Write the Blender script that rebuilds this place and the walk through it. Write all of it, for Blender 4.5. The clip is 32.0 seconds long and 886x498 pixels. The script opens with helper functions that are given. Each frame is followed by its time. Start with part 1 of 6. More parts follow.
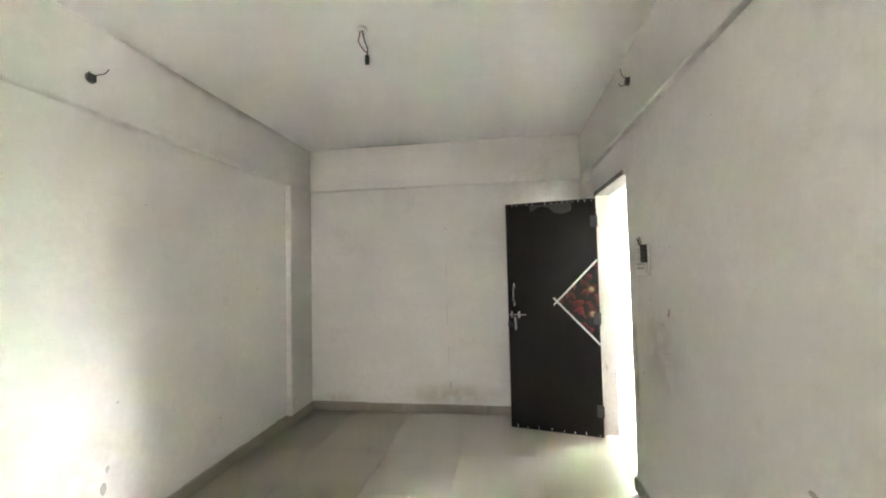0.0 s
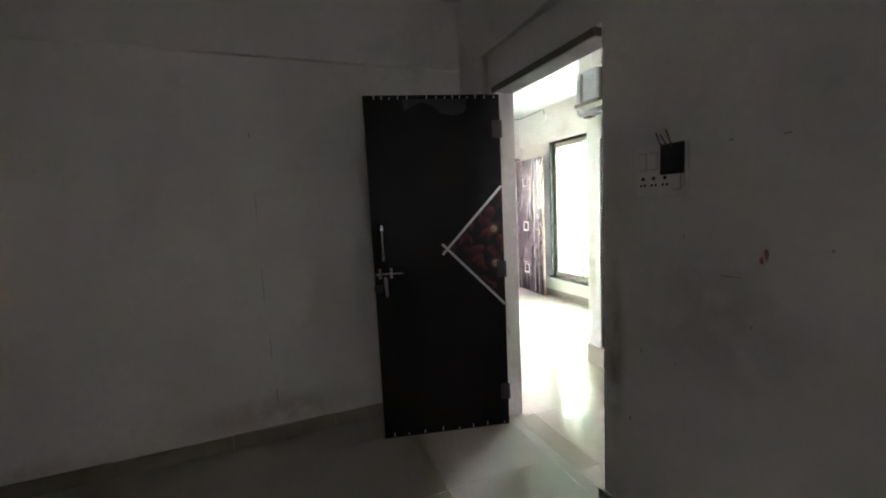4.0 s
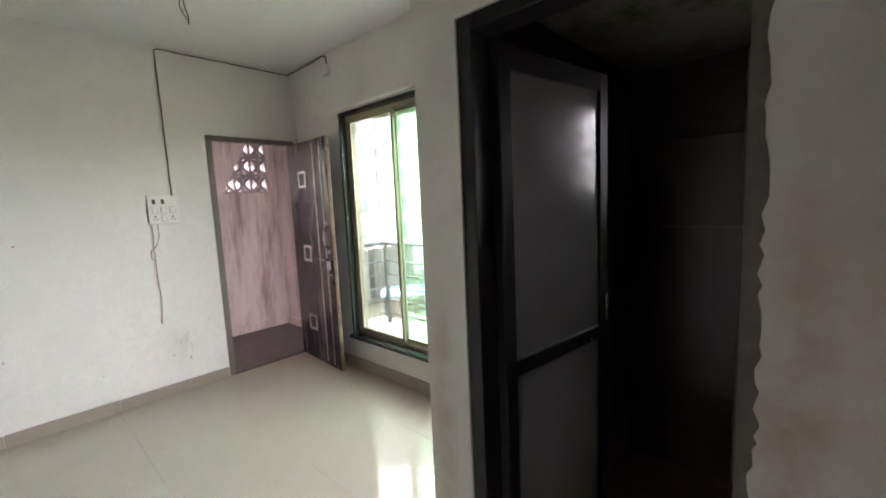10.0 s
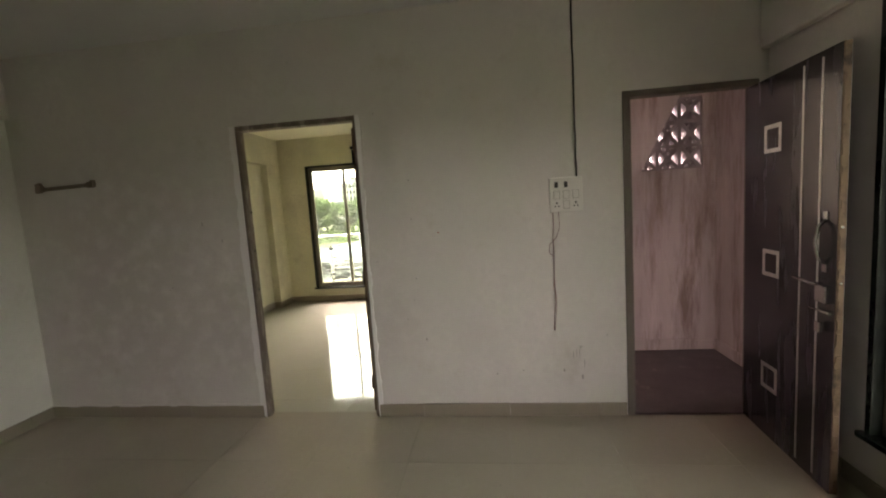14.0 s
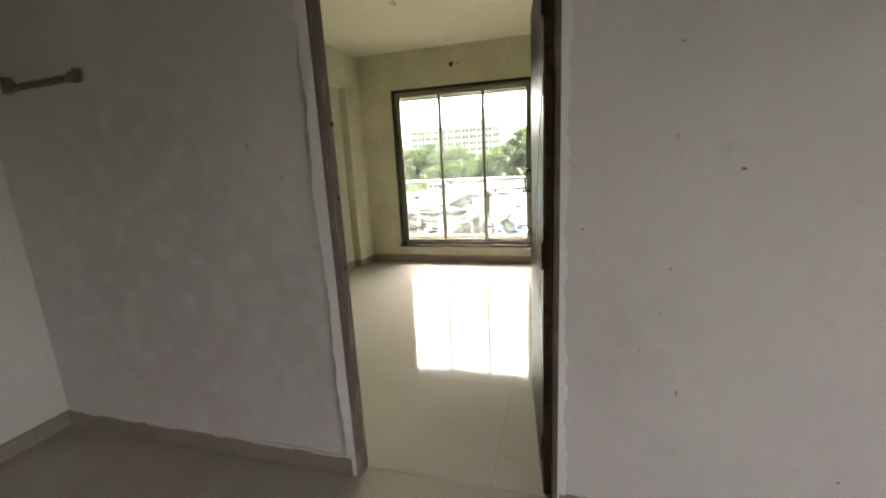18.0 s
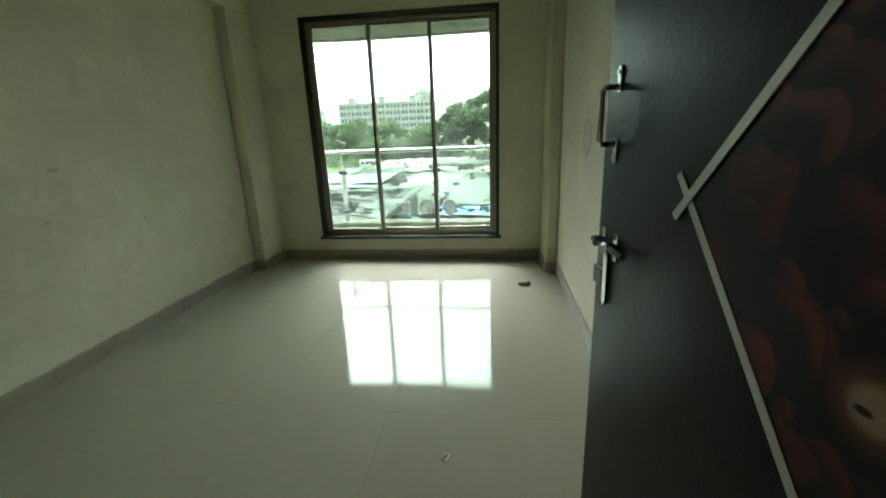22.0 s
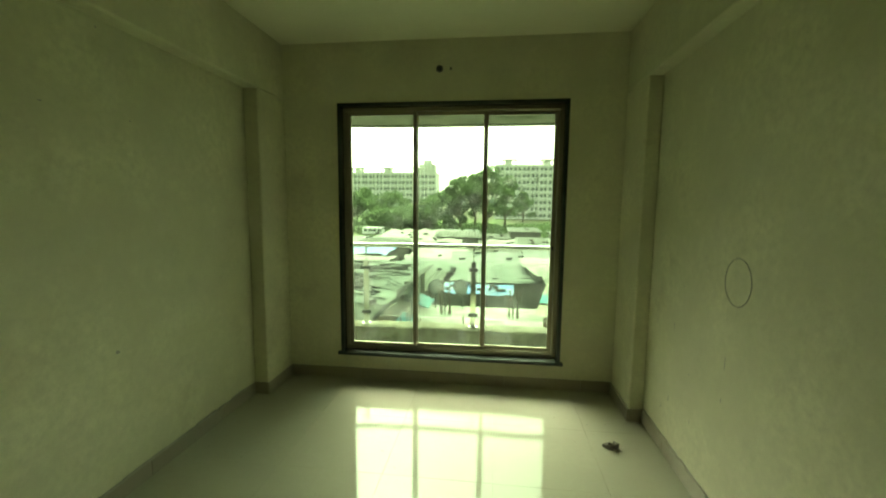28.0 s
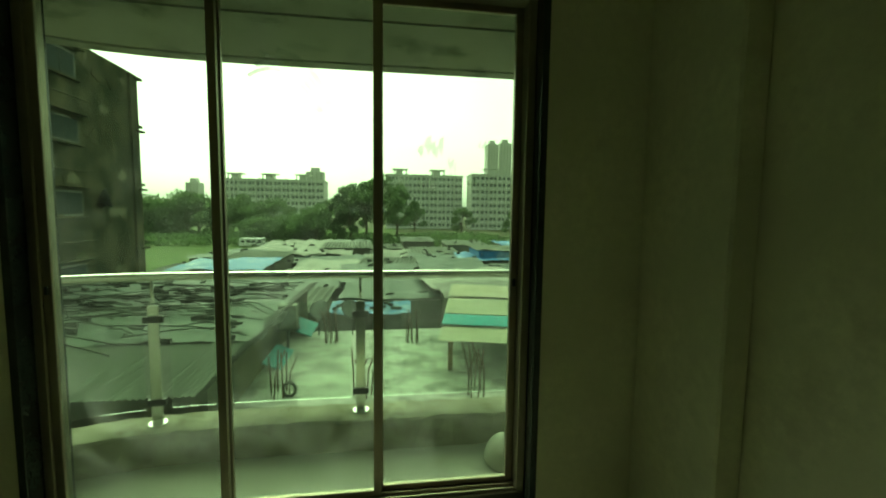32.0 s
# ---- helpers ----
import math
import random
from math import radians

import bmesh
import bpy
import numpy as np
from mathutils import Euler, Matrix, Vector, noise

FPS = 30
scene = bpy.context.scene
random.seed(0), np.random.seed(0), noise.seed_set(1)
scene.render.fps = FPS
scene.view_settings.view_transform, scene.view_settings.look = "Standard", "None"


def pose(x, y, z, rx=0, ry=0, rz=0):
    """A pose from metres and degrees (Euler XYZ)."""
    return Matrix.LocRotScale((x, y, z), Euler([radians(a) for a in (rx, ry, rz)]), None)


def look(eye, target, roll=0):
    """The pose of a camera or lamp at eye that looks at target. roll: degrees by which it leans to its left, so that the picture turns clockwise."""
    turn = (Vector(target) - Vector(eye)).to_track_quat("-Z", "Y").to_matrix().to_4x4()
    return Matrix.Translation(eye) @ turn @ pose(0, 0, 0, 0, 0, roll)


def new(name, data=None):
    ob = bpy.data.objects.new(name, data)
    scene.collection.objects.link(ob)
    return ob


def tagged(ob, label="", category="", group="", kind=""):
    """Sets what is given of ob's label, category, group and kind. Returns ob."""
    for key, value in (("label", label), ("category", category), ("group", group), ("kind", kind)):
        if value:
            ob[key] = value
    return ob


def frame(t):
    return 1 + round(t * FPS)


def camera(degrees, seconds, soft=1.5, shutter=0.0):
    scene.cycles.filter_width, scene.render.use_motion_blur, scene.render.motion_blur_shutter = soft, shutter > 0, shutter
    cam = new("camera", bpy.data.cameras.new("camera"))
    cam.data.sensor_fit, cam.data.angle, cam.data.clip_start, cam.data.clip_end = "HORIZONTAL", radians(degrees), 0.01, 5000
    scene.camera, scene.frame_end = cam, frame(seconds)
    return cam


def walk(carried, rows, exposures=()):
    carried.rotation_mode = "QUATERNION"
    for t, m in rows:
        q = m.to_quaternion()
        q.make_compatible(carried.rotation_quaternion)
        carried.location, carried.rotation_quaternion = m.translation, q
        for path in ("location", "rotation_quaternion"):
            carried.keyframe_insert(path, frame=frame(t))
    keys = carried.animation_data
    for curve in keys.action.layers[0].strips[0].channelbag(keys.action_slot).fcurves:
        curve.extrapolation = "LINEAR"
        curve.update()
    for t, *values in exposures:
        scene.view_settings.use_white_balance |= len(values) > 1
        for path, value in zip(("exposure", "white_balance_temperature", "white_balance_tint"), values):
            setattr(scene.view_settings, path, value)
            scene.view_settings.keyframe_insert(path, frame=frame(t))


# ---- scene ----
import itertools

cam = camera(94.5, 32.0, soft=2.0, shutter=0.0)
PATH = [
    (0, (1.258, 1.234, 1.482), (0.97, 3.211, 1.566), -1.3),
    (0.5, (1.241, 1.292, 1.457), (1.056, 3.283, 1.475), 0.2),
    (1, (1.158, 1.382, 1.44), (1.058, 3.379, 1.38), 0.1),
    (1.5, (1.011, 1.481, 1.448), (1.116, 3.473, 1.304), -2.5),
    (2, (0.956, 1.703, 1.442), (1.007, 3.689, 1.209), -3.7),
    (2.5, (0.907, 1.935, 1.418), (1.071, 3.908, 1.137), -3.7),
    (3, (0.789, 2.167, 1.395), (1.343, 4.075, 1.17), -4.0),
    (3.5, (0.734, 2.418, 1.381), (1.404, 4.289, 1.159), -3.9),
    (4, (0.817, 2.717, 1.408), (1.537, 4.571, 1.197), -2.8),
    (4.5, (0.801, 3.01, 1.398), (1.892, 4.673, 1.186), -5.2),
    (6.5, (1.014, 3.915, 1.418), (2.654, 5.049, 1.271), -4.7),
    (7, (1.255, 3.992, 1.407), (2.841, 5.202, 1.268), -3.3),
    (7.5, (1.408, 4.153, 1.4), (3.168, 5.087, 1.231), -2.5),
    (8, (1.58, 4.32, 1.465), (3.411, 5.077, 1.191), -4.5),
    (8.5, (1.866, 4.392, 1.426), (3.639, 5.297, 1.236), -3.3),
    (9, (2.042, 4.484, 1.443), (3.852, 5.314, 1.259), -6.1),
    (9.5, (2.161, 4.64, 1.455), (3.972, 5.455, 1.212), -2.5),
    (10, (2.43, 4.685, 1.457), (3.885, 6.037, 1.224), -2.6),
    (10.5, (2.534, 4.664, 1.448), (3.797, 6.209, 1.309), -3.3),
    (11, (2.562, 4.77, 1.443), (3.704, 6.399, 1.239), -2.1),
    (11.5, (2.691, 5.002, 1.485), (3.539, 6.784, 1.158), -0.8),
    (12, (2.781, 5.17, 1.461), (3.134, 7.112, 1.136), -2.9),
    (12.5, (2.93, 5.29, 1.477), (2.925, 7.273, 1.219), -3.9),
    (13, (2.916, 5.393, 1.464), (2.949, 7.37, 1.166), -2.5),
    (13.5, (2.799, 5.579, 1.434), (2.855, 7.56, 1.167), -3.0),
    (14, (2.835, 5.758, 1.462), (2.593, 7.732, 1.255), -3.8),
    (14.5, (2.884, 5.833, 1.43), (2.081, 7.656, 1.249), -2.4),
    (16.5, (2.334, 6.368, 1.393), (1.519, 8.157, 1.023), -4.2),
    (17, (2.187, 6.538, 1.381), (1.54, 8.389, 0.986), -2.7),
    (17.5, (1.994, 6.775, 1.387), (1.592, 8.68, 0.933), -4.3),
    (18, (1.977, 7.085, 1.357), (1.419, 8.958, 0.932), -3.0),
    (18.5, (1.879, 7.32, 1.348), (1.356, 9.19, 0.87), -1.1),
    (19, (1.717, 7.537, 1.357), (1.388, 9.439, 0.834), -2.2),
    (19.5, (1.681, 7.845, 1.318), (1.127, 9.686, 0.769), -3.5),
    (20, (1.589, 8.076, 1.305), (1.199, 9.962, 0.764), -1.9),
    (20.5, (1.48, 8.255, 1.29), (1.359, 10.163, 0.702), -1.7),
    (21, (1.549, 8.309, 1.248), (1.413, 10.237, 0.734), -0.8),
    (21.5, (1.544, 8.383, 1.242), (1.344, 10.286, 0.659), -2.6),
    (22, (1.574, 8.382, 1.21), (1.327, 10.291, 0.667), -2.2),
    (22.5, (1.588, 8.395, 1.19), (1.316, 10.296, 0.634), -1.6),
    (23, (1.605, 8.413, 1.184), (1.33, 10.3, 0.58), -1.6),
    (23.5, (1.581, 8.416, 1.204), (1.282, 10.309, 0.631), -3.8),
    (24, (1.56, 8.417, 1.233), (1.206, 10.311, 0.697), -5.5),
    (24.5, (1.547, 8.425, 1.245), (1.242, 10.332, 0.724), -4.8),
    (25, (1.578, 8.5, 1.306), (1.362, 10.428, 0.818), -2.1),
    (25.5, (1.557, 8.52, 1.413), (1.269, 10.483, 1.159), -1.7),
    (26, (1.482, 8.546, 1.467), (1.19, 10.525, 1.43), -0.1),
    (26.5, (1.353, 8.641, 1.48), (1.075, 10.619, 1.389), 0.1),
    (28.5, (1.049, 9.303, 1.467), (0.815, 11.276, 1.241), 0.6),
    (29, (1.095, 9.547, 1.431), (0.755, 11.507, 1.219), 0.1),
    (29.5, (1.129, 9.76, 1.444), (0.912, 11.737, 1.234), 2.0),
    (30, (1.031, 9.979, 1.42), (1.048, 11.963, 1.174), 1.3),
    (30.5, (1.015, 10.209, 1.421), (1.105, 12.198, 1.227), 0.0),
    (31, (1.106, 10.446, 1.413), (1.123, 12.438, 1.231), -0.3),
    (31.5, (1.071, 10.658, 1.403), (1.353, 12.625, 1.173), -1.0),
    (32, (1.028, 10.84, 1.402), (1.31, 12.813, 1.234), 0.7),
]
# seconds, stops, kelvin, tint
EXPOSURES = [
    (0.0, 10.9, 6200, 14), (1.0, 10.85, 6200, 12), (2.0, 10.45, 6200, 13), (3.0, 10.1, 6250, 14), (4.0, 8.3, 5900, 24), (7.0, 6.4, 6100, 32), (8.0, 5.45, 6300, 32), (9.0, 5.7, 6050, 28), (10.0, 5.9, 6300, 32), (11.0, 5.8, 6300, 36), (12.0, 3.6, 6100, 36), (13.0, 4.65, 6700, 33),
    (14.0, 4.5, 7350, 36), (17.0, 4.95, 6700, 40), (18.0, 4.65, 6800, 40), (19.0, 4.1, 6800, 38), (20.0, 3.7, 6300, 24), (21.0, 3.45, 6000, 16), (22.0, 3.6, 5950, 9), (23.0, 3.65, 6450, -5), (24.0, 3.6, 8600, -15), (26.0, 4.0, 8600, -17), (29.0, 2.9, 8400, -23), (31.0, 2.1, 7950, -22), (32.0, 1.85, 8600, -38),
]
walk(cam, [(t, look(eye, target, roll)) for t, eye, target, roll in PATH], EXPOSURES)

# ---- daylight: hazy monsoon overcast ----
SUN_ELEVATION, SUN_AZIMUTH = radians(50), radians(340)
world = bpy.data.worlds.new("overcast_sky")
scene.world = world
world.use_nodes = True
wn, wl = world.node_tree.nodes, world.node_tree.links
sky = wn.new("ShaderNodeTexSky")
sky.sky_type, sky.sun_disc = "NISHITA", False
sky.sun_elevation, sky.sun_rotation = SUN_ELEVATION, SUN_AZIMUTH
sky.air_density, sky.dust_density, sky.ozone_density = 1.0, 4.0, 1.0
soft = wn.new("ShaderNodeHueSaturation")
soft.inputs["Saturation"].default_value = 0.12
wl.new(sky.outputs[0], soft.inputs["Color"])
wl.new(soft.outputs[0], wn["Background"].inputs["Color"])
wn["Background"].inputs["Strength"].default_value = 0.15

sun_data = bpy.data.lights.new("sun", "SUN")
sun_data.energy, sun_data.angle, sun_data.color = 0.5, radians(60), (1.0, 0.97, 0.92)
sun = new("sun", sun_data)
sun.matrix_world = look((0, 0, 40), (0 - 40 * math.sin(SUN_AZIMUTH), 0 - 40 * math.cos(SUN_AZIMUTH), 40 - 40 * math.tan(SUN_ELEVATION)))

# ---- materials ----
def material(name, color, rough=0.6, metal=0.0, vary=0.12, scale=3.0, stain=None, stain_scale=1.2, stain_at=0.62, bump=0.0, bump_scale=60.0,
             random_tone=0.0, spec=0.5, stretch=(1, 1, 1), coat=0.0, rough_vary=0.0):
    """A painted, stone, wood or metal surface: base tone, two scales of variation, stains of their own shape, fine relief."""
    m = bpy.data.materials.new(name)
    m.use_nodes = True
    n, l = m.node_tree.nodes, m.node_tree.links
    b = n["Principled BSDF"]
    b.inputs["Roughness"].default_value, b.inputs["Metallic"].default_value = rough, metal
    b.inputs["Specular IOR Level"].default_value = spec
    b.inputs["Coat Weight"].default_value = coat
    geo = n.new("ShaderNodeNewGeometry")
    mp = n.new("ShaderNodeMapping")
    mp.inputs["Scale"].default_value = stretch
    l.new(geo.outputs["Position"], mp.inputs["Vector"])

    def noise_tex(sc, detail, rough_n=0.6):
        t = n.new("ShaderNodeTexNoise")
        t.inputs["Scale"].default_value, t.inputs["Detail"].default_value, t.inputs["Roughness"].default_value = sc, detail, rough_n
        l.new(mp.outputs[0], t.inputs["Vector"])
        return t.outputs["Fac"]

    def mix(fac, a, c, blend="MIX"):
        x = n.new("ShaderNodeMix")
        x.data_type, x.blend_type = "RGBA", blend
        for key, v in ((0, fac), (6, a), (7, c)):
            if isinstance(v, (int, float)):
                x.inputs[key].default_value = v
            elif isinstance(v, tuple):
                x.inputs[key].default_value = (*v, 1)
            else:
                l.new(v, x.inputs[key])
        return x.outputs[2]

    def ramp(v, lo, hi):
        r = n.new("ShaderNodeMapRange")
        r.inputs["From Min"].default_value, r.inputs["From Max"].default_value = lo, hi
        l.new(v, r.inputs["Value"])
        return r.outputs[0]

    dark = tuple(c * (1 - vary) for c in color)
    light = tuple(min(1, c * (1 + vary * 0.5)) for c in color)
    out = mix(ramp(noise_tex(scale, 6), 0.3, 0.7), dark, light)
    out = mix(ramp(noise_tex(scale * 14, 3), 0.35, 0.75), out, tuple(c * (1 - vary * 0.6) for c in color))
    if stain:
        out = mix(ramp(noise_tex(stain_scale, 9, 0.72), stain_at, stain_at + 0.16), out, stain)
    if random_tone:
        info = n.new("ShaderNodeObjectInfo")
        hs = n.new("ShaderNodeHueSaturation")
        l.new(out, hs.inputs["Color"])
        r = n.new("ShaderNodeMapRange")
        r.inputs["To Min"].default_value, r.inputs["To Max"].default_value = 1 - random_tone, 1 + random_tone
        l.new(info.outputs["Random"], r.inputs["Value"])
        l.new(r.outputs[0], hs.inputs["Value"])
        out = hs.outputs[0]
    l.new(out, b.inputs["Base Color"])
    if rough_vary:
        r = n.new("ShaderNodeMapRange")
        r.inputs["To Min"].default_value, r.inputs["To Max"].default_value = max(0.02, rough - rough_vary), rough + rough_vary
        l.new(noise_tex(scale * 2, 5), r.inputs["Value"])
        l.new(r.outputs[0], b.inputs["Roughness"])
    if bump:
        bp = n.new("ShaderNodeBump")
        bp.inputs["Strength"].default_value, bp.inputs["Distance"].default_value = bump, 0.004
        l.new(noise_tex(bump_scale, 4), bp.inputs["Height"])
        l.new(bp.outputs[0], b.inputs["Normal"])
    return m


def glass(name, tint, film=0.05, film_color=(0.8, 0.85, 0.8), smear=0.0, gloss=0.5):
    """A thin window pane: tinted clear glass, sharp reflections, a film of dust and smears that also veils the view
    like haze.
    """
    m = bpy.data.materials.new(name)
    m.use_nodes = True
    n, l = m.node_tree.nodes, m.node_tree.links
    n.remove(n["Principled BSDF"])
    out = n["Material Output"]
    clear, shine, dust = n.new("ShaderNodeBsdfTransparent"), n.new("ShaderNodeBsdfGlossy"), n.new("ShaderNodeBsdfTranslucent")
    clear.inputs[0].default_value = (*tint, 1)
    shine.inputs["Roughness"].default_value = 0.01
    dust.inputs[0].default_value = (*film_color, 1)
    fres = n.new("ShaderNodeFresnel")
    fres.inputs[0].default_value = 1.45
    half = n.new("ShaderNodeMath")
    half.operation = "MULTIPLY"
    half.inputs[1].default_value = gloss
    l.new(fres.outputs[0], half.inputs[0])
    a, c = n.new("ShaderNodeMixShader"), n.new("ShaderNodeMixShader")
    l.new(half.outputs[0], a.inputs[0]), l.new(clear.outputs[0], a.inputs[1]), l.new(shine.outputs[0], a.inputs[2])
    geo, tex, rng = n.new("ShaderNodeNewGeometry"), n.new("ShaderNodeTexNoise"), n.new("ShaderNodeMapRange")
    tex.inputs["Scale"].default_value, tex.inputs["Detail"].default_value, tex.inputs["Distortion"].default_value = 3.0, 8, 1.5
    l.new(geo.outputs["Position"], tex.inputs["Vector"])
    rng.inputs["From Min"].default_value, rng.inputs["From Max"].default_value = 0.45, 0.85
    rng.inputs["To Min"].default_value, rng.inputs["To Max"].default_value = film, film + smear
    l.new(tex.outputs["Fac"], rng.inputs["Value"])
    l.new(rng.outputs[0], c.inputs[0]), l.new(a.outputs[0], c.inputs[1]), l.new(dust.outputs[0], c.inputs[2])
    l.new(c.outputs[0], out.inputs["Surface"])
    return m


def floral(name, hearts):
    """Near-black laminate printed with overlapping deep-red petals, each fading in from the dark and ending in a scalloped rim; pale flower hearts at given places in x, z."""
    m = bpy.data.materials.new(name)
    m.use_nodes = True
    n, l = m.node_tree.nodes, m.node_tree.links
    b = n["Principled BSDF"]
    b.inputs["Roughness"].default_value, b.inputs["Specular IOR Level"].default_value = 0.4, 0.25

    def node(kind, **values):
        x = n.new("ShaderNode" + kind)
        for key, v in values.items():
            x.inputs[key].default_value = v
        return x

    def mapped(v, lo, hi, a=0.0, z=1.0, smooth=True):
        r = n.new("ShaderNodeMapRange")
        r.interpolation_type = "SMOOTHSTEP" if smooth else "LINEAR"
        for key, q in zip(("From Min", "From Max", "To Min", "To Max"), (lo, hi, a, z)):
            r.inputs[key].default_value = q
        l.new(v, r.inputs["Value"])
        return r.outputs[0]

    def times(a, c):
        x = n.new("ShaderNodeMath")
        x.operation = "MULTIPLY"
        l.new(a, x.inputs[0]), l.new(c, x.inputs[1])
        return x.outputs[0]

    def mixed(fac, a, c):
        x = n.new("ShaderNodeMix")
        x.data_type = "RGBA"
        l.new(fac, x.inputs[0])
        for key, v in ((6, a), (7, c)):
            if isinstance(v, tuple):
                x.inputs[key].default_value = (*v, 1)
            else:
                l.new(v, x.inputs[key])
        return x.outputs[2]

    tc, warp, sc, add = n.new("ShaderNodeTexCoord"), node("TexNoise", Scale=9.0, Detail=1.0), n.new("ShaderNodeVectorMath"), n.new("ShaderNodeVectorMath")
    sc.operation, sc.inputs[3].default_value = "SCALE", 0.10
    l.new(tc.outputs["Object"], warp.inputs["Vector"]), l.new(warp.outputs["Color"], sc.inputs[0])
    l.new(tc.outputs["Object"], add.inputs[0]), l.new(sc.outputs[0], add.inputs[1])
    color = (0.006, 0.004, 0.004)
    for k, (scale, tint) in enumerate(((8.0, (0.06, 0.010, 0.012)), (12.0, (0.115, 0.019, 0.02)))):
        cell, off, part_ = node("TexVoronoi", Scale=scale, Randomness=0.85), n.new("ShaderNodeVectorMath"), n.new("ShaderNodeSeparateXYZ")
        off.operation = "SUBTRACT"
        shift = n.new("ShaderNodeVectorMath")
        shift.inputs[1].default_value = (0.37 * k, 0.0, 0.19 * k)
        l.new(add.outputs[0], shift.inputs[0]), l.new(shift.outputs[0], cell.inputs["Vector"])
        l.new(shift.outputs[0], off.inputs[0]), l.new(cell.outputs["Position"], off.inputs[1]), l.new(off.outputs[0], part_.inputs[0])
        lean = n.new("ShaderNodeMath")
        lean.operation = "SUBTRACT"
        l.new(part_.outputs["Z"], lean.inputs[0]), l.new(part_.outputs["X"], lean.inputs[1])
        petal = times(mapped(lean.outputs[0], -0.3 / scale, 0.5 / scale), mapped(cell.outputs["Distance"], 0.56, 0.50))
        petal = times(petal, mapped(cell.outputs["Distance"], 0.10, 0.42))
        color = mixed(petal, color, tint)
    for x, z, r in hearts:
        for sx, sz, rr, tint, most in ((0, 0, r * 1.7, (0.10, 0.045, 0.022), 0.8), (0, 0, r, (0.34, 0.24, 0.15), 0.85), (0.25, -0.2, r * 0.42, (0.012, 0.006, 0.005), 1.0)):
            mp, ln = n.new("ShaderNodeMapping"), n.new("ShaderNodeVectorMath")
            squash = 2.2 if most == 1.0 else 1.0
            mp.inputs["Location"].default_value, mp.inputs["Scale"].default_value = (-(x + sx * r), 0, -(z + sz * r) * squash), (1, 0, squash)
            ln.operation = "LENGTH"
            l.new(tc.outputs["Object"], mp.inputs["Vector"]), l.new(mp.outputs[0], ln.inputs[0])
            color = mixed(mapped(ln.outputs["Value"], rr, rr * 0.45, 0.0, most), color, tint)
    l.new(color, b.inputs["Base Color"])
    return m


PLASTER = material("white_distemper_plaster", (0.68, 0.658, 0.62), 0.85, vary=0.10, scale=1.8, stain=(0.57, 0.535, 0.475), stain_scale=2.0, stain_at=0.58, bump=0.35, bump_scale=45)
PLASTER_CREAM = material("cream_distemper_plaster", (0.65, 0.625, 0.465), 0.85, vary=0.2, scale=2.0, stain=(0.50, 0.47, 0.345), stain_scale=2.2, stain_at=0.56, bump=0.35, bump_scale=45)
CEILING = material("white_ceiling_paint", (0.68, 0.675, 0.665), 0.9, vary=0.05, scale=0.8, bump=0.2, bump_scale=40)
# lighter copy of the ceiling white: bounced light put into the bedroom ceiling's colour
CEILING_BRIGHT = material("fresh_white_ceiling_paint", (0.80, 0.79, 0.775), 0.9, vary=0.06, scale=0.8, bump=0.2, bump_scale=40)
CEILING_CREAM = material("cream_ceiling_paint", (0.77, 0.745, 0.58), 0.9, vary=0.05, scale=0.8, bump=0.2, bump_scale=40)
GROUT = material("tile_grout", (0.40, 0.375, 0.325), 0.9, bump=0.3)
TILE = material("polished_beige_vitrified_tile", (0.40, 0.355, 0.29), 0.07, vary=0.08, scale=2.2, random_tone=0.012, stain=(0.35, 0.32, 0.27), stain_scale=2.5, stain_at=0.66, rough_vary=0.03, spec=0.9)
TILE_PALE = material("polished_pale_vitrified_tile", (0.42, 0.40, 0.325), 0.07, vary=0.06, scale=2.2, random_tone=0.012, stain=(0.44, 0.42, 0.36), stain_scale=2.5, stain_at=0.66, rough_vary=0.03, spec=0.38)
TILE_DUSTY = material("dusty_beige_tile", (0.31, 0.272, 0.22), 0.36, vary=0.05, scale=1.3, spec=0.9)
SKIRT = material("beige_skirting_tile", (0.30, 0.265, 0.205), 0.3, vary=0.08, scale=4, random_tone=0.03, stain=(0.25, 0.215, 0.165), stain_scale=5)
SKIRT_TOP = material("cement_bed", (0.40, 0.37, 0.32), 0.95, vary=0.2, scale=20, bump=0.8)
MARBLE = material("dark_green_marble", (0.025, 0.034, 0.028), 0.25, vary=0.5, scale=7, stain=(0.14, 0.18, 0.16), stain_scale=9, stain_at=0.64)
ALU = material("champagne_anodised_aluminium", (0.30, 0.27, 0.20), 0.4, metal=0.75, vary=0.08, scale=6)
STEEL = material("stainless_steel", (0.62, 0.62, 0.60), 0.22, metal=1.0, vary=0.08, scale=9)
CHROME = material("chromed_steel", (0.50, 0.50, 0.49), 0.2, metal=1.0, vary=0.05)
LAMINATE = material("black_brown_door_laminate", (0.008, 0.007, 0.006), 0.38, vary=0.3, scale=5, bump=0.15, bump_scale=90, rough_vary=0.1, spec=0.16)
LAMINATE_MAIN = material("dark_plum_door_laminate", (0.028, 0.020, 0.030), 0.26, vary=0.35, scale=5, stretch=(1, 1, 0.15), bump=0.12, bump_scale=80, rough_vary=0.08)
SCRATCHED = material("torn_protective_film", (0.024, 0.022, 0.021), 0.35, vary=0.4, scale=25)
STRIP = material("brushed_silver_strip", (0.55, 0.54, 0.50), 0.4, metal=0.6, vary=0.1, scale=30)
FLORAL_A = floral("red_floral_laminate", ((0.06, 1.25, 0.026), (0.055, 1.04, 0.026)))
FLORAL_B = floral("red_floral_laminate_second", ((0.155, 1.195, 0.03), (0.175, 0.965, 0.03), (0.05, 1.42, 0.03)))
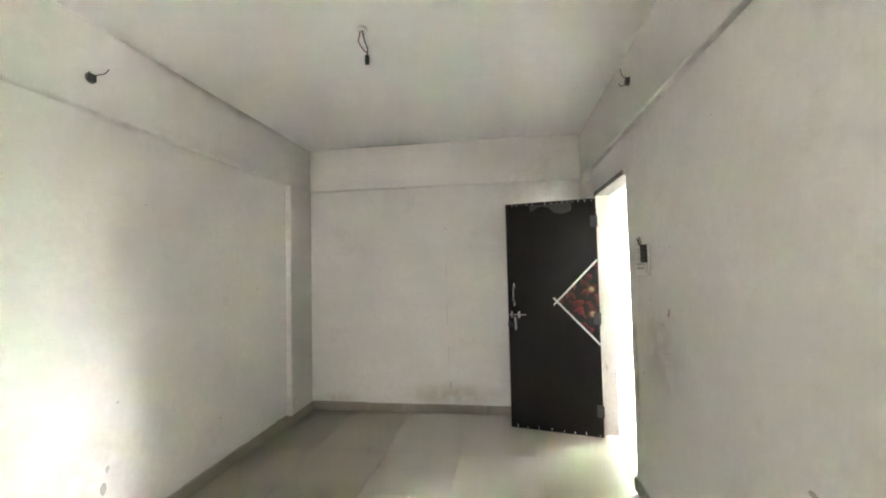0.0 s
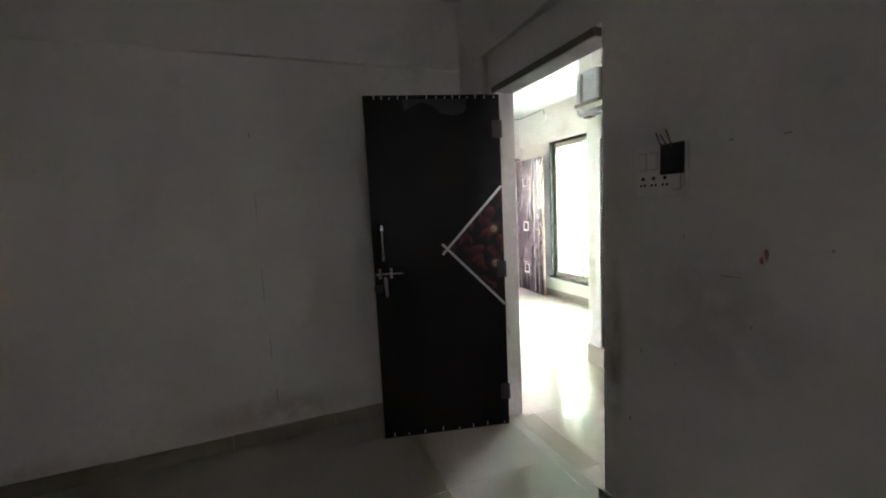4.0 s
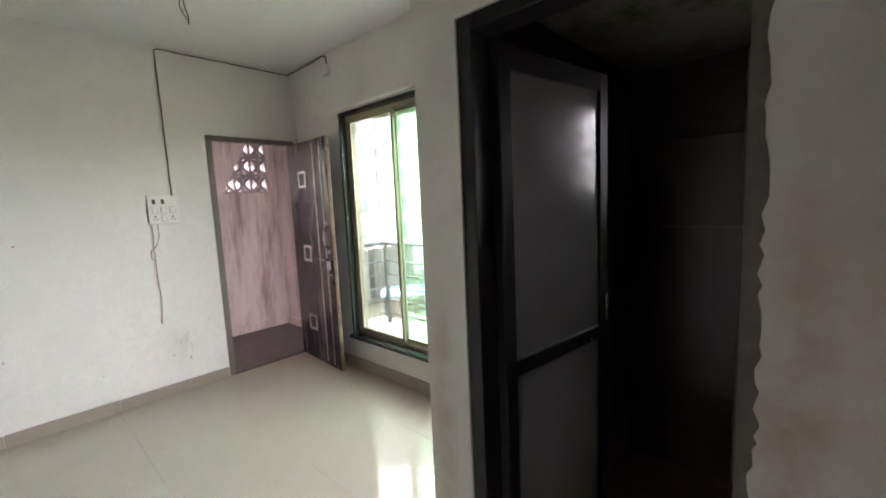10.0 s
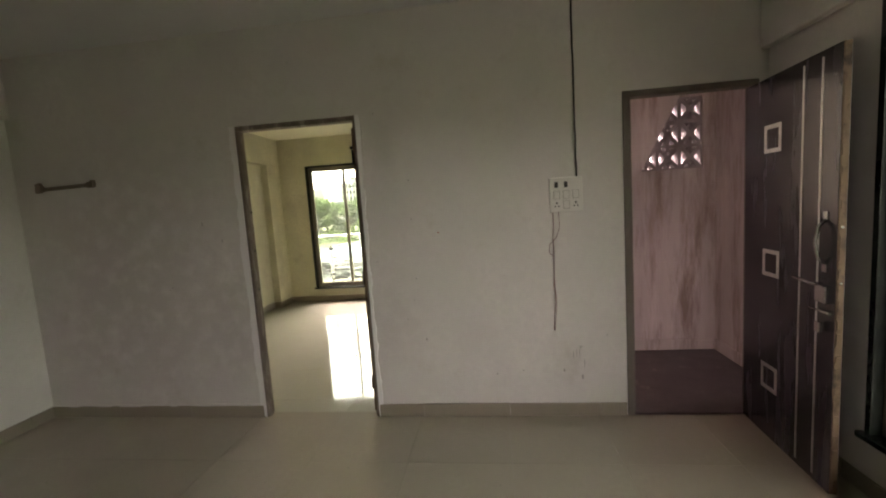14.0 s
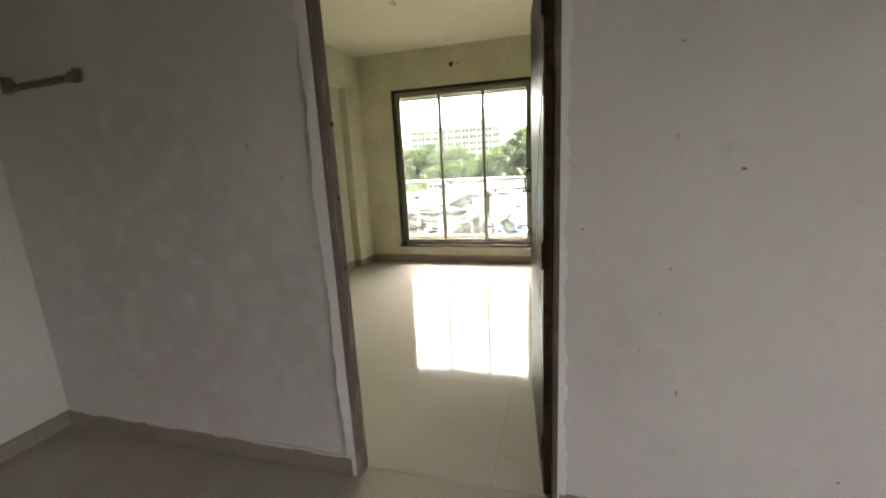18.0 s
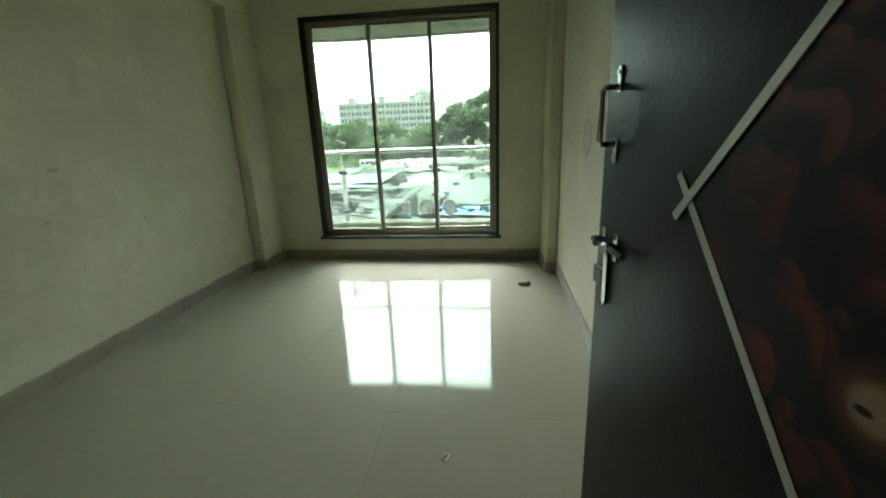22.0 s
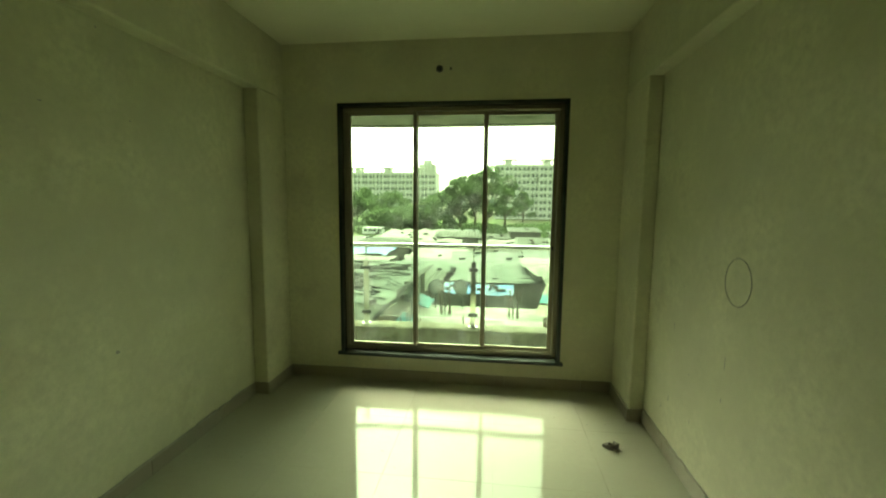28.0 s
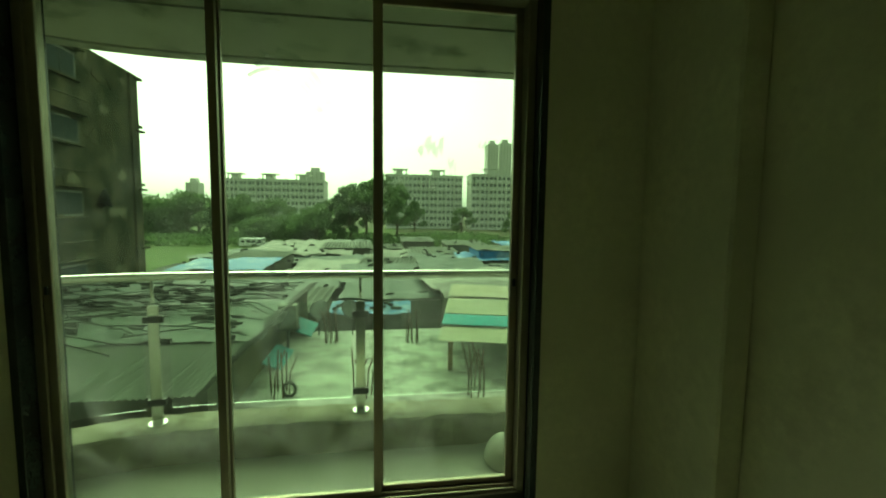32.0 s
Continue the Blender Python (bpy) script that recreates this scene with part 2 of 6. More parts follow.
EDGE_WOOD = material("raw_flush_door_edge", (0.21, 0.135, 0.08), 0.8, vary=0.3, scale=8, stain=(0.05, 0.03, 0.018), stain_scale=16, stain_at=0.50, bump=0.4)
FRAME_WOOD = material("worn_brown_frame_wood", (0.20, 0.155, 0.125), 0.7, vary=0.5, scale=7, stretch=(1, 1, 0.25), stain=(0.33, 0.285, 0.24), stain_scale=14, stain_at=0.50, bump=0.6, bump_scale=40)
FRAME_WHITED = material("limewashed_frame_wood", (0.42, 0.39, 0.35), 0.8, vary=0.3, scale=7, stretch=(1, 1, 0.25), stain=(0.16, 0.13, 0.10), stain_scale=10, stain_at=0.60, bump=0.5, bump_scale=40)
FRAME_PALE = material("whitewashed_frame_wood", (0.17, 0.148, 0.125), 0.75, vary=0.25, scale=7, stretch=(1, 1, 0.25), stain=(0.12, 0.09, 0.07), stain_scale=12, stain_at=0.60, bump=0.5, bump_scale=40)
PLASTIC = material("white_switch_plastic", (0.70, 0.69, 0.64), 0.35, vary=0.05, stain=(0.45, 0.40, 0.32), stain_scale=12, stain_at=0.66)
BLACK = material("black_plastic", (0.012, 0.012, 0.013), 0.45)
# film is dust plus a veil of distance haze; the tint dims the view
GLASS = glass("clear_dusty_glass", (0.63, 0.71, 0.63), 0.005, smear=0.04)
GLASS_RAIL = glass("clear_railing_glass", (0.93, 0.97, 0.93), 0.003, smear=0.02, gloss=0.6)
# translucent panes for two unseen windows, passing dim, even fill light
GLASS_DIFFUSING_THIN = glass("thinly_papered_glass", (0.0, 0.0, 0.0), 1.0, (0.45, 0.45, 0.44), gloss=0.2)
GLASS_DIFFUSING = glass("papered_over_glass", (0.0, 0.0, 0.0), 1.0, (0.153, 0.149, 0.136), gloss=0.2)
GLASS_GREEN = glass("green_tinted_glass", (0.50, 0.72, 0.54), 0.008, smear=0.03)

# ---- mesh tools ----
def box(bm, x0, x1, y0, y1, z0, z1, bevel=0.0):
    v = [bm.verts.new((x, y, z)) for z in (z0, z1) for x, y in ((x0, y0), (x1, y0), (x1, y1), (x0, y1))]
    faces = [bm.faces.new([v[i] for i in f]) for f in ((3, 2, 1, 0), (4, 5, 6, 7), (0, 1, 5, 4), (1, 2, 6, 5), (2, 3, 7, 6), (3, 0, 4, 7))]
    if bevel:
        edges = list({e for f in faces for e in f.edges})
        bmesh.ops.bevel(bm, geom=edges, offset=bevel, segments=1, affect="EDGES", profile=0.5)
    return bm


def boxed(x0, x1, y0, y1, z0, z1, bevel=0.0):
    return box(bmesh.new(), x0, x1, y0, y1, z0, z1, bevel)


def tube(bm, pts, r, seg=8, caps=True):
    """A round bar along a line of points; r may be one radius or one a point."""
    pts = [Vector(p) for p in pts]
    rs = r if isinstance(r, (list, tuple)) else [r] * len(pts)
    rings = []
    up = Vector((0.21, 0.13, 0.97))
    for i, p in enumerate(pts):
        d = (pts[min(i + 1, len(pts) - 1)] - pts[max(i - 1, 0)]).normalized()
        a = d.cross(up)
        a = d.cross(Vector((1, 0, 0))) if a.length < 0.05 else a
        a.normalize()
        c = d.cross(a)
        rings.append([bm.verts.new(p + rs[i] * (math.cos(q) * a + math.sin(q) * c)) for q in (2 * math.pi * k / seg for k in range(seg))])
    for a, b in zip(rings, rings[1:]):
        for k in range(seg):
            f = bm.faces.new((a[k], a[(k + 1) % seg], b[(k + 1) % seg], b[k]))
            f.smooth = True
    if caps:
        bm.faces.new(rings[0][::-1]), bm.faces.new(rings[-1])
    return bm


def tubed(pts, r, seg=8):
    return tube(bmesh.new(), pts, r, seg)


def prism(bm, poly, y0, y1, axis="y"):
    """A flat outline pushed from y0 to y1. axis y: outline in x, z; axis x: outline in y, z; axis z: outline in x, y."""
    place = {"y": lambda a, b, d: (a, d, b), "x": lambda a, b, d: (d, a, b), "z": lambda a, b, d: (a, b, d)}[axis]
    lo, hi = [[bm.verts.new(place(a, b, d)) for a, b in poly] for d in (y0, y1)]
    bm.faces.new(lo), bm.faces.new(hi[::-1])
    for k in range(len(poly)):
        j = (k + 1) % len(poly)
        bm.faces.new((lo[j], lo[k], hi[k], hi[j]))
    return bm


def link(name, bm, mat, smooth=False):
    bmesh.ops.recalc_face_normals(bm, faces=bm.faces)
    me = bpy.data.meshes.new(name)
    bm.to_mesh(me)
    bm.free()
    for m in mat if isinstance(mat, (list, tuple)) else (mat,):
        me.materials.append(m)
    if smooth:
        me.polygons.foreach_set("use_smooth", [True] * len(me.polygons))
    return new(name, me)


def part(name, bm, mat, parent, label="", smooth=False):
    ob = link(name, bm, mat, smooth)
    ob.parent = parent
    if label:
        ob["label"] = label
    return ob


def thing(name, x, y, z, label, category, rz=0, group=""):
    ob = new(name)
    ob.empty_display_size = 0.1
    ob.matrix_basis = pose(x, y, z, 0, 0, rz)
    return tagged(ob, label, category, group)


def solid(name, bm, mat, label, category, group="", smooth=False):
    return tagged(link(name, bm, mat, smooth), label, category, group)


def structure(name, bm, mat, label, category, smooth=False):
    return tagged(link(name, bm, mat, smooth), label, category, kind="structure")


def pierced(bm, axis, a0, a1, s0, s1, z0, z1, holes=()):
    """A wall slab whose thickness a0..a1 lies on the axis, along s0..s1, with holes (s0, s1, z0, z1) cut through."""
    ss = sorted({s0, s1, *(v for h in holes for v in h[:2] if s0 < v < s1)})
    zs = sorted({z0, z1, *(v for h in holes for v in h[2:] if z0 < v < z1)})
    solid_cell = {(i, j): not any(h[0] < (ss[i] + ss[i + 1]) / 2 < h[1] and h[2] < (zs[j] + zs[j + 1]) / 2 < h[3] for h in holes)
                  for i in range(len(ss) - 1) for j in range(len(zs) - 1)}
    verts = {}

    def v(a, s, z):
        key = (a, s, z)
        if key not in verts:
            verts[key] = bm.verts.new((a, s, z) if axis == "x" else (s, a, z))
        return verts[key]

    for (i, j), full in solid_cell.items():
        if not full:
            continue
        p, q, lo, hi = ss[i], ss[i + 1], zs[j], zs[j + 1]
        for a in (a0, a1):
            bm.faces.new((v(a, p, lo), v(a, q, lo), v(a, q, hi), v(a, p, hi)))
        for di, dj, e in ((-1, 0, ((p, lo), (p, hi))), (1, 0, ((q, lo), (q, hi))), (0, -1, ((p, lo), (q, lo))), (0, 1, ((p, hi), (q, hi)))):
            if not solid_cell.get((i + di, j + dj), False):
                (s_a, z_a), (s_b, z_b) = e
                bm.faces.new((v(a0, s_a, z_a), v(a0, s_b, z_b), v(a1, s_b, z_b), v(a1, s_a, z_a)))
    return bm


def arc(cx, cy, r, a0, a1, n):
    return [(cx + r * math.cos(radians(a0 + (a1 - a0) * k / n)), cy + r * math.sin(radians(a0 + (a1 - a0) * k / n))) for k in range(n + 1)]

# ---- the plan, in metres ----
A_W, A_E, A_S, A_N = -0.83, 2.08, -0.25, 5.385     # first bedroom
A_EO = 2.2                                       # far face of its thin door wall
L_W, L_E, L_N = -0.69, 4.50, 8.475                 # living room
B_W, B_E, B_S, B_N = -0.73, 2.12, 8.535, 12.32     # second bedroom
T_X, T_Y = 3.20, 5.475                             # toilet block
P_X, P_Y = 2.998, 4.425                            # switch wall that stands proud
TOP = 3.0
SKIRT_H = 0.09

structure("wall_bedroom_west", pierced(bmesh.new(), "x", A_W - 0.15, A_W, A_S - 0.15, A_N + 0.12, 0, TOP), PLASTER, "white plastered side wall with grey scuffs", "wall")
structure("wall_bedroom_south", pierced(bmesh.new(), "y", A_S - 0.15, A_S, A_W, A_EO, 0, TOP, [(-0.2, 1.6, 0.9, 2.262)]), PLASTER, "white plastered outer wall around an added window", "wall")
structure("wall_bedroom_north", pierced(bmesh.new(), "y", A_N, A_N + 0.12, A_W, A_E, 0, TOP), PLASTER, "white plastered wall stained near the floor", "wall")
structure("wall_bedroom_east", pierced(bmesh.new(), "x", A_E, A_EO, A_S, A_N + 0.12, 0, TOP, [(4.085, 5.01, -1, 2.11)]), PLASTER, "white plastered wall with a door opening", "wall")
structure("wall_living_west", pierced(bmesh.new(), "x", L_W - 0.15, L_W, A_N + 0.12, L_N, 0, TOP), PLASTER, "white plastered wall with pencil scribbles", "wall")
structure("wall_living_north", pierced(bmesh.new(), "y", L_N, B_S, L_W - 0.15, L_E + 0.15, 0, TOP, [(1.10, 1.982, -1, 2.10), (3.67, 4.45, -1, 2.09)]), PLASTER, "white plastered wall with two door openings", "wall")
structure("wall_living_east", pierced(bmesh.new(), "x", L_E, L_E + 0.15, T_Y, L_N, 0, TOP, [(5.93, 7.765, 0.265, 2.235)]), PLASTER, "white plastered wall around a balcony window", "wall")
structure("wall_toilet_front", pierced(bmesh.new(), "x", T_X, T_X + 0.1, P_Y, T_Y, 0, 2.06, [(4.757, 5.332, 0.172, 1.875)]), PLASTER, "white plastered toilet wall with ragged door reveal", "wall")
structure("wall_toilet_north", pierced(bmesh.new(), "y", T_Y - 0.1, T_Y, T_X + 0.1, L_E + 0.15, 0, TOP), PLASTER, "white plastered side of the toilet block", "wall")
structure("wall_switch", pierced(bmesh.new(), "x", P_X, T_X, 2.9, P_Y, 0, 2.10), PLASTER, "grimy white wall with a sooty switch", "wall")
structure("wall_passage_south", pierced(bmesh.new(), "y", 2.75, 2.9, A_EO, L_E + 0.15, 0, TOP, [(2.25, 2.93, 1.0, 2.1)]), PLASTER, "white passage end wall with an added window", "wall")
structure("wall_toilet_east", pierced(bmesh.new(), "x", L_E, L_E + 0.15, 2.9, T_Y - 0.1, 0, TOP, [(4.47, 4.64, 1.42, 1.92)]), PLASTER, "outer toilet wall with a louvred ventilator", "wall")
structure("wall_second_bedroom_west", pierced(bmesh.new(), "x", B_W - 0.15, B_W, B_S, B_N + 0.2, 0, TOP), PLASTER_CREAM, "cream plastered side wall with faint stains", "wall")
structure("wall_second_bedroom_east", pierced(bmesh.new(), "x", B_E, B_E + 0.12, B_S, B_N + 0.2, 0, TOP), PLASTER_CREAM, "cream plastered side wall with pencil marks", "wall")
structure("wall_second_bedroom_north", pierced(bmesh.new(), "y", B_N, B_N + 0.2, B_W, B_E, 0, TOP, [(-0.18, 1.625, 0.205, 2.262)]), PLASTER_CREAM, "cream plastered wall around a tall window", "wall")
structure("wall_second_bedroom_south", pierced(bmesh.new(), "y", B_S, B_S + 0.012, B_W, B_E, 0, TOP, [(1.085, 1.997, -1, 2.115)]), PLASTER_CREAM, "cream plaster coat on the door wall", "wall")

# ceilings, with the beams that run round them
structure("ceiling_bedroom", boxed(A_W, A_E, A_S, A_N, 2.76, 2.9), CEILING_BRIGHT, "white painted slab ceiling", "ceiling")
structure("ceiling_living", boxed(L_W, L_E, A_N + 0.12, L_N, 2.73, 2.9), CEILING, "white painted slab ceiling", "ceiling")
structure("ceiling_passage", boxed(A_EO, L_E, 2.9, A_N + 0.12, 2.73, 2.9), CEILING, "white painted slab ceiling", "ceiling")
structure("ceiling_second_bedroom", boxed(B_W, B_E, B_S + 0.012, B_N, 2.72, 2.9), CEILING_CREAM, "cream painted slab ceiling", "ceiling")


def beam(name, x0, x1, y0, y1, z0, z1, mat=PLASTER, label="plastered ceiling beam standing proud of the wall"):
    return structure(name, boxed(x0, x1, y0, y1, z0, z1, 0.008), mat, label, "beam")


beam("beam_bedroom_west", A_W, -0.775, A_S, A_N, 2.31, 2.76)
beam("beam_bedroom_north", -0.775, 2.033, A_N - 0.02, A_N, 2.305, 2.76)
beam("beam_bedroom_east", 2.033, A_E, A_S, A_N, 2.31, 2.76)
beam("column_bedroom_west", A_W, -0.775, 4.95, A_N, 0, 2.31, label="plastered corner column under a beam")
beam("column_bedroom_east", 2.033, A_E, 5.05, A_N, 0, 2.31, label="plastered corner column under a beam")
beam("beam_living_west", L_W, L_W + 0.05, A_N + 0.12, L_N, 2.30, 2.73)
beam("beam_living_east", L_E - 0.05, L_E, T_Y, L_N, 2.25, 2.73)
beam("beam_passage", 3.12, T_X + 0.1, 2.9, T_Y, 2.39, 2.73)
beam("beam_second_bedroom_west", B_W, -0.62, B_S + 0.012, B_N, 2.29, 2.72, PLASTER_CREAM)
beam("beam_second_bedroom_east", 2.025, B_E, B_S + 0.012, B_N, 2.29, 2.72, PLASTER_CREAM)
beam("column_second_bedroom_west", B_W, -0.62, 11.935, B_N, 0, 2.29, PLASTER_CREAM, "cream plastered corner column under a beam")
beam("column_second_bedroom_east", 2.025, B_E, 11.90, B_N, 0, 2.29, PLASTER_CREAM, "cream plastered corner column under a beam")

# ---- floors: a bed of grout and loose polished tiles ----
TILE_MESHES = {}


def tile_mesh(w, d, mat):
    key = (round(w, 3), round(d, 3), mat.name)
    if key not in TILE_MESHES:
        bm = bmesh.new()
        g, c = 0.0006, 0.0003
        lo = [bm.verts.new(p) for p in ((g, g, -0.009), (w - g, g, -0.009), (w - g, d - g, -0.009), (g, d - g, -0.009))]
        mid = [bm.verts.new(p) for p in ((g, g, -c), (w - g, g, -c), (w - g, d - g, -c), (g, d - g, -c))]
        top = [bm.verts.new(p) for p in ((g + c, g + c, 0), (w - g - c, g + c, 0), (w - g - c, d - g - c, 0), (g + c, d - g - c, 0))]
        for a, b in ((lo, mid), (mid, top)):
            for k in range(4):
                bm.faces.new((a[k], a[(k + 1) % 4], b[(k + 1) % 4], b[k]))
        bm.faces.new(top)
        me = bpy.data.meshes.new("floor_tile")
        bm.to_mesh(me)
        bm.free()
        me.materials.append(mat)
        TILE_MESHES[key] = me
    return TILE_MESHES[key]


def tiled_floor(name, x0, x1, y0, y1, ox, oy, label, pitch=0.6, mat=TILE):
    fl = structure(name, boxed(x0, x1, y0, y1, -0.16, -0.006), GROUT, label, "floor")

    def cuts(a, b, o):
        k = math.floor((a - o) / pitch) + 1
        inner = []
        while o + k * pitch < b - 0.02:
            if o + k * pitch > a + 0.02:
                inner.append(o + k * pitch)
            k += 1
        return [a, *inner, b]

    xs, ys = cuts(x0, x1, ox), cuts(y0, y1, oy)
    for (a, b), (c, d) in itertools.product(zip(xs, xs[1:]), zip(ys, ys[1:])):
        ob = new("floor_tile", tile_mesh(b - a, d - c, mat))
        ob.location = (a, c, 0)
        ob.parent = fl
    return fl


tiled_floor("floor_bedroom", A_W, A_E + 0.06, A_S, A_N, 0.28, 0.3, "dull beige tile floor under a film of dust", mat=TILE_DUSTY)
tiled_floor("floor_living", L_W, L_E, A_N + 0.12, L_N, 2.88, 7.345, "polished beige tile floor reflecting the window")
tiled_floor("floor_passage", A_E + 0.06, T_X, 2.9, A_N + 0.12, 2.88, 7.345, "polished beige tile floor")
tiled_floor("floor_second_bedroom", B_W, B_E, L_N + 0.06, B_N, -0.10, 9.93, "polished beige tile floor mirroring the window", mat=TILE_PALE)
structure("floor_under_wall", boxed(1.10, 1.982, L_N, L_N + 0.06, -0.16, -0.001), TILE, "polished threshold tile in the doorway", "floor")
structure("floor_north_wall_core", boxed(A_W, A_EO, A_N, A_N + 0.12, -0.16, -0.02), GROUT, "floor bed under a wall", "floor")


# ---- skirting tiles ----
SKIRTS = structure("baseboard", boxed(-0.6, -0.5, A_N + 0.02, A_N + 0.1, -0.1, -0.05), SKIRT_TOP, "beige tile skirting with uneven cement edge", "baseboard")
rs = random.Random(4)


def skirting(axis, fixed, out, s0, s1, h=SKIRT_H, start=0.0):
    """Skirting tiles along a wall face at fixed on the axis; out is the way into the room."""
    s = s0
    first = start or 0.6
    while s < s1 - 0.005:
        e = min(s1, s + first)
        first = 0.6
        t, hh = 0.011 + rs.uniform(-0.001, 0.002), h + rs.uniform(-0.003, 0.003)
        lo, hi = sorted((fixed, fixed + out * t))
        bm = boxed(lo, hi, s + 0.001, e - 0.001, 0.0005, hh, 0.0015) if axis == "x" else boxed(s + 0.001, e - 0.001, lo, hi, 0.0005, hh, 0.0015)
        part("skirting_tile", bm, SKIRT, SKIRTS)
        s = e


skirting("x", A_W, 1, A_S, 4.95)
skirting("y", 4.95, -1, A_W, -0.775)
skirting("x", -0.775, 1, 4.939, A_N)
skirting("y", A_N, -1, -0.764, 2.033)
skirting("x", A_E, -1, A_S, 4.115)
skirting("x", L_W, 1, A_N + 0.12, L_N - 0.012, start=0.4)
skirting("y", L_N, -1, L_W, 1.095)
skirting("y", L_N, -1, 1.975, 3.665, start=0.32)
skirting("x", L_E, -1, T_Y, L_N)
skirting("y", T_Y, 1, T_X, L_E, start=0.3)
skirting("x", T_X, -1, 4.45, T_Y + 0.011, h=0.165)
skirting("x", P_X, -1, 2.9, P_Y, h=0.10)
skirting("x", B_W, 1, B_S + 0.012, 11.935)
skirting("y", 11.935, -1, B_W, -0.62)
skirting("x", -0.62, 1, 11.924, B_N)
skirting("y", B_N, -1, -0.609, 2.014)
skirting("x", 2.025, -1, 11.89, B_N)
skirting("y", 11.90, -1, 2.025, B_E)
skirting("x", B_E, -1, B_S + 0.012, 11.90)
skirting("y", B_S + 0.012, 1, B_W, 1.095)

# ---- door frames and doors ----
def door_frame(name, axis, a0, a1, s0, s1, top, face, mat, label, rb=0.014, pieces=(0, 1, 2)):
    """A rebated wooden frame round an opening: two jambs and a head, standing a little proud of the plaster."""
    fr = tagged(new(name), label, "door frame", kind="structure")
    p = 0.006
    for k, (b0, b1, z0, z1) in enumerate(((s0, s0 + face, 0, top - face), (s1 - face, s1, 0, top - face), (s0, s1, top - face, top))):
        if k not in pieces:
            continue
        bm = boxed(a0 - p, a1 + p, b0, b1, z0, z1, 0.004) if axis == "x" else boxed(b0, b1, a0 - p, a1 + p, z0, z1, 0.004)
        part("head" if k == 2 else "jamb", bm, mat, fr)
    mid = (a0 + a1) / 2
    for k, (b0, b1, z0, z1) in enumerate(((s0 + face, s0 + face + rb, 0, top - face), (s1 - face - rb, s1 - face, 0, top - face))):
        if k not in pieces:
            continue
        bm = boxed(mid - 0.02, a1 + p - 0.002, b0, b1, z0, z1, 0.001) if axis == "x" else boxed(b0, b1, mid - 0.02, mid + 0.012, z0, z1, 0.001)
        part("stop", bm, mat, fr)
    return fr


fa = door_frame("door_frame_bedroom", "x", A_E, A_EO, 4.12, 5.01, 2.11, 0.04, FRAME_PALE, "old wooden door frame, scuffed and whitewashed in places", 0.004, (2,))
part("jamb", boxed(A_E - 0.006, A_EO + 0.006, 4.97, 5.01, 0, 2.07, 0.004), FRAME_WHITED, fa, "jamb smeared with whitewash")
# the lock-side jamb sits deep in the wall, behind the chipped plaster edge
part("jamb", boxed(A_EO - 0.052, A_EO + 0.006, 4.085, 4.16, 0, 2.07, 0.004), FRAME_PALE, fa)
part("jamb_bead", boxed(A_EO - 0.068, A_EO - 0.052, 4.085, 4.142, 0, 2.07, 0.004), FRAME_PALE, fa)
door_frame("door_frame_second_bedroom", "y", L_N, B_S, 1.10, 1.982, 2.10, 0.032, FRAME_WOOD, "worn brown wooden door frame with chipped paint", 0.003)
door_frame("door_frame_entrance", "y", L_N, B_S, 3.67, 4.45, 2.09, 0.04, FRAME_PALE, "old wooden entrance door frame with flaking paint")


def line_strip(bm, p, q, width, y0, y1):
    """A flat strip from p to q, both in x, z, on a door face."""
    d = Vector((q[0] - p[0], q[1] - p[1])).normalized()
    n = Vector((-d.y, d.x)) * width / 2
    return prism(bm, [(p[0] + n.x, p[1] + n.y), (q[0] + n.x, q[1] + n.y), (q[0] - n.x, q[1] - n.y), (p[0] - n.x, p[1] - n.y)], y0, y1)


def bolt_set(door, w, z, side):
    """A barrel bolt with two straps, a hasp plate and a hanging tongue, on the face at y = side * thickness."""
    y = side
    s = 1 if y > 0 else -1
    part("bolt_rod", tubed([(w - 0.01, y + s * 0.016, z), (w - 0.17, y + s * 0.016, z)], 0.007), CHROME, door, "chromed sliding bolt")
    for x in (w - 0.035, w - 0.10):
        bm = boxed(x - 0.008, x + 0.008, min(y, y + s * 0.026), max(y, y + s * 0.026), z - 0.012, z + 0.012, 0.003)
        box(bm, x - 0.009, x + 0.009, min(y, y + s * 0.004), max(y, y + s * 0.004), z - 0.03, z + 0.03, 0.001)
        part("bolt_strap", bm, CHROME, door)
    part("lock_plate", boxed(w - 0.045, w + 0.004, min(y, y + s * 0.006), max(y, y + s * 0.006), z - 0.11, z - 0.065, 0.002), BLACK, door, "black lock plate")
    part("hasp", prism(bmesh.new(), [(w - 0.075, z - 0.02), (w - 0.055, z - 0.02), (w - 0.06, z - 0.13), (w - 0.068, z - 0.145), (w - 0.078, z - 0.13)], y + s * 0.002, y + s * 0.008), CHROME, door, "hanging chromed hasp")


def pull_handle(door, x, z, h, side, mat=CHROME):
    s = 1 if side > 0 else -1
    y, o = side, side + s * 0.035
    part("door_handle", tubed([(x, y, z - h / 2), (x, o - s * 0.006, z - h / 2), (x, o, z - h / 2 + 0.008), (x, o, z + h / 2 - 0.008), (x, o - s * 0.006, z + h / 2), (x, y, z + h / 2)], 0.006), mat, door, "bent chromed pull handle")
    for k in (-1, 1):
        zc = z + k * (h / 2 + 0.015)
        bm = boxed(x - 0.008, x + 0.008, min(y, y + s * 0.004), max(y, y + s * 0.004), zc - 0.025, zc + 0.025, 0.002)
        for dz in (-0.012, 0.012):
            tube(bm, [(x, y + s * 0.003, zc + dz), (x, y + s * 0.007, zc + dz)], 0.004, 6)
        part("handle_plate", bm, mat, door)


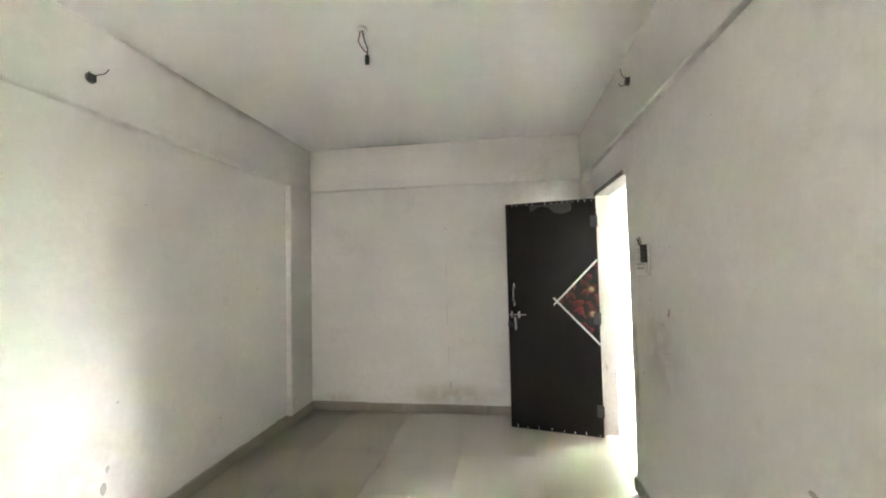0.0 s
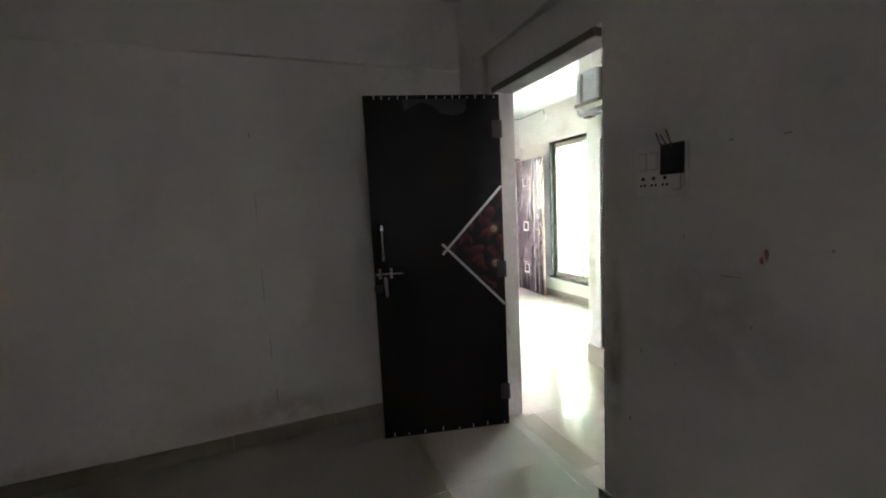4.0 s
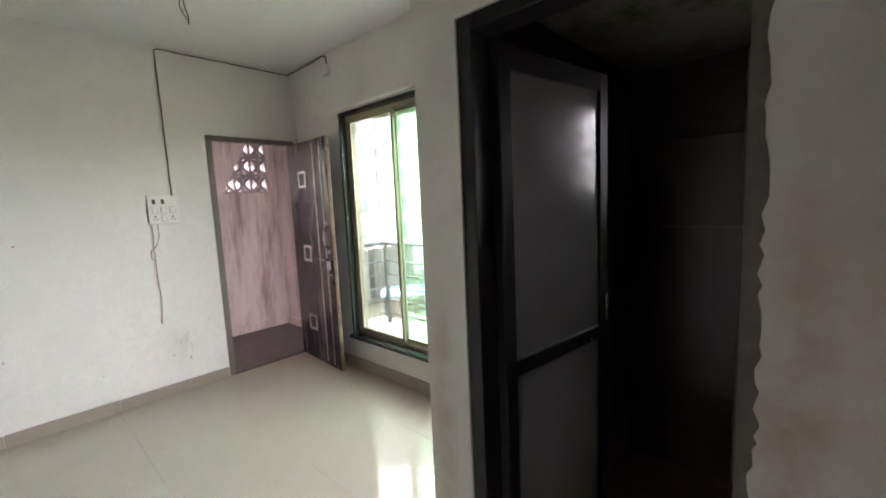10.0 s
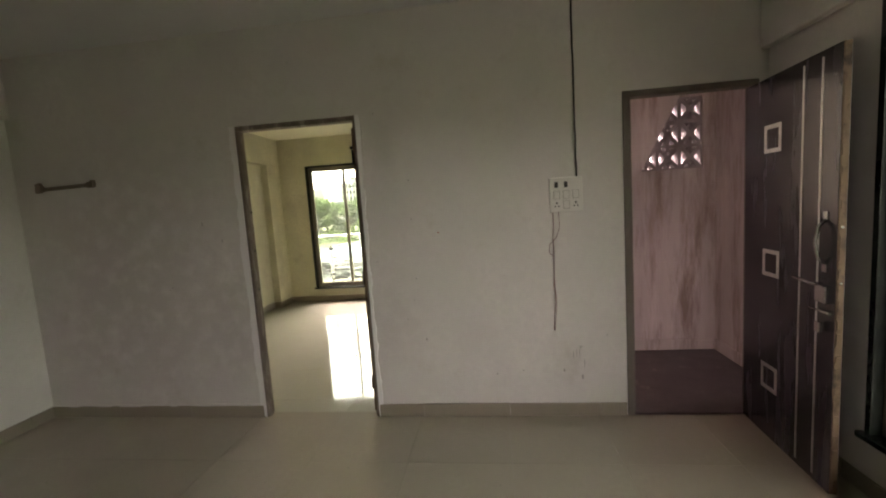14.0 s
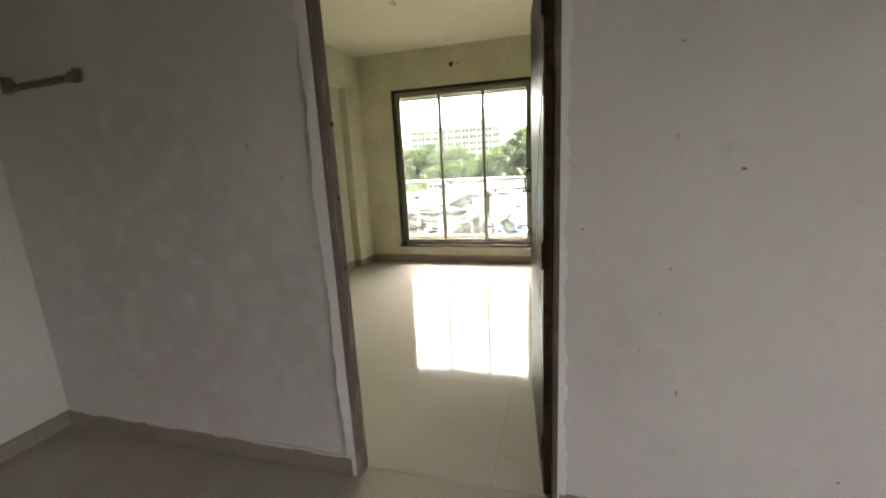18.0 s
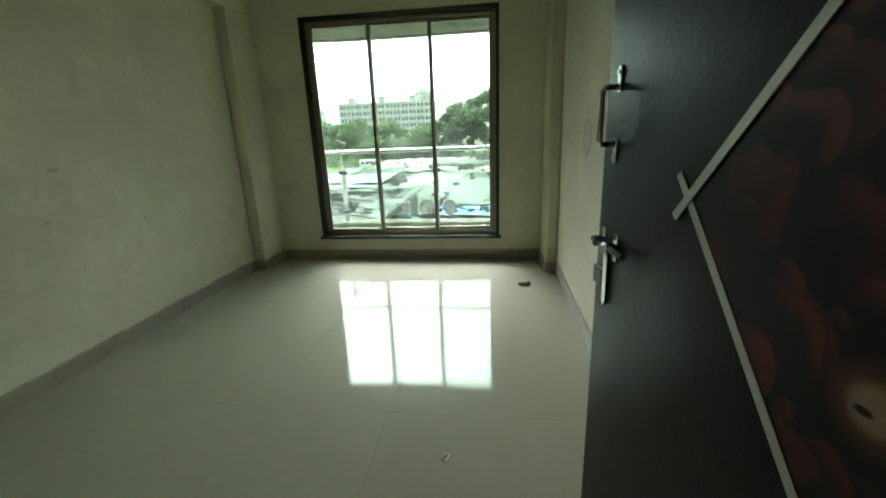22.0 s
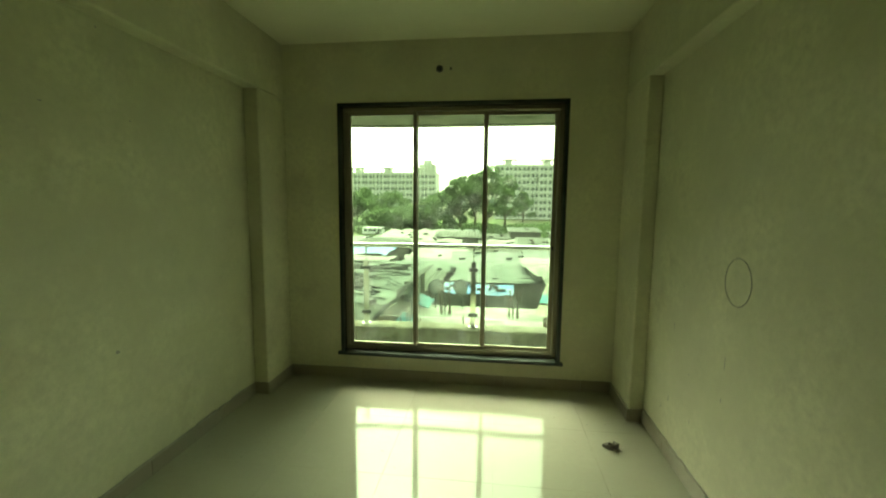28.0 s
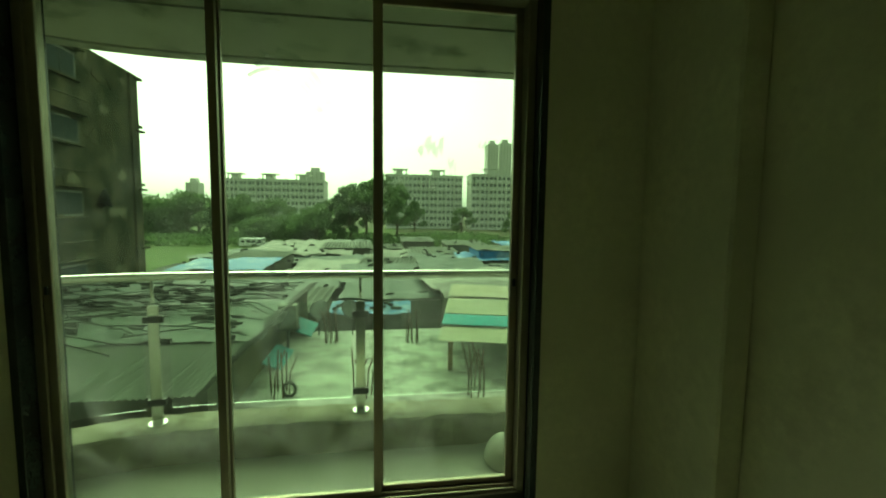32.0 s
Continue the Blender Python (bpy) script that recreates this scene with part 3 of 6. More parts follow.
def room_door(name, hinge, free, height, side, apex, spread, label, bolt_z=1.02, handle_z=1.20, handle_h=0.13, print_of=FLORAL_A):
    """A flush door from its hinge to its free edge: laminate leaf, a diamond of silver strips with a floral panel, bolt and handle."""
    hx, hy = hinge
    w = math.hypot(free[0] - hx, free[1] - hy)
    door = thing(name, hx, hy, 0.006, label, "door", rz=math.degrees(math.atan2(free[1] - hy, free[0] - hx)))
    t = 0.032
    y = t if side > 0 else 0.0
    s = 1 if side > 0 else -1
    part("leaf", boxed(0, w, 0.0015, t - 0.0015, 0, height, 0.002), EDGE_WOOD, door, "raw plywood edge core")
    part("face_sheet", boxed(0.002, w - 0.002, t - 0.0015, t, 0.002, height - 0.002), LAMINATE, door)
    part("face_sheet", boxed(0.002, w - 0.002, 0, 0.0015, 0.002, height - 0.002), LAMINATE, door)
    ax, az = apex
    o0, o1 = (y, y + s * 0.0012)
    part("floral_panel", prism(bmesh.new(), [(ax, az), (0.006, az + spread), (0.006, az - spread)], min(o0, o1), max(o0, o1)), print_of, door, "red floral printed panel")
    for k in (-1, 1):
        d = Vector((ax, -k * spread)).normalized() * 0.045
        part("silver_strip", line_strip(bmesh.new(), (ax + d.x, az + d.y), (0.006, az + k * spread), 0.014, y + s * 0.0012, y + s * (0.003 + 0.0005 * k)), STRIP, door, "silver inlay strip")
    bolt_set(door, w, bolt_z, y)
    pull_handle(door, w - 0.06, handle_z, handle_h, y)
    for z in (0.22, 1.0, height - 0.2):
        bm = boxed(-0.006, 0.05, -0.003 if side < 0 else t, 0 if side < 0 else t + 0.003, z - 0.05, z + 0.05, 0.001)
        tube(bm, [(-0.004, -0.004 if side < 0 else t + 0.004, z - 0.05), (-0.004, -0.004 if side < 0 else t + 0.004, z + 0.05)], 0.006, 8)
        part("hinge", bm, BLACK, door, "black butt hinge")
    return door


DOOR_A = room_door("door_1", (2.068, 4.925), (1.30, 5.105), 2.035, 1, (0.348, 1.142), 0.36, "dark brown flush door with red floral diamond, standing open")
room_door("door_2", (1.946, 8.548), (1.848, 9.348), 2.03, 1, (0.472, 1.10), 0.52, "dark brown flush door with silver diamond inlay, half open", 0.96, 1.225, 0.11, FLORAL_B)

# tape and torn plastic film along the top and bottom of the first door
for k in range(15):
    x = 0.03 + 0.05 * k + 0.01 * math.sin(7 * k)
    if k != 9:
        part("nail", boxed(x, x + 0.006, 0.032, 0.034, 2.012, 2.012 + 0.010 + 0.006 * (k % 3)), STRIP, DOOR_A)
    if k % 2 == 0:
        part("nail", boxed(x, x + 0.006, 0.032, 0.034, 0.01, 0.022 + 0.006 * (k % 3)), STRIP, DOOR_A)


r9 = random.Random(19)
top_edge = [(0.20 + 0.03 * k, 2.012 - 0.05 - 0.035 * math.sin(k * 0.55) - r9.uniform(0, 0.02)) for k in range(13)]
part("torn_film", prism(bmesh.new(), [(0.57, 2.012), (0.20, 2.012), *top_edge], 0.0325, 0.0332), SCRATCHED, DOOR_A, "torn strip of grey plastic film")

# entrance door, opened against the balcony window
def entrance_door():
    hx, hy, fx, fy = 4.412, 8.47, 4.362, 7.722
    w, t = math.hypot(fx - hx, fy - hy), 0.035
    d = thing("door_3", hx, hy, 0.008, "dark plum entrance door with silver lines, wide open", "door", rz=math.degrees(math.atan2(fy - hy, fx - hx)))
    part("leaf", boxed(0, w, -t + 0.002, -0.002, 0, 2.03, 0.002), EDGE_WOOD, d, "splintered raw wood edge")
    part("face_sheet", boxed(0.002, w - 0.002, -t, -t + 0.002, 0.002, 2.028), LAMINATE_MAIN, d)
    part("face_sheet", boxed(0.002, w - 0.002, -0.002, 0, 0.002, 2.028), LAMINATE_MAIN, d)
    f0, f1 = -t - 0.0015, -t
    for x in (w - 0.24, w - 0.115):
        part("silver_strip", boxed(x - 0.006, x + 0.006, f0, f1, 0.03, 2.0), STRIP, d, "thin silver inlay line")
    for z in (0.36, 1.02, 1.70):
        x, s = 0.27, 0.075
        bm = bmesh.new()
        for a in ((x - s, x + s, z + s - 0.022, z + s), (x - s, x + s, z - s, z - s + 0.022), (x - s, x - s + 0.022, z - s + 0.022, z + s - 0.022), (x + s - 0.022, x + s, z - s + 0.022, z + s - 0.022)):
            box(bm, a[0], a[1], f0, f1, a[2], a[3])
        part("square_inlay", bm, STRIP, d, "silver square outline inlay")
    part("door_handle", tubed([(w - 0.07, -t, 1.28), (w - 0.07, -t - 0.03, 1.25), (w - 0.07, -t - 0.042, 1.18), (w - 0.07, -t - 0.03, 1.11), (w - 0.07, -t, 1.08)], 0.008), CHROME, d, "curved chromed pull handle")
    for z in (1.06, 1.30):
        part("handle_plate", boxed(w - 0.085, w - 0.055, -t - 0.004, -t, z - 0.02, z + 0.02, 0.003), CHROME, d)
    bm = boxed(w - 0.10, w - 0.03, -t - 0.022, -t, 0.90, 0.98, 0.004)
    part("rim_lock", bm, STEEL, d, "steel rim lock")
    part("lever", tubed([(w - 0.06, -t - 0.02, 0.99), (w - 0.06, -t - 0.055, 0.99), (w - 0.19, -t - 0.055, 1.0)], 0.008), CHROME, d, "chromed lever handle")
    part("bolt_rod", tubed([(w - 0.01, -t - 0.014, 0.86), (w - 0.14, -t - 0.014, 0.86)], 0.006), CHROME, d)
    part("padlock", boxed(w - 0.085, w - 0.05, -t - 0.03, -t - 0.012, 0.76, 0.81, 0.004), STEEL, d, "small hanging padlock")
    for z in (1.0, 1.25):
        part("edge_screw", tubed([(w - 0.001, -t / 2, z), (w + 0.003, -t / 2, z)], 0.006, 8), CHROME, d)
    r = random.Random(8)
    for k in range(26):
        z = 0.02 + k * 0.077
        part("edge_splinter", boxed(w - 0.004, w + 0.002 + r.random() * 0.003, -t + 0.002 + r.random() * 0.01, -0.004 - r.random() * 0.01, z, z + 0.03 + 0.03 * r.random()), EDGE_WOOD, d)
    return d


entrance_door()


# ---- sliding windows ----
def sliding_window(name, label, width, height, panes, glass_of, open_panes=()):
    """A sliding window in its own plane: local x along the wall, y through it (0 = inner face of its frame), z up from the sill."""
    w = tagged(new(name), label, "window", kind="structure")
    f = 0.032
    for nm, b in (("frame_head", (0, width, height - f, height)), ("frame_sill", (0, width, 0, f)), ("frame_jamb", (0, f, f, height - f)), ("frame_jamb", (width - f, width, f, height - f))):
        part(nm, boxed(b[0], b[1], 0, 0.085, b[2], b[3], 0.003), ALU, w)
    for k in range(3):
        part("track_rail", boxed(f, width - f, 0.012 + 0.03 * k, 0.016 + 0.03 * k, f, f + 0.012), ALU, w)
    pw = (width - 2 * f) / panes
    for k in range(panes):
        if k in open_panes:
            continue
        st = 0.030
        track = (0, 1, 2)[k % 3]
        y0 = 0.006 + 0.027 * track
        x0, x1 = f + k * pw - (0.012 if k else 0), f + (k + 1) * pw + (0.012 if k < panes - 1 else 0)
        z0, z1 = f + 0.006, height - f + 0.004
        sash = part("sash", box(box(boxed(x0, x0 + st, y0, y0 + 0.022, z0, z1, 0.002), x1 - st, x1, y0, y0 + 0.022, z0, z1, 0.002), x0 + st, x1 - st, y0, y0 + 0.022, z0, z0 + 0.026, 0.002), ALU, w)
        bm = boxed(x0 + st, x1 - st, y0, y0 + 0.022, z1 - 0.03, z1, 0.002)
        part("sash_head", bm, ALU, sash)
        pane = part("pane", boxed(x0 + st - 0.004, x1 - st + 0.004, y0 + 0.009, y0 + 0.013, z0 + 0.022, z1 - 0.026), glass_of(k), sash)
        pane.visible_shadow = glass_of(k) in (GLASS_DIFFUSING, GLASS_DIFFUSING_THIN)
        if k in (0, panes - 1):
            part("latch", boxed(x0 + 0.008 if k == 0 else x1 - 0.022, x0 + 0.022 if k == 0 else x1 - 0.008, y0 - 0.006, y0, height * 0.44, height * 0.44 + 0.03, 0.002), BLACK, sash, "black sash latch")
    return w


def lining(name, width, height, depth, t, mat, label):
    """A stone lining round a window opening: local x along, y through, z up; outer size width x height."""
    ln = tagged(new(name), label, "window lining", kind="structure")
    for nm, b in (("lining_head", (0, width, height - t, height)), ("lining_jamb", (0, t, t, height - t)), ("lining_jamb", (width - t, width, t, height - t))):
        part(nm, boxed(b[0], b[1], -0.004, depth, b[2], b[3], 0.002), mat, ln)
    part("sill", boxed(-0.02, width + 0.02, -0.03, depth, 0, t, 0.004), mat, ln, "dark green marble sill")
    return ln


lb = lining("window_lining_second_bedroom", 1.805, 2.057, 0.2, 0.028, MARBLE, "dark green marble window lining")
lb.matrix_basis = pose(-0.18, B_N, 0.205)
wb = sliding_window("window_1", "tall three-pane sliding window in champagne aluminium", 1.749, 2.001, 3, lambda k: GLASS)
wb.matrix_basis = pose(-0.152, B_N + 0.06, 0.233)
ll = lining("window_lining_living", 1.835, 1.97, 0.15, 0.03, MARBLE, "dark green marble window lining")
ll.matrix_basis = pose(L_E, 7.765, 0.265, 0, 0, -90)
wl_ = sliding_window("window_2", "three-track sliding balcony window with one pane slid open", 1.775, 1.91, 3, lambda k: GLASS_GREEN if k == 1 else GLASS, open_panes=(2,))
wl_.matrix_basis = pose(L_E + 0.045, 7.735, 0.295, 0, 0, -90)

# unseen window inferred from light behind; diffusing panes added to even it out
wa = sliding_window("window_3", "unseen three-pane window with diffusing panes, added for even light", 1.8, 1.362, 3, lambda k: GLASS_DIFFUSING)
wa.matrix_basis = pose(1.6, A_S + 0.05, 0.9, 0, 0, 180)

# made-up window out of view, added to brighten the passage and switch wall
wp = sliding_window("window_5", "small unseen window added at the passage end to light it", 0.68, 1.1, 2, lambda k: GLASS_DIFFUSING_THIN)
wp.matrix_basis = pose(2.93, 2.87, 1.0, 0, 0, 180)

# dried wipe marks and dabs of dirt on the glass of the bedroom window
DIRT = glass("dried_dirt_on_glass", (0.93, 0.95, 0.92), 0.02, (0.42, 0.47, 0.40), smear=0.45, gloss=0.1)


def dab(u, v, w, h, lean, y):
    """A streaked dab: thin slivers lying on the pane."""
    r = random.Random(int(u * 1000) + int(v * 1000))
    bm = bmesh.new()
    for k in range(5):
        x, z = u + w * (k - 2) * 0.22 + r.uniform(-0.1, 0.1) * w, v + r.uniform(-0.25, 0.25) * h
        l_, t_ = h * r.uniform(0.25, 0.6), w * r.uniform(0.06, 0.16)
        prism(bm, [(x - t_, z), (x + lean * l_ * 0.3, z - l_), (x + t_, z - l_ * 0.2), (x + lean * l_ * 0.5 + t_ * 0.5, z + l_), (x - t_ * 0.4, z + l_ * 0.7)], y - 0.0006, y)
    part("dirt_smear", bm, DIRT, wb, "dried grey smear on the glass")


for u, v, w, h, lean in ((1.36, 1.42, 0.10, 0.07, 0.4), (1.44, 1.36, 0.03, 0.06, 0.3), (1.25, 1.30, 0.05, 0.05, 0.8), (1.17, 1.26, 0.04, 0.06, -0.3), (1.35, 1.30, 0.05, 0.09, -0.2), (1.56, 1.44, 0.03, 0.04, 0.5), (1.52, 1.30, 0.04, 0.04, 0.2)):
    dab(u, v, w, h, lean, 0.067)
for k in range(4):
    pts_ = [(0.78 + (0.16 + 0.018 * k) * math.sin(radians(a)), 1.46 + (0.22 + 0.022 * k) * math.cos(radians(a)), ) for a in range(-30 + 12 * k, 75, 9)]
    bm = bmesh.new()
    for a, b in zip(pts_, pts_[1:]):
        line_strip(bm, a, b, 0.014 + 0.006 * (k % 2), 0.0395, 0.04)
    part("dirt_smear", bm, DIRT, wb, "dried wiping arc on the glass")

# ragged plaster lips where the frames meet the walls
rl_ = random.Random(41)


def jagged(z0, z1, step, reach):
    """Points up an edge that wanders by reach, coarse and fine."""
    out, z, drift = [], z0, 0.0
    while z < z1:
        drift = 0.7 * drift + rl_.uniform(-reach, reach) * 0.6
        out.append((max(-reach, min(reach, drift)) + rl_.uniform(-reach, reach) * 0.25, z))
        z += rl_.uniform(0.4, 1.6) * step
    return [*out, (0.0, z1)]


for nm, inner, outer in (("left", 1.113, 1.066), ("right", 1.969, 1.994)):
    edge = [(outer + d, z) for d, z in jagged(0.0, 2.1, 0.022, 0.011)]
    structure("trim_plaster_lip_" + nm, prism(bmesh.new(), [(inner, 0.0), *edge, (inner, 2.1)], L_N - 0.009, L_N + 0.002), CEILING_BRIGHT, "ragged plaster lip beside the door frame", "trim")
for nm, x0, z0, n_ in (("jamb", 1.118, 0.95, 3),):
    for k in range(n_):
        part("nail", tubed([(x0 + 0.012, L_N + 0.036 + 0.006 * k, z0 + 0.28 * k), (x0 + 0.022, L_N + 0.036 + 0.006 * k, z0 + 0.28 * k)], 0.008, 8), BLACK, bpy.data.objects["door_frame_second_bedroom"])

# ---- more materials ----
CONCRETE = material("weathered_concrete", (0.34, 0.33, 0.28), 0.9, vary=0.3, scale=2.5, stain=(0.09, 0.10, 0.06), stain_scale=3.0, stain_at=0.50, bump=0.7, bump_scale=25, spec=0.15)
PINK = material("pink_stairwell_plaster", (0.48, 0.40, 0.375), 0.9, vary=0.3, scale=3.2, stretch=(1, 1, 0.14), stain=(0.22, 0.16, 0.14), stain_scale=5.0, stain_at=0.50, bump=0.4, spec=0.15)
STAIR_STONE = material("dark_worn_stone", (0.10, 0.075, 0.075), 0.55, vary=0.35, scale=6, stain=(0.26, 0.21, 0.19), stain_scale=5, stain_at=0.62, bump=0.3)
JALI = material("dusty_cement_block", (0.30, 0.25, 0.25), 0.95, vary=0.3, scale=6, bump=0.5)
TOILET_TILE = material("brown_glazed_wall_tile", (0.06, 0.04, 0.033), 0.3, vary=0.2, scale=5, random_tone=0.05)
TOILET_FLOOR = material("pinkish_floor_tile", (0.26, 0.18, 0.15), 0.4, vary=0.2, scale=5)
CERAMIC = material("white_ceramic", (0.50, 0.49, 0.46), 0.12, vary=0.06, stain=(0.40, 0.36, 0.28), stain_scale=7, stain_at=0.6)
PVC_DOOR = material("grey_pvc_door_panel", (0.31, 0.30, 0.295), 0.16, vary=0.06, scale=3, bump=0.1)
BLACK_ALU = material("black_powdercoat", (0.014, 0.014, 0.016), 0.4, vary=0.3, scale=8)
SHEET_GREY = material("grey_plastic_sheet", (0.55, 0.56, 0.58), 0.5, vary=0.2, scale=5, stain=(0.27, 0.24, 0.22), stain_scale=4, stain_at=0.58)
SHEET_GROOVE = material("dirty_sheet_groove", (0.27, 0.23, 0.205), 0.7, vary=0.3, scale=6)
RED_PIPE = material("rusty_red_painted_pipe", (0.40, 0.10, 0.06), 0.7, vary=0.35, scale=14, stain=(0.20, 0.13, 0.09), stain_scale=16, stain_at=0.56, bump=0.5)
PVC_GREY = material("grey_pvc_pipe", (0.42, 0.43, 0.44), 0.4, vary=0.1)
WIRE_DARK = material("dark_cable", (0.022, 0.020, 0.018), 0.5)
WIRE_RED = material("red_brown_wire", (0.16, 0.035, 0.028), 0.5)
WOOD_STRIP = material("dirty_wood_batten", (0.24, 0.19, 0.15), 0.8, vary=0.3, scale=12, bump=0.4)
GRIME = material("dark_scuff", (0.16, 0.145, 0.13), 0.95, vary=0.3, scale=30)
SCUFF = material("grey_scuff", (0.43, 0.405, 0.37), 0.95, vary=0.3, scale=30)
REDMARK = material("red_crayon", (0.46, 0.17, 0.13), 0.9)
PENCIL = material("pencil_grey", (0.36, 0.345, 0.32), 0.9)
IRON = material("dark_painted_iron", (0.045, 0.05, 0.05), 0.45, metal=0.3, vary=0.25, scale=9)
BALCONY = material("pale_balcony_floor", (0.36, 0.347, 0.305), 0.7, vary=0.2, scale=2.2, stain=(0.26, 0.24, 0.18), stain_scale=2.5, stain_at=0.58, spec=0.15)


def smudged_or_shaded(base, spots, color):
    """A copy of a wall's material with patches of given place and reach mixed into its colour: dirt, and in places
    painted shade.
    """
    m = base.copy()
    n, l = m.node_tree.nodes, m.node_tree.links
    b = n["Principled BSDF"]
    src = b.inputs["Base Color"].links[0].from_socket
    geo, tex = n.new("ShaderNodeNewGeometry"), n.new("ShaderNodeTexNoise")
    tex.inputs["Scale"].default_value, tex.inputs["Detail"].default_value = 9.0, 6
    l.new(geo.outputs["Position"], tex.inputs["Vector"])
    for (x, y, z), (rx, ry, rz), strength in spots:
        mp = n.new("ShaderNodeMapping")
        mp.inputs["Scale"].default_value = (1 / rx, 1 / ry, 1 / rz)
        mp.inputs["Location"].default_value = (-x / rx, -y / ry, -z / rz)
        l.new(geo.outputs["Position"], mp.inputs["Vector"])
        ln = n.new("ShaderNodeVectorMath")
        ln.operation = "LENGTH"
        l.new(mp.outputs[0], ln.inputs[0])
        r = n.new("ShaderNodeMapRange")
        r.interpolation_type = "SMOOTHSTEP"
        r.inputs["From Min"].default_value, r.inputs["From Max"].default_value = 1.0, 0.1
        l.new(ln.outputs["Value"], r.inputs["Value"])
        r2 = n.new("ShaderNodeMapRange")
        r2.inputs["From Min"].default_value, r2.inputs["From Max"].default_value, r2.inputs["To Max"].default_value = 0.28, 0.55, strength
        l.new(tex.outputs["Fac"], r2.inputs["Value"])
        mu = n.new("ShaderNodeMath")
        mu.operation = "MULTIPLY"
        l.new(r.outputs[0], mu.inputs[0]), l.new(r2.outputs[0], mu.inputs[1])
        x_ = n.new("ShaderNodeMix")
        x_.data_type = "RGBA"
        x_.inputs[7].default_value = (*color, 1)
        l.new(mu.outputs[0], x_.inputs[0]), l.new(src, x_.inputs[6])
        src = x_.outputs[2]
    l.new(src, b.inputs["Base Color"])
    return m


def repaint(name, mat):
    me = bpy.data.objects[name].data
    me.materials.clear()
    me.materials.append(mat)


repaint("wall_switch", smudged_or_shaded(PLASTER, [((P_X, 4.235, 1.375), (0.3, 0.27, 0.16), 1.0), ((P_X, 4.10, 1.0), (0.3, 0.45, 0.45), 0.45), ((P_X, 3.85, 1.25), (0.3, 0.35, 0.40), 0.6)], (0.27, 0.19, 0.125)))
repaint("wall_bedroom_north", smudged_or_shaded(PLASTER, [((0.72, A_N, 0.18), (0.75, 0.3, 0.16), 0.7), ((-0.5, A_N, 0.12), (0.35, 0.3, 0.10), 0.6)], (0.42, 0.36, 0.26)))
repaint("wall_bedroom_west", smudged_or_shaded(PLASTER, [((A_W, 3.05, 0.5), (0.3, 0.35, 0.30), 0.5), ((A_W, 3.9, 0.3), (0.3, 0.45, 0.25), 0.4)], (0.48, 0.43, 0.36)))
repaint("wall_bedroom_east", smudged_or_shaded(PLASTER, [((A_E, 4.02, 0.75), (0.3, 0.07, 0.5), 0.8), ((A_E, 3.6, 1.0), (0.3, 0.4, 0.35), 0.35)], (0.27, 0.22, 0.18)))
# widest patch paints grime together with the shade of the wall's dim end
repaint("wall_living_north", smudged_or_shaded(PLASTER, [((0.95, L_N, 0.75), (0.34, 0.3, 0.85), 0.28), ((0.2, L_N, 1.0), (1.2, 0.3, 1.6), 0.42), ((2.15, L_N, 0.7), (0.32, 0.3, 0.5), 0.22), ((3.3, L_N, 0.35), (0.25, 0.3, 0.22), 0.3)], (0.42, 0.39, 0.36)))
repaint("wall_second_bedroom_west", smudged_or_shaded(PLASTER_CREAM, [((B_W, 10.3, 0.85), (0.3, 0.5, 0.35), 0.4), ((B_W, 9.5, 0.8), (0.3, 0.9, 0.8), 0.55), ((B_W, 10.9, 1.3), (0.3, 0.7, 0.8), 0.2), ((B_W, 10.0, 1.1), (0.3, 0.2, 0.12), 0.5)], (0.42, 0.39, 0.27)))
# broad darker patch beside the door, narrow brown strips along its edges
repaint("wall_toilet_front", smudged_or_shaded(PLASTER, [((T_X, 4.60, 1.1), (0.3, 0.3, 1.1), 0.3), ((T_X, 4.70, 1.05), (0.3, 0.06, 0.55), 0.75), ((T_X, 5.42, 0.9), (0.3, 0.06, 0.5), 0.5)], (0.40, 0.27, 0.18)))


# ---- switches, wires, hooks ----
def switchboard(name, label, w, h, cols, rows, blank=()):
    """Local: x along the wall, y out of it towards -y, z up; corner at the lower left."""
    sb = thing(name, 0, 0, 0, label, "switchboard")
    part("plate", boxed(0, w, -0.012, 0, 0, h, 0.003), PLASTIC, sb)
    mw, mh = (w - 0.03) / cols, (h - 0.03) / rows
    for r_, c_ in itertools.product(range(rows), range(cols)):
        x, z = 0.015 + c_ * mw, 0.015 + r_ * mh
        kind = blank.get((c_, r_), "rocker") if isinstance(blank, dict) else "rocker"
        if kind == "hole":
            part("open_slot", boxed(x + mw * 0.3, x + mw * 0.68, -0.014, -0.011, z + mh * 0.22, z + mh * 0.8), BLACK, sb, "empty black module slot")
        elif kind == "blank":
            part("blank_module", boxed(x + 0.003, x + mw - 0.003, -0.0145, -0.011, z + 0.003, z + mh - 0.003, 0.001), PLASTIC, sb)
        elif kind == "socket":
            bm = bmesh.new()
            for dx, dz, rr in ((0.5, 0.68, 0.007), (0.32, 0.36, 0.005), (0.68, 0.36, 0.005)):
                tube(bm, [(x + dx * mw, -0.0135, z + dz * mh), (x + dx * mw, -0.011, z + dz * mh)], rr, 8)
            part("socket_hole", bm, BLACK, sb, "dark socket holes")
        else:
            bm = boxed(x + mw * 0.22, x + mw * 0.78, -0.017, -0.011, z + mh * 0.12, z + mh * 0.88, 0.002)
            part("rocker", bm, PLASTIC, sb)
            part("rocker_gap", boxed(x + mw * 0.16, x + mw * 0.84, -0.0128, -0.0116, z + mh * 0.08, z + mh * 0.92), SCUFF, sb)
    return sb


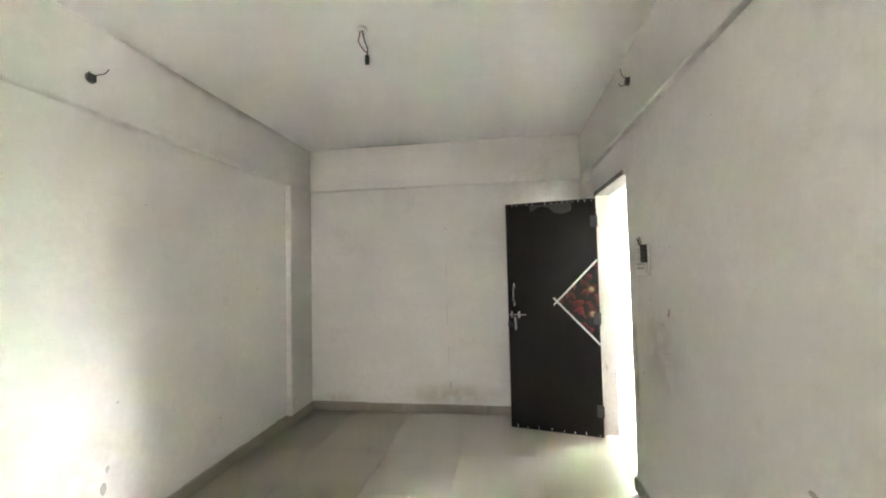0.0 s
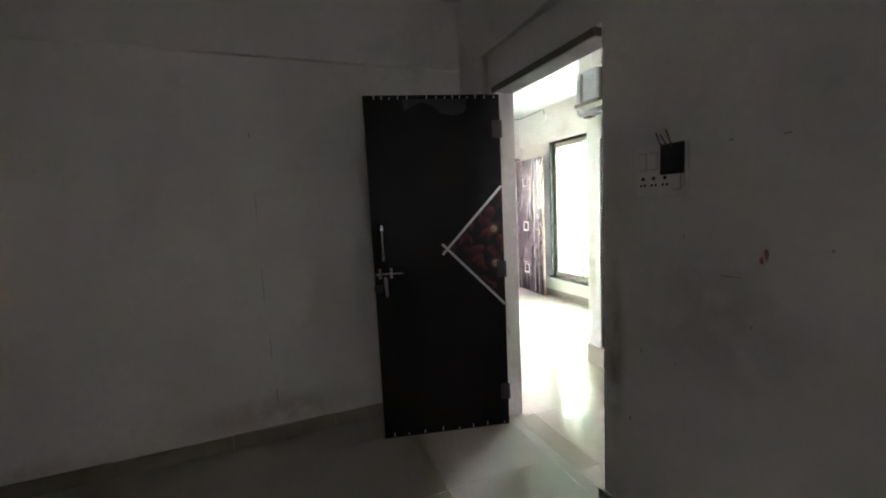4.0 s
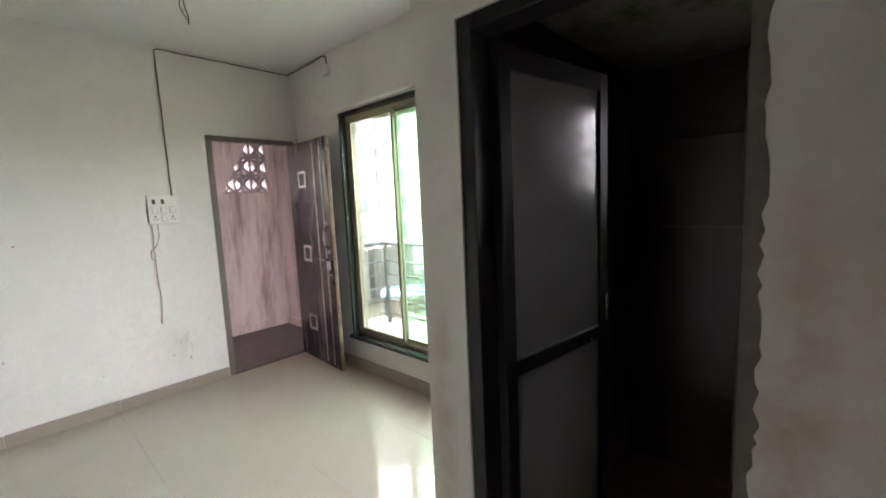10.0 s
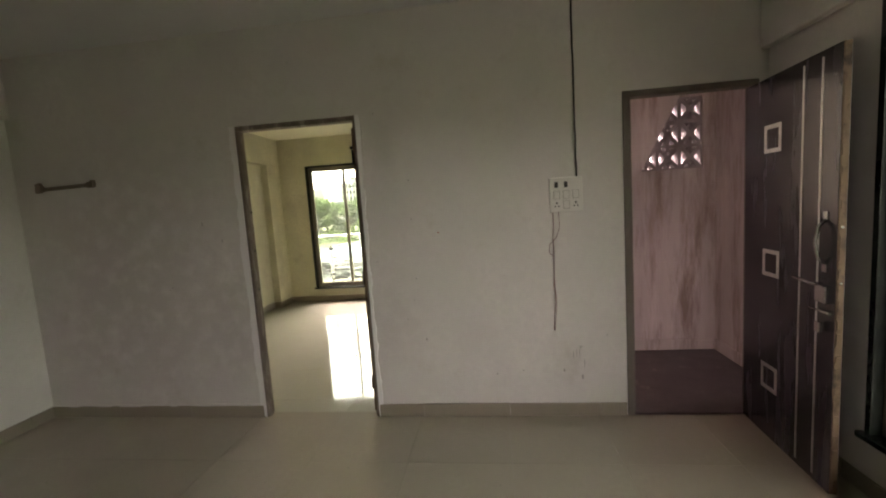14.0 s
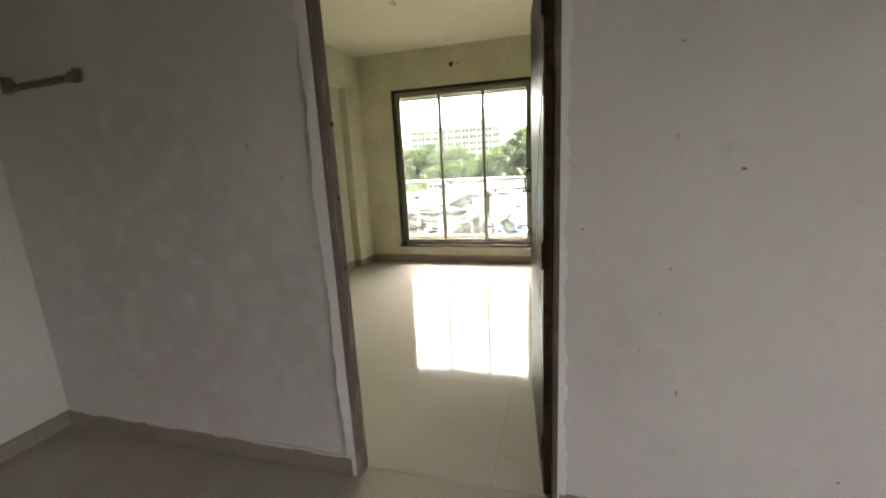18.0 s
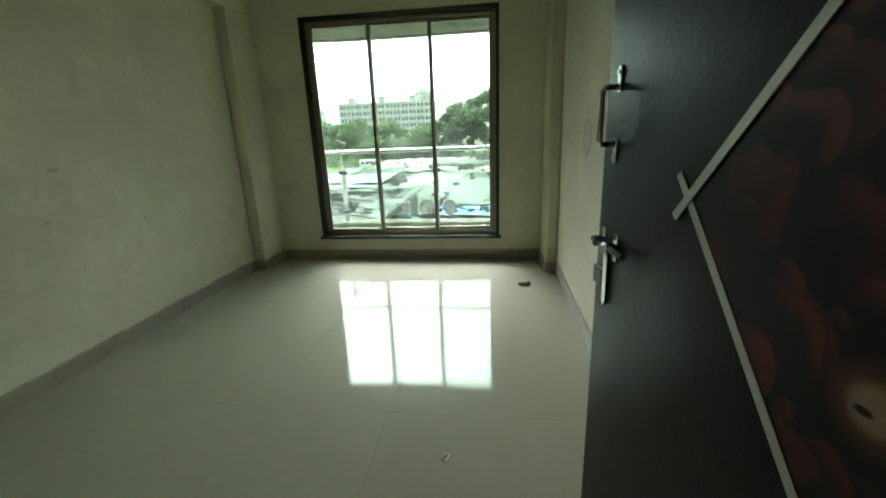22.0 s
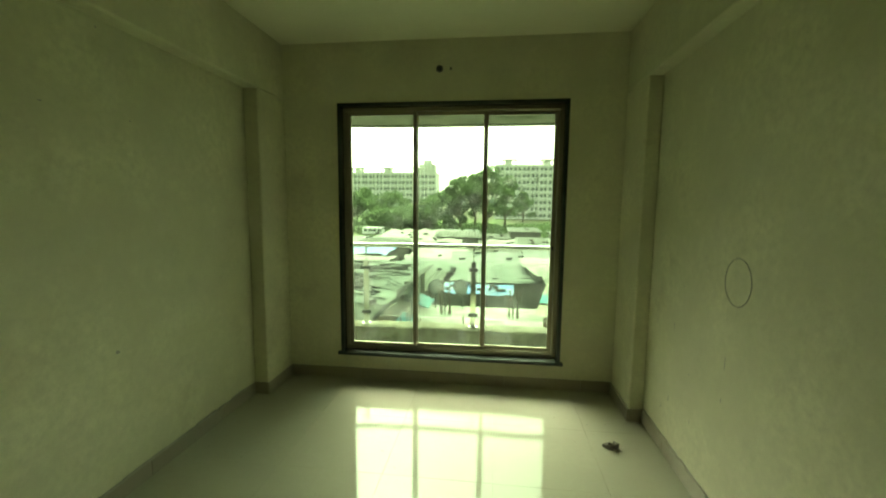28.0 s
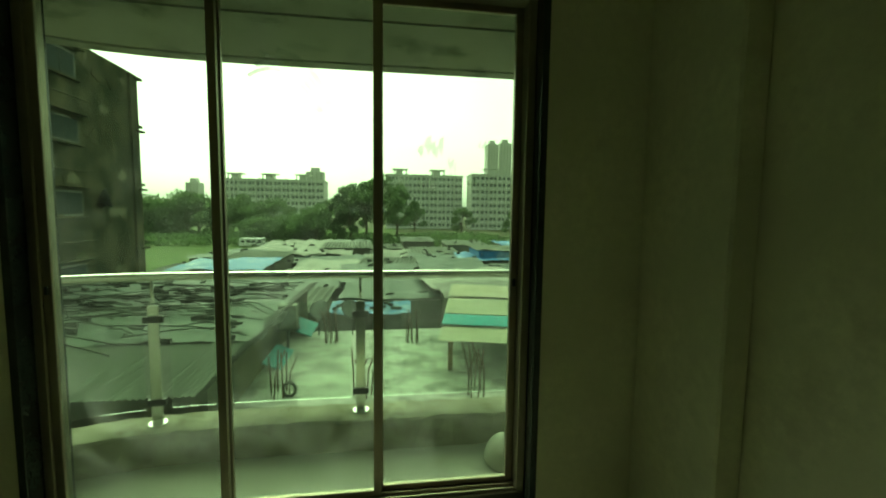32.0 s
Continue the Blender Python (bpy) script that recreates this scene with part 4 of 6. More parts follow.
sb = switchboard("switchboard", "white switchboard with missing modules, wires hanging below", 0.207, 0.22, 3, 3,
                 {(0, 2): "hole", (1, 2): "hole", (2, 2): "blank", (2, 0): "socket", (0, 0): "socket"})
sb.matrix_basis = pose(3.212, L_N, 1.375)
sb2 = switchboard("switchboard", "white switchboard with a black open slot and loose wires", 0.215, 0.178, 4, 2, {(0, 0): "socket", (1, 0): "socket", (2, 0): "socket"})
sb2.matrix_basis = pose(A_E, 3.905, 1.402, 0, 0, -90)
part("open_box", boxed(0.118, 0.205, -0.022, -0.012, 0.075, 0.178, 0.001), BLACK, sb2, "black open module box")
for k, (dx, dz) in enumerate(((0.0, 0.03), (0.02, 0.045), (-0.02, 0.04))):
    part("loose_wire", tubed([(0.15 + 0.01 * k, -0.016, 0.16), (0.145 + dx, -0.03, 0.18), (0.13 + dx, -0.034, 0.18 + dz)], 0.0022, 6), WIRE_RED if k == 1 else WIRE_DARK, sb2)
sb3 = switchboard("light_switch", "white three-rocker switch on a sooty wall", 0.125, 0.088, 3, 1)
sb3.matrix_basis = pose(P_X, 4.262, 1.41, 0, 0, -90)


def cable(name, pts, r, mat, label, wob=0.0, seed=1, group=""):
    """A cable along a line of points, a little uneven."""
    rr = random.Random(seed)
    out = []
    for a, b in zip(pts, pts[1:]):
        a, b = Vector(a), Vector(b)
        k = max(1, int((b - a).length / 0.06))
        out += [a + (b - a) * (i / k) + Vector([rr.uniform(-wob, wob) for _ in range(3)]) for i in range(k)]
    return solid(name, tubed([*out, pts[-1]], r, 6), mat, label, "cable", group, smooth=True)


cable("surface_cable", [(3.385, L_N - 0.006, 1.59), (3.383, L_N - 0.006, 2.15), (3.380, L_N - 0.006, 2.69), (3.40, L_N - 0.006, 2.705), (3.95, L_N - 0.006, 2.702), (4.44, L_N - 0.006, 2.70), (4.444, L_N - 0.02, 2.70),
                       (4.444, 8.1, 2.705), (4.444, 7.86, 2.715), (4.444, 7.80, 2.70), (4.444, 7.785, 2.62)], 0.005, WIRE_DARK, "black cable clipped along the wall to a box", 0.002, 3)
solid("junction_box", boxed(4.418, 4.45, 7.745, 7.825, 2.545, 2.625, 0.006), PLASTIC, "small white cable junction box on the beam", "junction box")
cable("hanging_wire", [(3.228, L_N - 0.008, 1.375), (3.226, L_N - 0.012, 1.20), (3.222, L_N - 0.008, 1.0), (3.232, L_N - 0.01, 0.82), (3.214, L_N - 0.008, 0.595)], 0.0022, WIRE_RED, "loose red-brown wire hanging from the switchboard", 0.004, 5, "loose wires")
cable("hanging_wire", [(3.262, L_N - 0.012, 1.385), (3.268, L_N - 0.014, 1.28), (3.245, L_N - 0.012, 1.215), (3.198, L_N - 0.01, 1.165), (3.196, L_N - 0.012, 1.12), (3.22, L_N - 0.008, 1.09), (3.226, L_N - 0.008, 0.85), (3.212, L_N - 0.006, 0.60)], 0.002, WIRE_RED, "loose dark wire hanging from the switchboard", 0.004, 6, "loose wires")

def ceiling_wire(x, y, z, length, label, holder=True):
    w = thing("ceiling_wire", x, y, z, label, "hanging wire", group="bare wires")
    part("cap", tubed([(0, 0, 0), (0, 0, -0.012)], 0.03, 12), PLASTIC, w)
    part("wire", tubed([(0.005, 0, -0.01), (0.012, 0.004, -length * 0.4), (0.03, 0.01, -length * 0.75), (0.025, 0.01, -length)], 0.0035, 6), WIRE_DARK, w)
    part("wire", tubed([(-0.006, 0, -0.01), (-0.018, -0.004, -length * 0.45), (0.0, 0.0, -length * 0.7), (0.022, 0.01, -length * 0.85)], 0.003, 6), WIRE_RED, w)
    if holder:
        part("bulb_holder", tubed([(0.025, 0.01, -length + 0.005), (0.025, 0.01, -length - 0.04)], 0.012, 10), BLACK, w, "black bulb holder")
    return w


ceiling_wire(0.545, 3.29, 2.76, 0.15, "bare twin wire hanging from the ceiling")
ceiling_wire(3.31, 7.50, 2.73, 0.16, "bare twin wire hanging from the ceiling", False)
ceiling_wire(0.56, 10.70, 2.72, 0.06, "short bare wires sticking out of the ceiling", False)


def wall_outlet(name, m, label, hook=True):
    o = thing(name, 0, 0, 0, label, "light point", group="bare light points")
    o.matrix_basis = m
    part("hole", tubed([(0, -0.002, 0), (0, 0.001, 0)], 0.028, 12), GRIME, o, "rough dark hole")
    part("block", boxed(-0.018, 0.018, -0.022, 0, -0.02, 0.02, 0.004), BLACK, o)
    if hook:
        part("wire", tubed([(0.0, -0.01, 0.01), (0.03, -0.05, 0.03), (0.045, -0.06, 0.06)], 0.003, 6), WIRE_DARK, o)
        part("wire", tubed([(0.0, -0.01, -0.01), (-0.03, -0.04, -0.015), (-0.045, -0.045, 0.01)], 0.003, 6), WIRE_DARK, o)
    return o


wall_outlet("light_point", pose(-0.775, 2.985, 2.47, 0, 0, 90), "open wall light point with loose wires")
wall_outlet("light_point", pose(2.033, 3.775, 2.56, 0, 0, -90), "open wall light point with loose wires")
wall_outlet("light_point", pose(0.642, B_N, 2.50), "bare black light point above the window", False)
wall_outlet("light_point", pose(0.728, B_N, 2.50), "small plugged hole above the window", False).scale = (0.35, 0.6, 0.35)

bt = thing("wall_batten", -0.495, L_N, 1.765, "dirty wooden batten nailed to the wall", "batten")
part("strip", prism(bmesh.new(), [(0.02, 0.0), (0.30, 0.006), (0.475, 0.012), (0.475, 0.036), (0.22, 0.030), (0.02, 0.026)], -0.018, 0), WOOD_STRIP, bt)
part("end_block", prism(bmesh.new(), [(0.0, -0.012), (0.045, -0.004), (0.052, 0.03), (0.03, 0.062), (0.005, 0.055)], -0.03, 0), WOOD_STRIP, bt)
part("end_block", prism(bmesh.new(), [(0.43, 0.0), (0.475, 0.004), (0.478, 0.052), (0.462, 0.056), (0.455, 0.04), (0.43, 0.045)], -0.028, 0), WOOD_STRIP, bt)
for x in (0.08, 0.26, 0.39):
    part("nail", tubed([(x, -0.018, 0.018), (x, -0.026, 0.018)], 0.005, 8), GRIME, bt)


# scuffs, nail holes, pencil and crayon marks
def wall_marks(name, axis, plane, out, marks, mat, label):
    bm = bmesh.new()
    rr = random.Random(len(marks) + int(abs(plane) * 100))
    for s, z, w, h in marks:
        lo, hi = sorted((plane, plane + out * 0.0012))
        n = 7
        w, h = w * 0.75, h * 0.75
        ring = [(s + w / 2 * math.cos(2 * math.pi * k / n) * rr.uniform(0.6, 1.2), z + h / 2 * math.sin(2 * math.pi * k / n) * rr.uniform(0.6, 1.2)) for k in range(n)]
        prism(bm, ring, lo, hi, "x" if axis == "x" else "y")
    return tagged(link(name, bm, mat), label, "wall marks", kind="stuff")


wall_marks("scuff_marks", "y", L_N, -1, [(1.533, 2.481, 0.012, 0.012), (2.348, 0.556, 0.012, 0.035), (2.82, 0.30, 0.018, 0.016), (2.996, 0.32, 0.018, 0.014), (3.548, 0.552, 0.012, 0.014), (3.267, 0.316, 0.014, 0.04),
           (2.093, 2.101, 0.012, 0.012), (2.30, 1.649, 0.022, 0.008), (2.30, 1.39, 0.014, 0.010), (2.283, 0.836, 0.012, 0.02), (0.483, 0.997, 0.03, 0.010), (0.46, 0.98, 0.015, 0.008), (2.306, 0.985, 0.010, 0.02),
           (2.227, 0.704, 0.010, 0.016), (2.042, 1.113, 0.016, 0.012), (0.78, 1.45, 0.012, 0.05), (0.92, 1.32, 0.01, 0.04)], SCUFF, "small dark scuffs and nail holes on plaster")
wall_marks("crayon_mark", "y", L_N, -1, [(2.476, 1.288, 0.022, 0.014)], REDMARK, "small red crayon smudge on plaster")
wall_marks("pencil_scribble", "y", L_N, -1, [(3.33, 0.42, 0.006, 0.09), (3.35, 0.43, 0.006, 0.08), (3.37, 0.43, 0.006, 0.10), (3.38, 0.48, 0.06, 0.006), (3.40, 0.36, 0.006, 0.12), (3.385, 0.27, 0.02, 0.06), (3.378, 0.47, 0.012, 0.012)], PENCIL, "grey pencil scribble low on the wall")
wall_marks("scuff_marks", "x", A_E, -1, [(3.555, 1.148, 0.10, 0.008), (3.302, 1.248, 0.012, 0.012), (3.709, 1.262, 0.008, 0.03), (3.736, 0.804, 0.012, 0.012), (3.884, 0.809, 0.012, 0.03), (3.941, 0.503, 0.02, 0.03),
           (3.486, 1.006, 0.012, 0.016), (3.411, 1.555, 0.03, 0.008), (3.557, 1.562, 0.025, 0.01), (2.95, 2.05, 0.02, 0.01), (2.25, 0.25, 0.06, 0.02), (2.27, 0.20, 0.03, 0.06), (2.515, 0.833, 0.05, 0.022), (2.475, 0.822, 0.03, 0.016), (2.512, 0.795, 0.045, 0.016), (2.455, 0.790, 0.04, 0.014), (2.485, 0.74, 0.02, 0.07), (2.43, 0.70, 0.03, 0.05)], SCUFF, "small dark scuffs and nail holes on plaster")
wall_marks("crayon_mark", "x", A_E, -1, [(3.452, 1.228, 0.02, 0.055), (3.465, 1.205, 0.02, 0.03)], REDMARK, "small red crayon stroke on plaster")
wall_marks("scuff_marks", "x", A_W, 1, [(3.372, 1.885, 0.03, 0.012), (3.15, 0.458, 0.03, 0.06), (4.02, 0.405, 0.02, 0.02), (3.204, 0.786, 0.03, 0.012), (4.48, 1.32, 0.012, 0.02), (4.036, 0.317, 0.016, 0.02), (3.13, 0.36, 0.05, 0.10)], SCUFF, "small dark scuffs on plaster")
wall_marks("pencil_scribble", "x", L_W, 1, [(8.06, 1.77, 0.19, 0.005), (8.06, 1.61, 0.19, 0.005), (7.965, 1.69, 0.005, 0.16), (8.155, 1.69, 0.005, 0.16), (8.06, 1.44, 0.22, 0.02), (8.10, 1.25, 0.12, 0.02), (7.93, 0.746, 0.018, 0.016), (7.42, 0.769, 0.018, 0.016), (7.75, 0.7, 0.012, 0.012)], PENCIL, "faint pencil rectangle and specks on the wall")
plate = switchboard("socket_plate", "white flush plate with three socket holes on grimy plaster", 0.20, 0.085, 3, 1, {(0, 0): "socket", (1, 0): "blank", (2, 0): "socket"})
plate.matrix_basis = pose(L_W, 7.965, 1.275, 0, 0, 90)
wall_marks("plaster_crack", "y", A_N, -1, [(0.70, 0.28, 0.012, 0.14), (0.68, 1.87, 0.01, 0.05), (0.679, 1.00, 0.006, 0.35), (0.682, 1.45, 0.005, 0.35), (0.69, 0.60, 0.006, 0.3)], PENCIL, "thin vertical crack line in plaster")
wall_marks("scuff_marks", "x", B_W, 1, [(10.41, 2.26, 0.02, 0.012), (10.829, 2.254, 0.016, 0.016), (10.141, 1.866, 0.02, 0.016), (10.563, 1.87, 0.02, 0.012), (10.975, 1.869, 0.02, 0.010), (10.31, 1.10, 0.09, 0.03), (10.812, 0.74, 0.03, 0.03), (10.21, 0.84, 0.04, 0.03)], SCUFF, "small dark scuffs on plaster")
wall_marks("scuff_marks", "x", B_E, -1, [(11.43, 1.04, 0.014, 0.014), (11.52, 0.79, 0.006, 0.09), (11.273, 0.346, 0.006, 0.05), (11.008, 0.595, 0.006, 0.04), (11.626, 0.261, 0.008, 0.05), (11.535, 0.352, 0.008, 0.05), (11.313, 0.586, 0.014, 0.012), (11.0, 0.77, 0.006, 0.09)], SCUFF, "short pencil ticks and specks on plaster")
ring = [(B_E - 0.001, 10.956 + 0.095 * math.cos(radians(a)), 1.15 + 0.105 * math.sin(radians(a))) for a in range(0, 361, 15)]
arc_ = [(B_W + 0.001, 9.72 + 0.04 * k, 0.96 + 0.05 * math.sin(k * 0.42)) for k in range(9)]
solid("drawn_line", tubed(arc_, 0.0016, 5), PENCIL, "curved pencil line on the wall", "wall mark")
solid("drawn_circle", tubed(ring, 0.0016, 5), PENCIL, "circle drawn in pencil on the wall", "wall mark")

# cement smears and crumbling plaster along the foot of the walls
def crumbs(name, boxes, n, size, mat, label, seed, z=0.0):
    bm = bmesh.new()
    rr = random.Random(seed)
    for _ in range(n):
        x0, x1, y0, y1 = rr.choice(boxes)
        x, y, s = rr.uniform(x0, x1), rr.uniform(y0, y1), size * rr.uniform(0.4, 1.3)
        a = rr.uniform(0, 6.28)
        pts = [(x + s * math.cos(a + k * 1.257) * rr.uniform(0.5, 1), y + s * math.sin(a + k * 1.257) * rr.uniform(0.5, 1)) for k in range(5)]
        prism(bm, pts, z, z + s * rr.uniform(0.15, 0.5), "z")
    return tagged(link(name, bm, mat), label, "debris", kind="stuff")


crumbs("plaster_crumbs", [(A_E - 0.05, A_E - 0.012, 2.2, 4.05)], 60, 0.012, PLASTER, "crumbled plaster along the wall foot", 5)
crumbs("plaster_chunks", [(A_E - 0.06, A_E - 0.012, 3.5, 4.08)], 22, 0.032, CEILING_BRIGHT, "broken plaster flakes along the wall foot", 15)
crumbs("floor_grit", [(L_W, L_E - 0.2, 5.6, 8.4), (B_W, B_E, 8.7, 12.2)], 140, 0.0035, GRIME, "scattered grit on the tiles", 6)
lt = thing("crumpled_scrap", 1.82, 11.56, 0.0, "small crumpled dark scrap on the tiles", "litter")
bm = bmesh.new()
for k in range(7):
    a = k * 0.9
    prism(bm, [(0.03 * math.cos(a), 0.03 * math.sin(a)), (0.05 * math.cos(a + 0.5), 0.02 * math.sin(a + 0.5)), (0.02 * math.cos(a + 1.4), 0.045 * math.sin(a + 1.4))], 0.0, 0.008 + 0.004 * k, "z")
part("scrap", bm, GRIME, lt)
solid("paper_clip", tubed([(1.37, 9.66, 0.003), (1.385, 9.70, 0.003), (1.40, 9.695, 0.003), (1.388, 9.655, 0.003), (1.375, 9.662, 0.003)], 0.0022, 5), STEEL, "bent bit of wire on the tiles", "litter")
# rough mortar crest above the skirting
for nm, axis, plane, out, s0, s1, sd in (("north", "y", L_N, -1, L_W, 1.09, 3), ("bedroom_east", "x", A_E, -1, 1.2, 4.08, 4), ("second_bedroom_east", "x", B_E, -1, 8.7, 11.9, 7), ("second_bedroom_west", "x", B_W, 1, 8.7, 11.9, 8), ("bedroom_west", "x", A_W, 1, 0.6, 4.9, 9)):
    bm, rr = bmesh.new(), random.Random(sd)
    s = s0
    while s < s1:
        w = rr.uniform(0.03, 0.14)
        lo, hi = sorted((plane, plane + out * rr.uniform(0.006, 0.013)))
        h = SKIRT_H + rr.uniform(0.002, 0.012)
        if axis == "x":
            box(bm, lo, hi, s, min(s1, s + w), SKIRT_H - 0.005, h)
        else:
            box(bm, s, min(s1, s + w), lo, hi, SKIRT_H - 0.005, h)
        s += w
    structure("trim_mortar_" + nm, bm, SKIRT_TOP if sd != 3 else PLASTER, "uneven mortar line on top of the skirting", "trim")

# ---- toilet ----
structure("wall_toilet_south", pierced(bmesh.new(), "y", 4.30, 4.42, T_X + 0.1, L_E, 0, 2.06), PLASTER, "inner toilet wall", "wall")
structure("ceiling_toilet", boxed(T_X + 0.1, L_E, 4.42, T_Y - 0.1, 2.0, 2.06), CONCRETE, "low toilet ceiling slab", "ceiling")
structure("floor_toilet", boxed(T_X, L_E, 4.42, T_Y - 0.1, 0, 0.155), TOILET_FLOOR, "raised pinkish toilet floor", "floor")
structure("floor_loft", boxed(P_X, L_E, 2.9, T_Y - 0.1, 2.101, 2.13), CONCRETE, "bare concrete loft slab", "floor")


def clad(axis, plane, out, s0, s1, z0, z1, parent, w=0.25, h=0.38, hole=None):
    xs = np.arange(s0, s1 - 0.02, w)
    for a, z in itertools.product(xs, np.arange(z0, z1 - 0.02, h)):
        b, zz = min(s1, a + w), min(z1, z + h)
        if hole and a < hole[1] - 0.02 and b > hole[0] + 0.02 and zz > hole[2] + 0.02 and z < hole[3] - 0.02:
            continue
        lo, hi = sorted((plane, plane + out * 0.008))
        bm = boxed(lo, hi, a + 0.0005, b - 0.0005, z + 0.0005, zz - 0.0005) if axis == "x" else boxed(a + 0.0005, b - 0.0005, lo, hi, z + 0.0005, zz - 0.0005)
        part("wall_tile", bm, TOILET_TILE, parent)


clad("y", 4.42, 1, T_X + 0.1, L_E, 0.155, 2.0, bpy.data.objects["wall_toilet_south"])
clad("y", T_Y - 0.1, -1, T_X + 0.1, L_E, 0.155, 2.0, bpy.data.objects["wall_toilet_north"])
clad("x", L_E, -1, 4.43, T_Y - 0.11, 0.155, 2.0, bpy.data.objects["wall_toilet_east"], hole=(4.47, 4.64, 1.42, 1.92))
vent = tagged(new("window_4"), "small louvred toilet ventilator with frosted slats", "window", kind="structure")
for nm, bx in (("frame_jamb", (4.47, 4.495, 1.42, 1.92)), ("frame_jamb", (4.615, 4.64, 1.42, 1.92)), ("frame_sill", (4.495, 4.615, 1.42, 1.445)), ("frame_head", (4.495, 4.615, 1.895, 1.92))):
    part(nm, boxed(L_E + 0.03, L_E + 0.09, *bx, 0.002), ALU, vent)
for k in range(4):
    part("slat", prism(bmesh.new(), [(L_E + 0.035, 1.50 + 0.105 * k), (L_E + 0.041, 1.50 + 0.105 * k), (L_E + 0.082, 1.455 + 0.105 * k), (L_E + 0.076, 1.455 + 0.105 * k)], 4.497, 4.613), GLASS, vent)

fr = tagged(new("door_frame_toilet"), "black powder-coated metal toilet door frame", "door frame", kind="structure")
part("jamb", boxed(T_X + 0.005, T_X + 0.085, 5.290, 5.332, 0.172, 1.875, 0.002), BLACK_ALU, fr)
part("head", boxed(T_X + 0.005, T_X + 0.085, 4.765, 5.290, 1.84, 1.875, 0.002), BLACK_ALU, fr)
part("threshold", boxed(T_X - 0.008, T_X + 0.085, 4.757, 5.290, 0.155, 0.178, 0.002), STAIR_STONE, fr, "dark stone threshold")
bm = prism(bmesh.new(), [(4.757 - 0.012 - d, z) for d, z in jagged(0.18, 1.86, 0.02, 0.011)] + [(4.772, 1.86), (4.772, 0.18)], T_X - 0.0015, T_X + 0.06, "x")
part("torn_edge", bm, GRIME, fr, "torn dark plaster edge where the jamb was pulled out")


def toilet_door():
    hx, hy, fx, fy = 3.275, 5.292, 3.775, 5.225
    w = math.hypot(fx - hx, fy - hy)
    d = thing("door_4", hx, hy, 0.185, "grey two-panel toilet door with black frame, open inwards", "door", rz=math.degrees(math.atan2(fy - hy, fx - hx)))
    for nm, b in (("stile", (0, 0.045, 0, 1.64)), ("stile", (w - 0.045, w, 0, 1.64)), ("rail", (0.045, w - 0.045, 0, 0.06)), ("rail", (0.045, w - 0.045, 0.80, 0.845)), ("rail", (0.045, w - 0.045, 1.585, 1.64))):
        part(nm, boxed(b[0], b[1], -0.03, 0, b[2], b[3], 0.003), BLACK_ALU, d)
    for z0, z1 in ((0.06, 0.80), (0.845, 1.585)):
        part("panel", boxed(0.045, w - 0.045, -0.02, -0.008, z0, z1), PVC_DOOR, d, "grey plastic door panel")
    part("bolt", tubed([(w - 0.02, -0.036, 0.86), (w - 0.02, -0.036, 0.95)], 0.005, 8), STEEL, d)
    part("coat_hook", tubed([(w - 0.12, -0.03, 0.82), (w - 0.12, -0.05, 0.82)], 0.006, 8), STEEL, d)
    return d


toilet_door()
pan = thing("squat_toilet", 3.93, 5.02, 0.155, "white ceramic squat toilet set in the floor", "toilet")
outer = [(0.24 * math.copysign(abs(math.cos(a)) ** 0.35, math.cos(a)), 0.125 * math.copysign(abs(math.sin(a)) ** 0.35, math.sin(a))) for a in (2 * math.pi * k / 24 for k in range(24))]
bm = bmesh.new()
rings = []
for sc, z in ((1.0, 0.0), (1.0, 0.022), (0.92, 0.03), (0.70, 0.028), (0.60, 0.012), (0.52, -0.0), (0.2, 0.003)):
    rings.append([bm.verts.new((x * sc, y * sc, z)) for x, y in outer])
for a, b in zip(rings, rings[1:]):
    for k in range(24):
        bm.faces.new((a[k], a[(k + 1) % 24], b[(k + 1) % 24], b[k])).smooth = True
bm.faces.new(rings[-1])
part("bowl", bm, CERAMIC, pan)
for s in (-1, 1):
    for k in range(4):
        part("foot_rib", boxed(-0.10 + 0.045 * k, -0.075 + 0.045 * k, s * 0.115 - 0.02, s * 0.115 + 0.02, 0.022, 0.034, 0.003), CERAMIC, pan)
tp = thing("water_tap", 4.49, 4.75, 0.80, "small chromed wall tap", "tap")
part("body", tubed([(0, 0, 0), (-0.06, 0, 0), (-0.075, 0, -0.02), (-0.075, 0, -0.04)], 0.010), CHROME, tp)
part("knob", tubed([(-0.035, 0, 0.008), (-0.035, 0, 0.04)], 0.012), CHROME, tp)

# loft cover above the toilet: a ribbed plastic sheet that sags out of the opening
cv = thing("loft_cover", T_X, 4.43, 2.05, "grey ribbed plastic sheet covering the loft opening", "cover sheet")
bm = bmesh.new()
prof = [(0.01, 0.012), (-0.03, 0.004), (-0.07, 0.012), (-0.09, 0.035), (-0.097, 0.06), (-0.097, 0.09), (-0.09, 0.16), (-0.085, 0.26), (-0.08, 0.345)]
cols = []
L = T_Y - 4.43
steps = 120
for i in range(steps + 1):
    s = i / steps
    ph = (s * 5.2) % 1.0
    rib = 0.026 * (min(1, max(0, (abs(ph - 0.5) - 0.36) / 0.04)))
    cols.append([bm.verts.new((x + rib * (1 if z > 0.05 else 0.5 if z > 0.03 else 0) + 0.008 * math.sin(9 * s + z * 7), s * L, z)) for x, z in prof])
for a, b in zip(cols, cols[1:]):
    for k in range(len(prof) - 1):
        f_ = bm.faces.new((a[k], a[k + 1], b[k + 1], b[k]))
        # recessed faces take a browner tone with the groove's shade painted in
        f_.material_index = int(k > 3 and min(a[k + 1].co.x, b[k + 1].co.x) > -0.077)
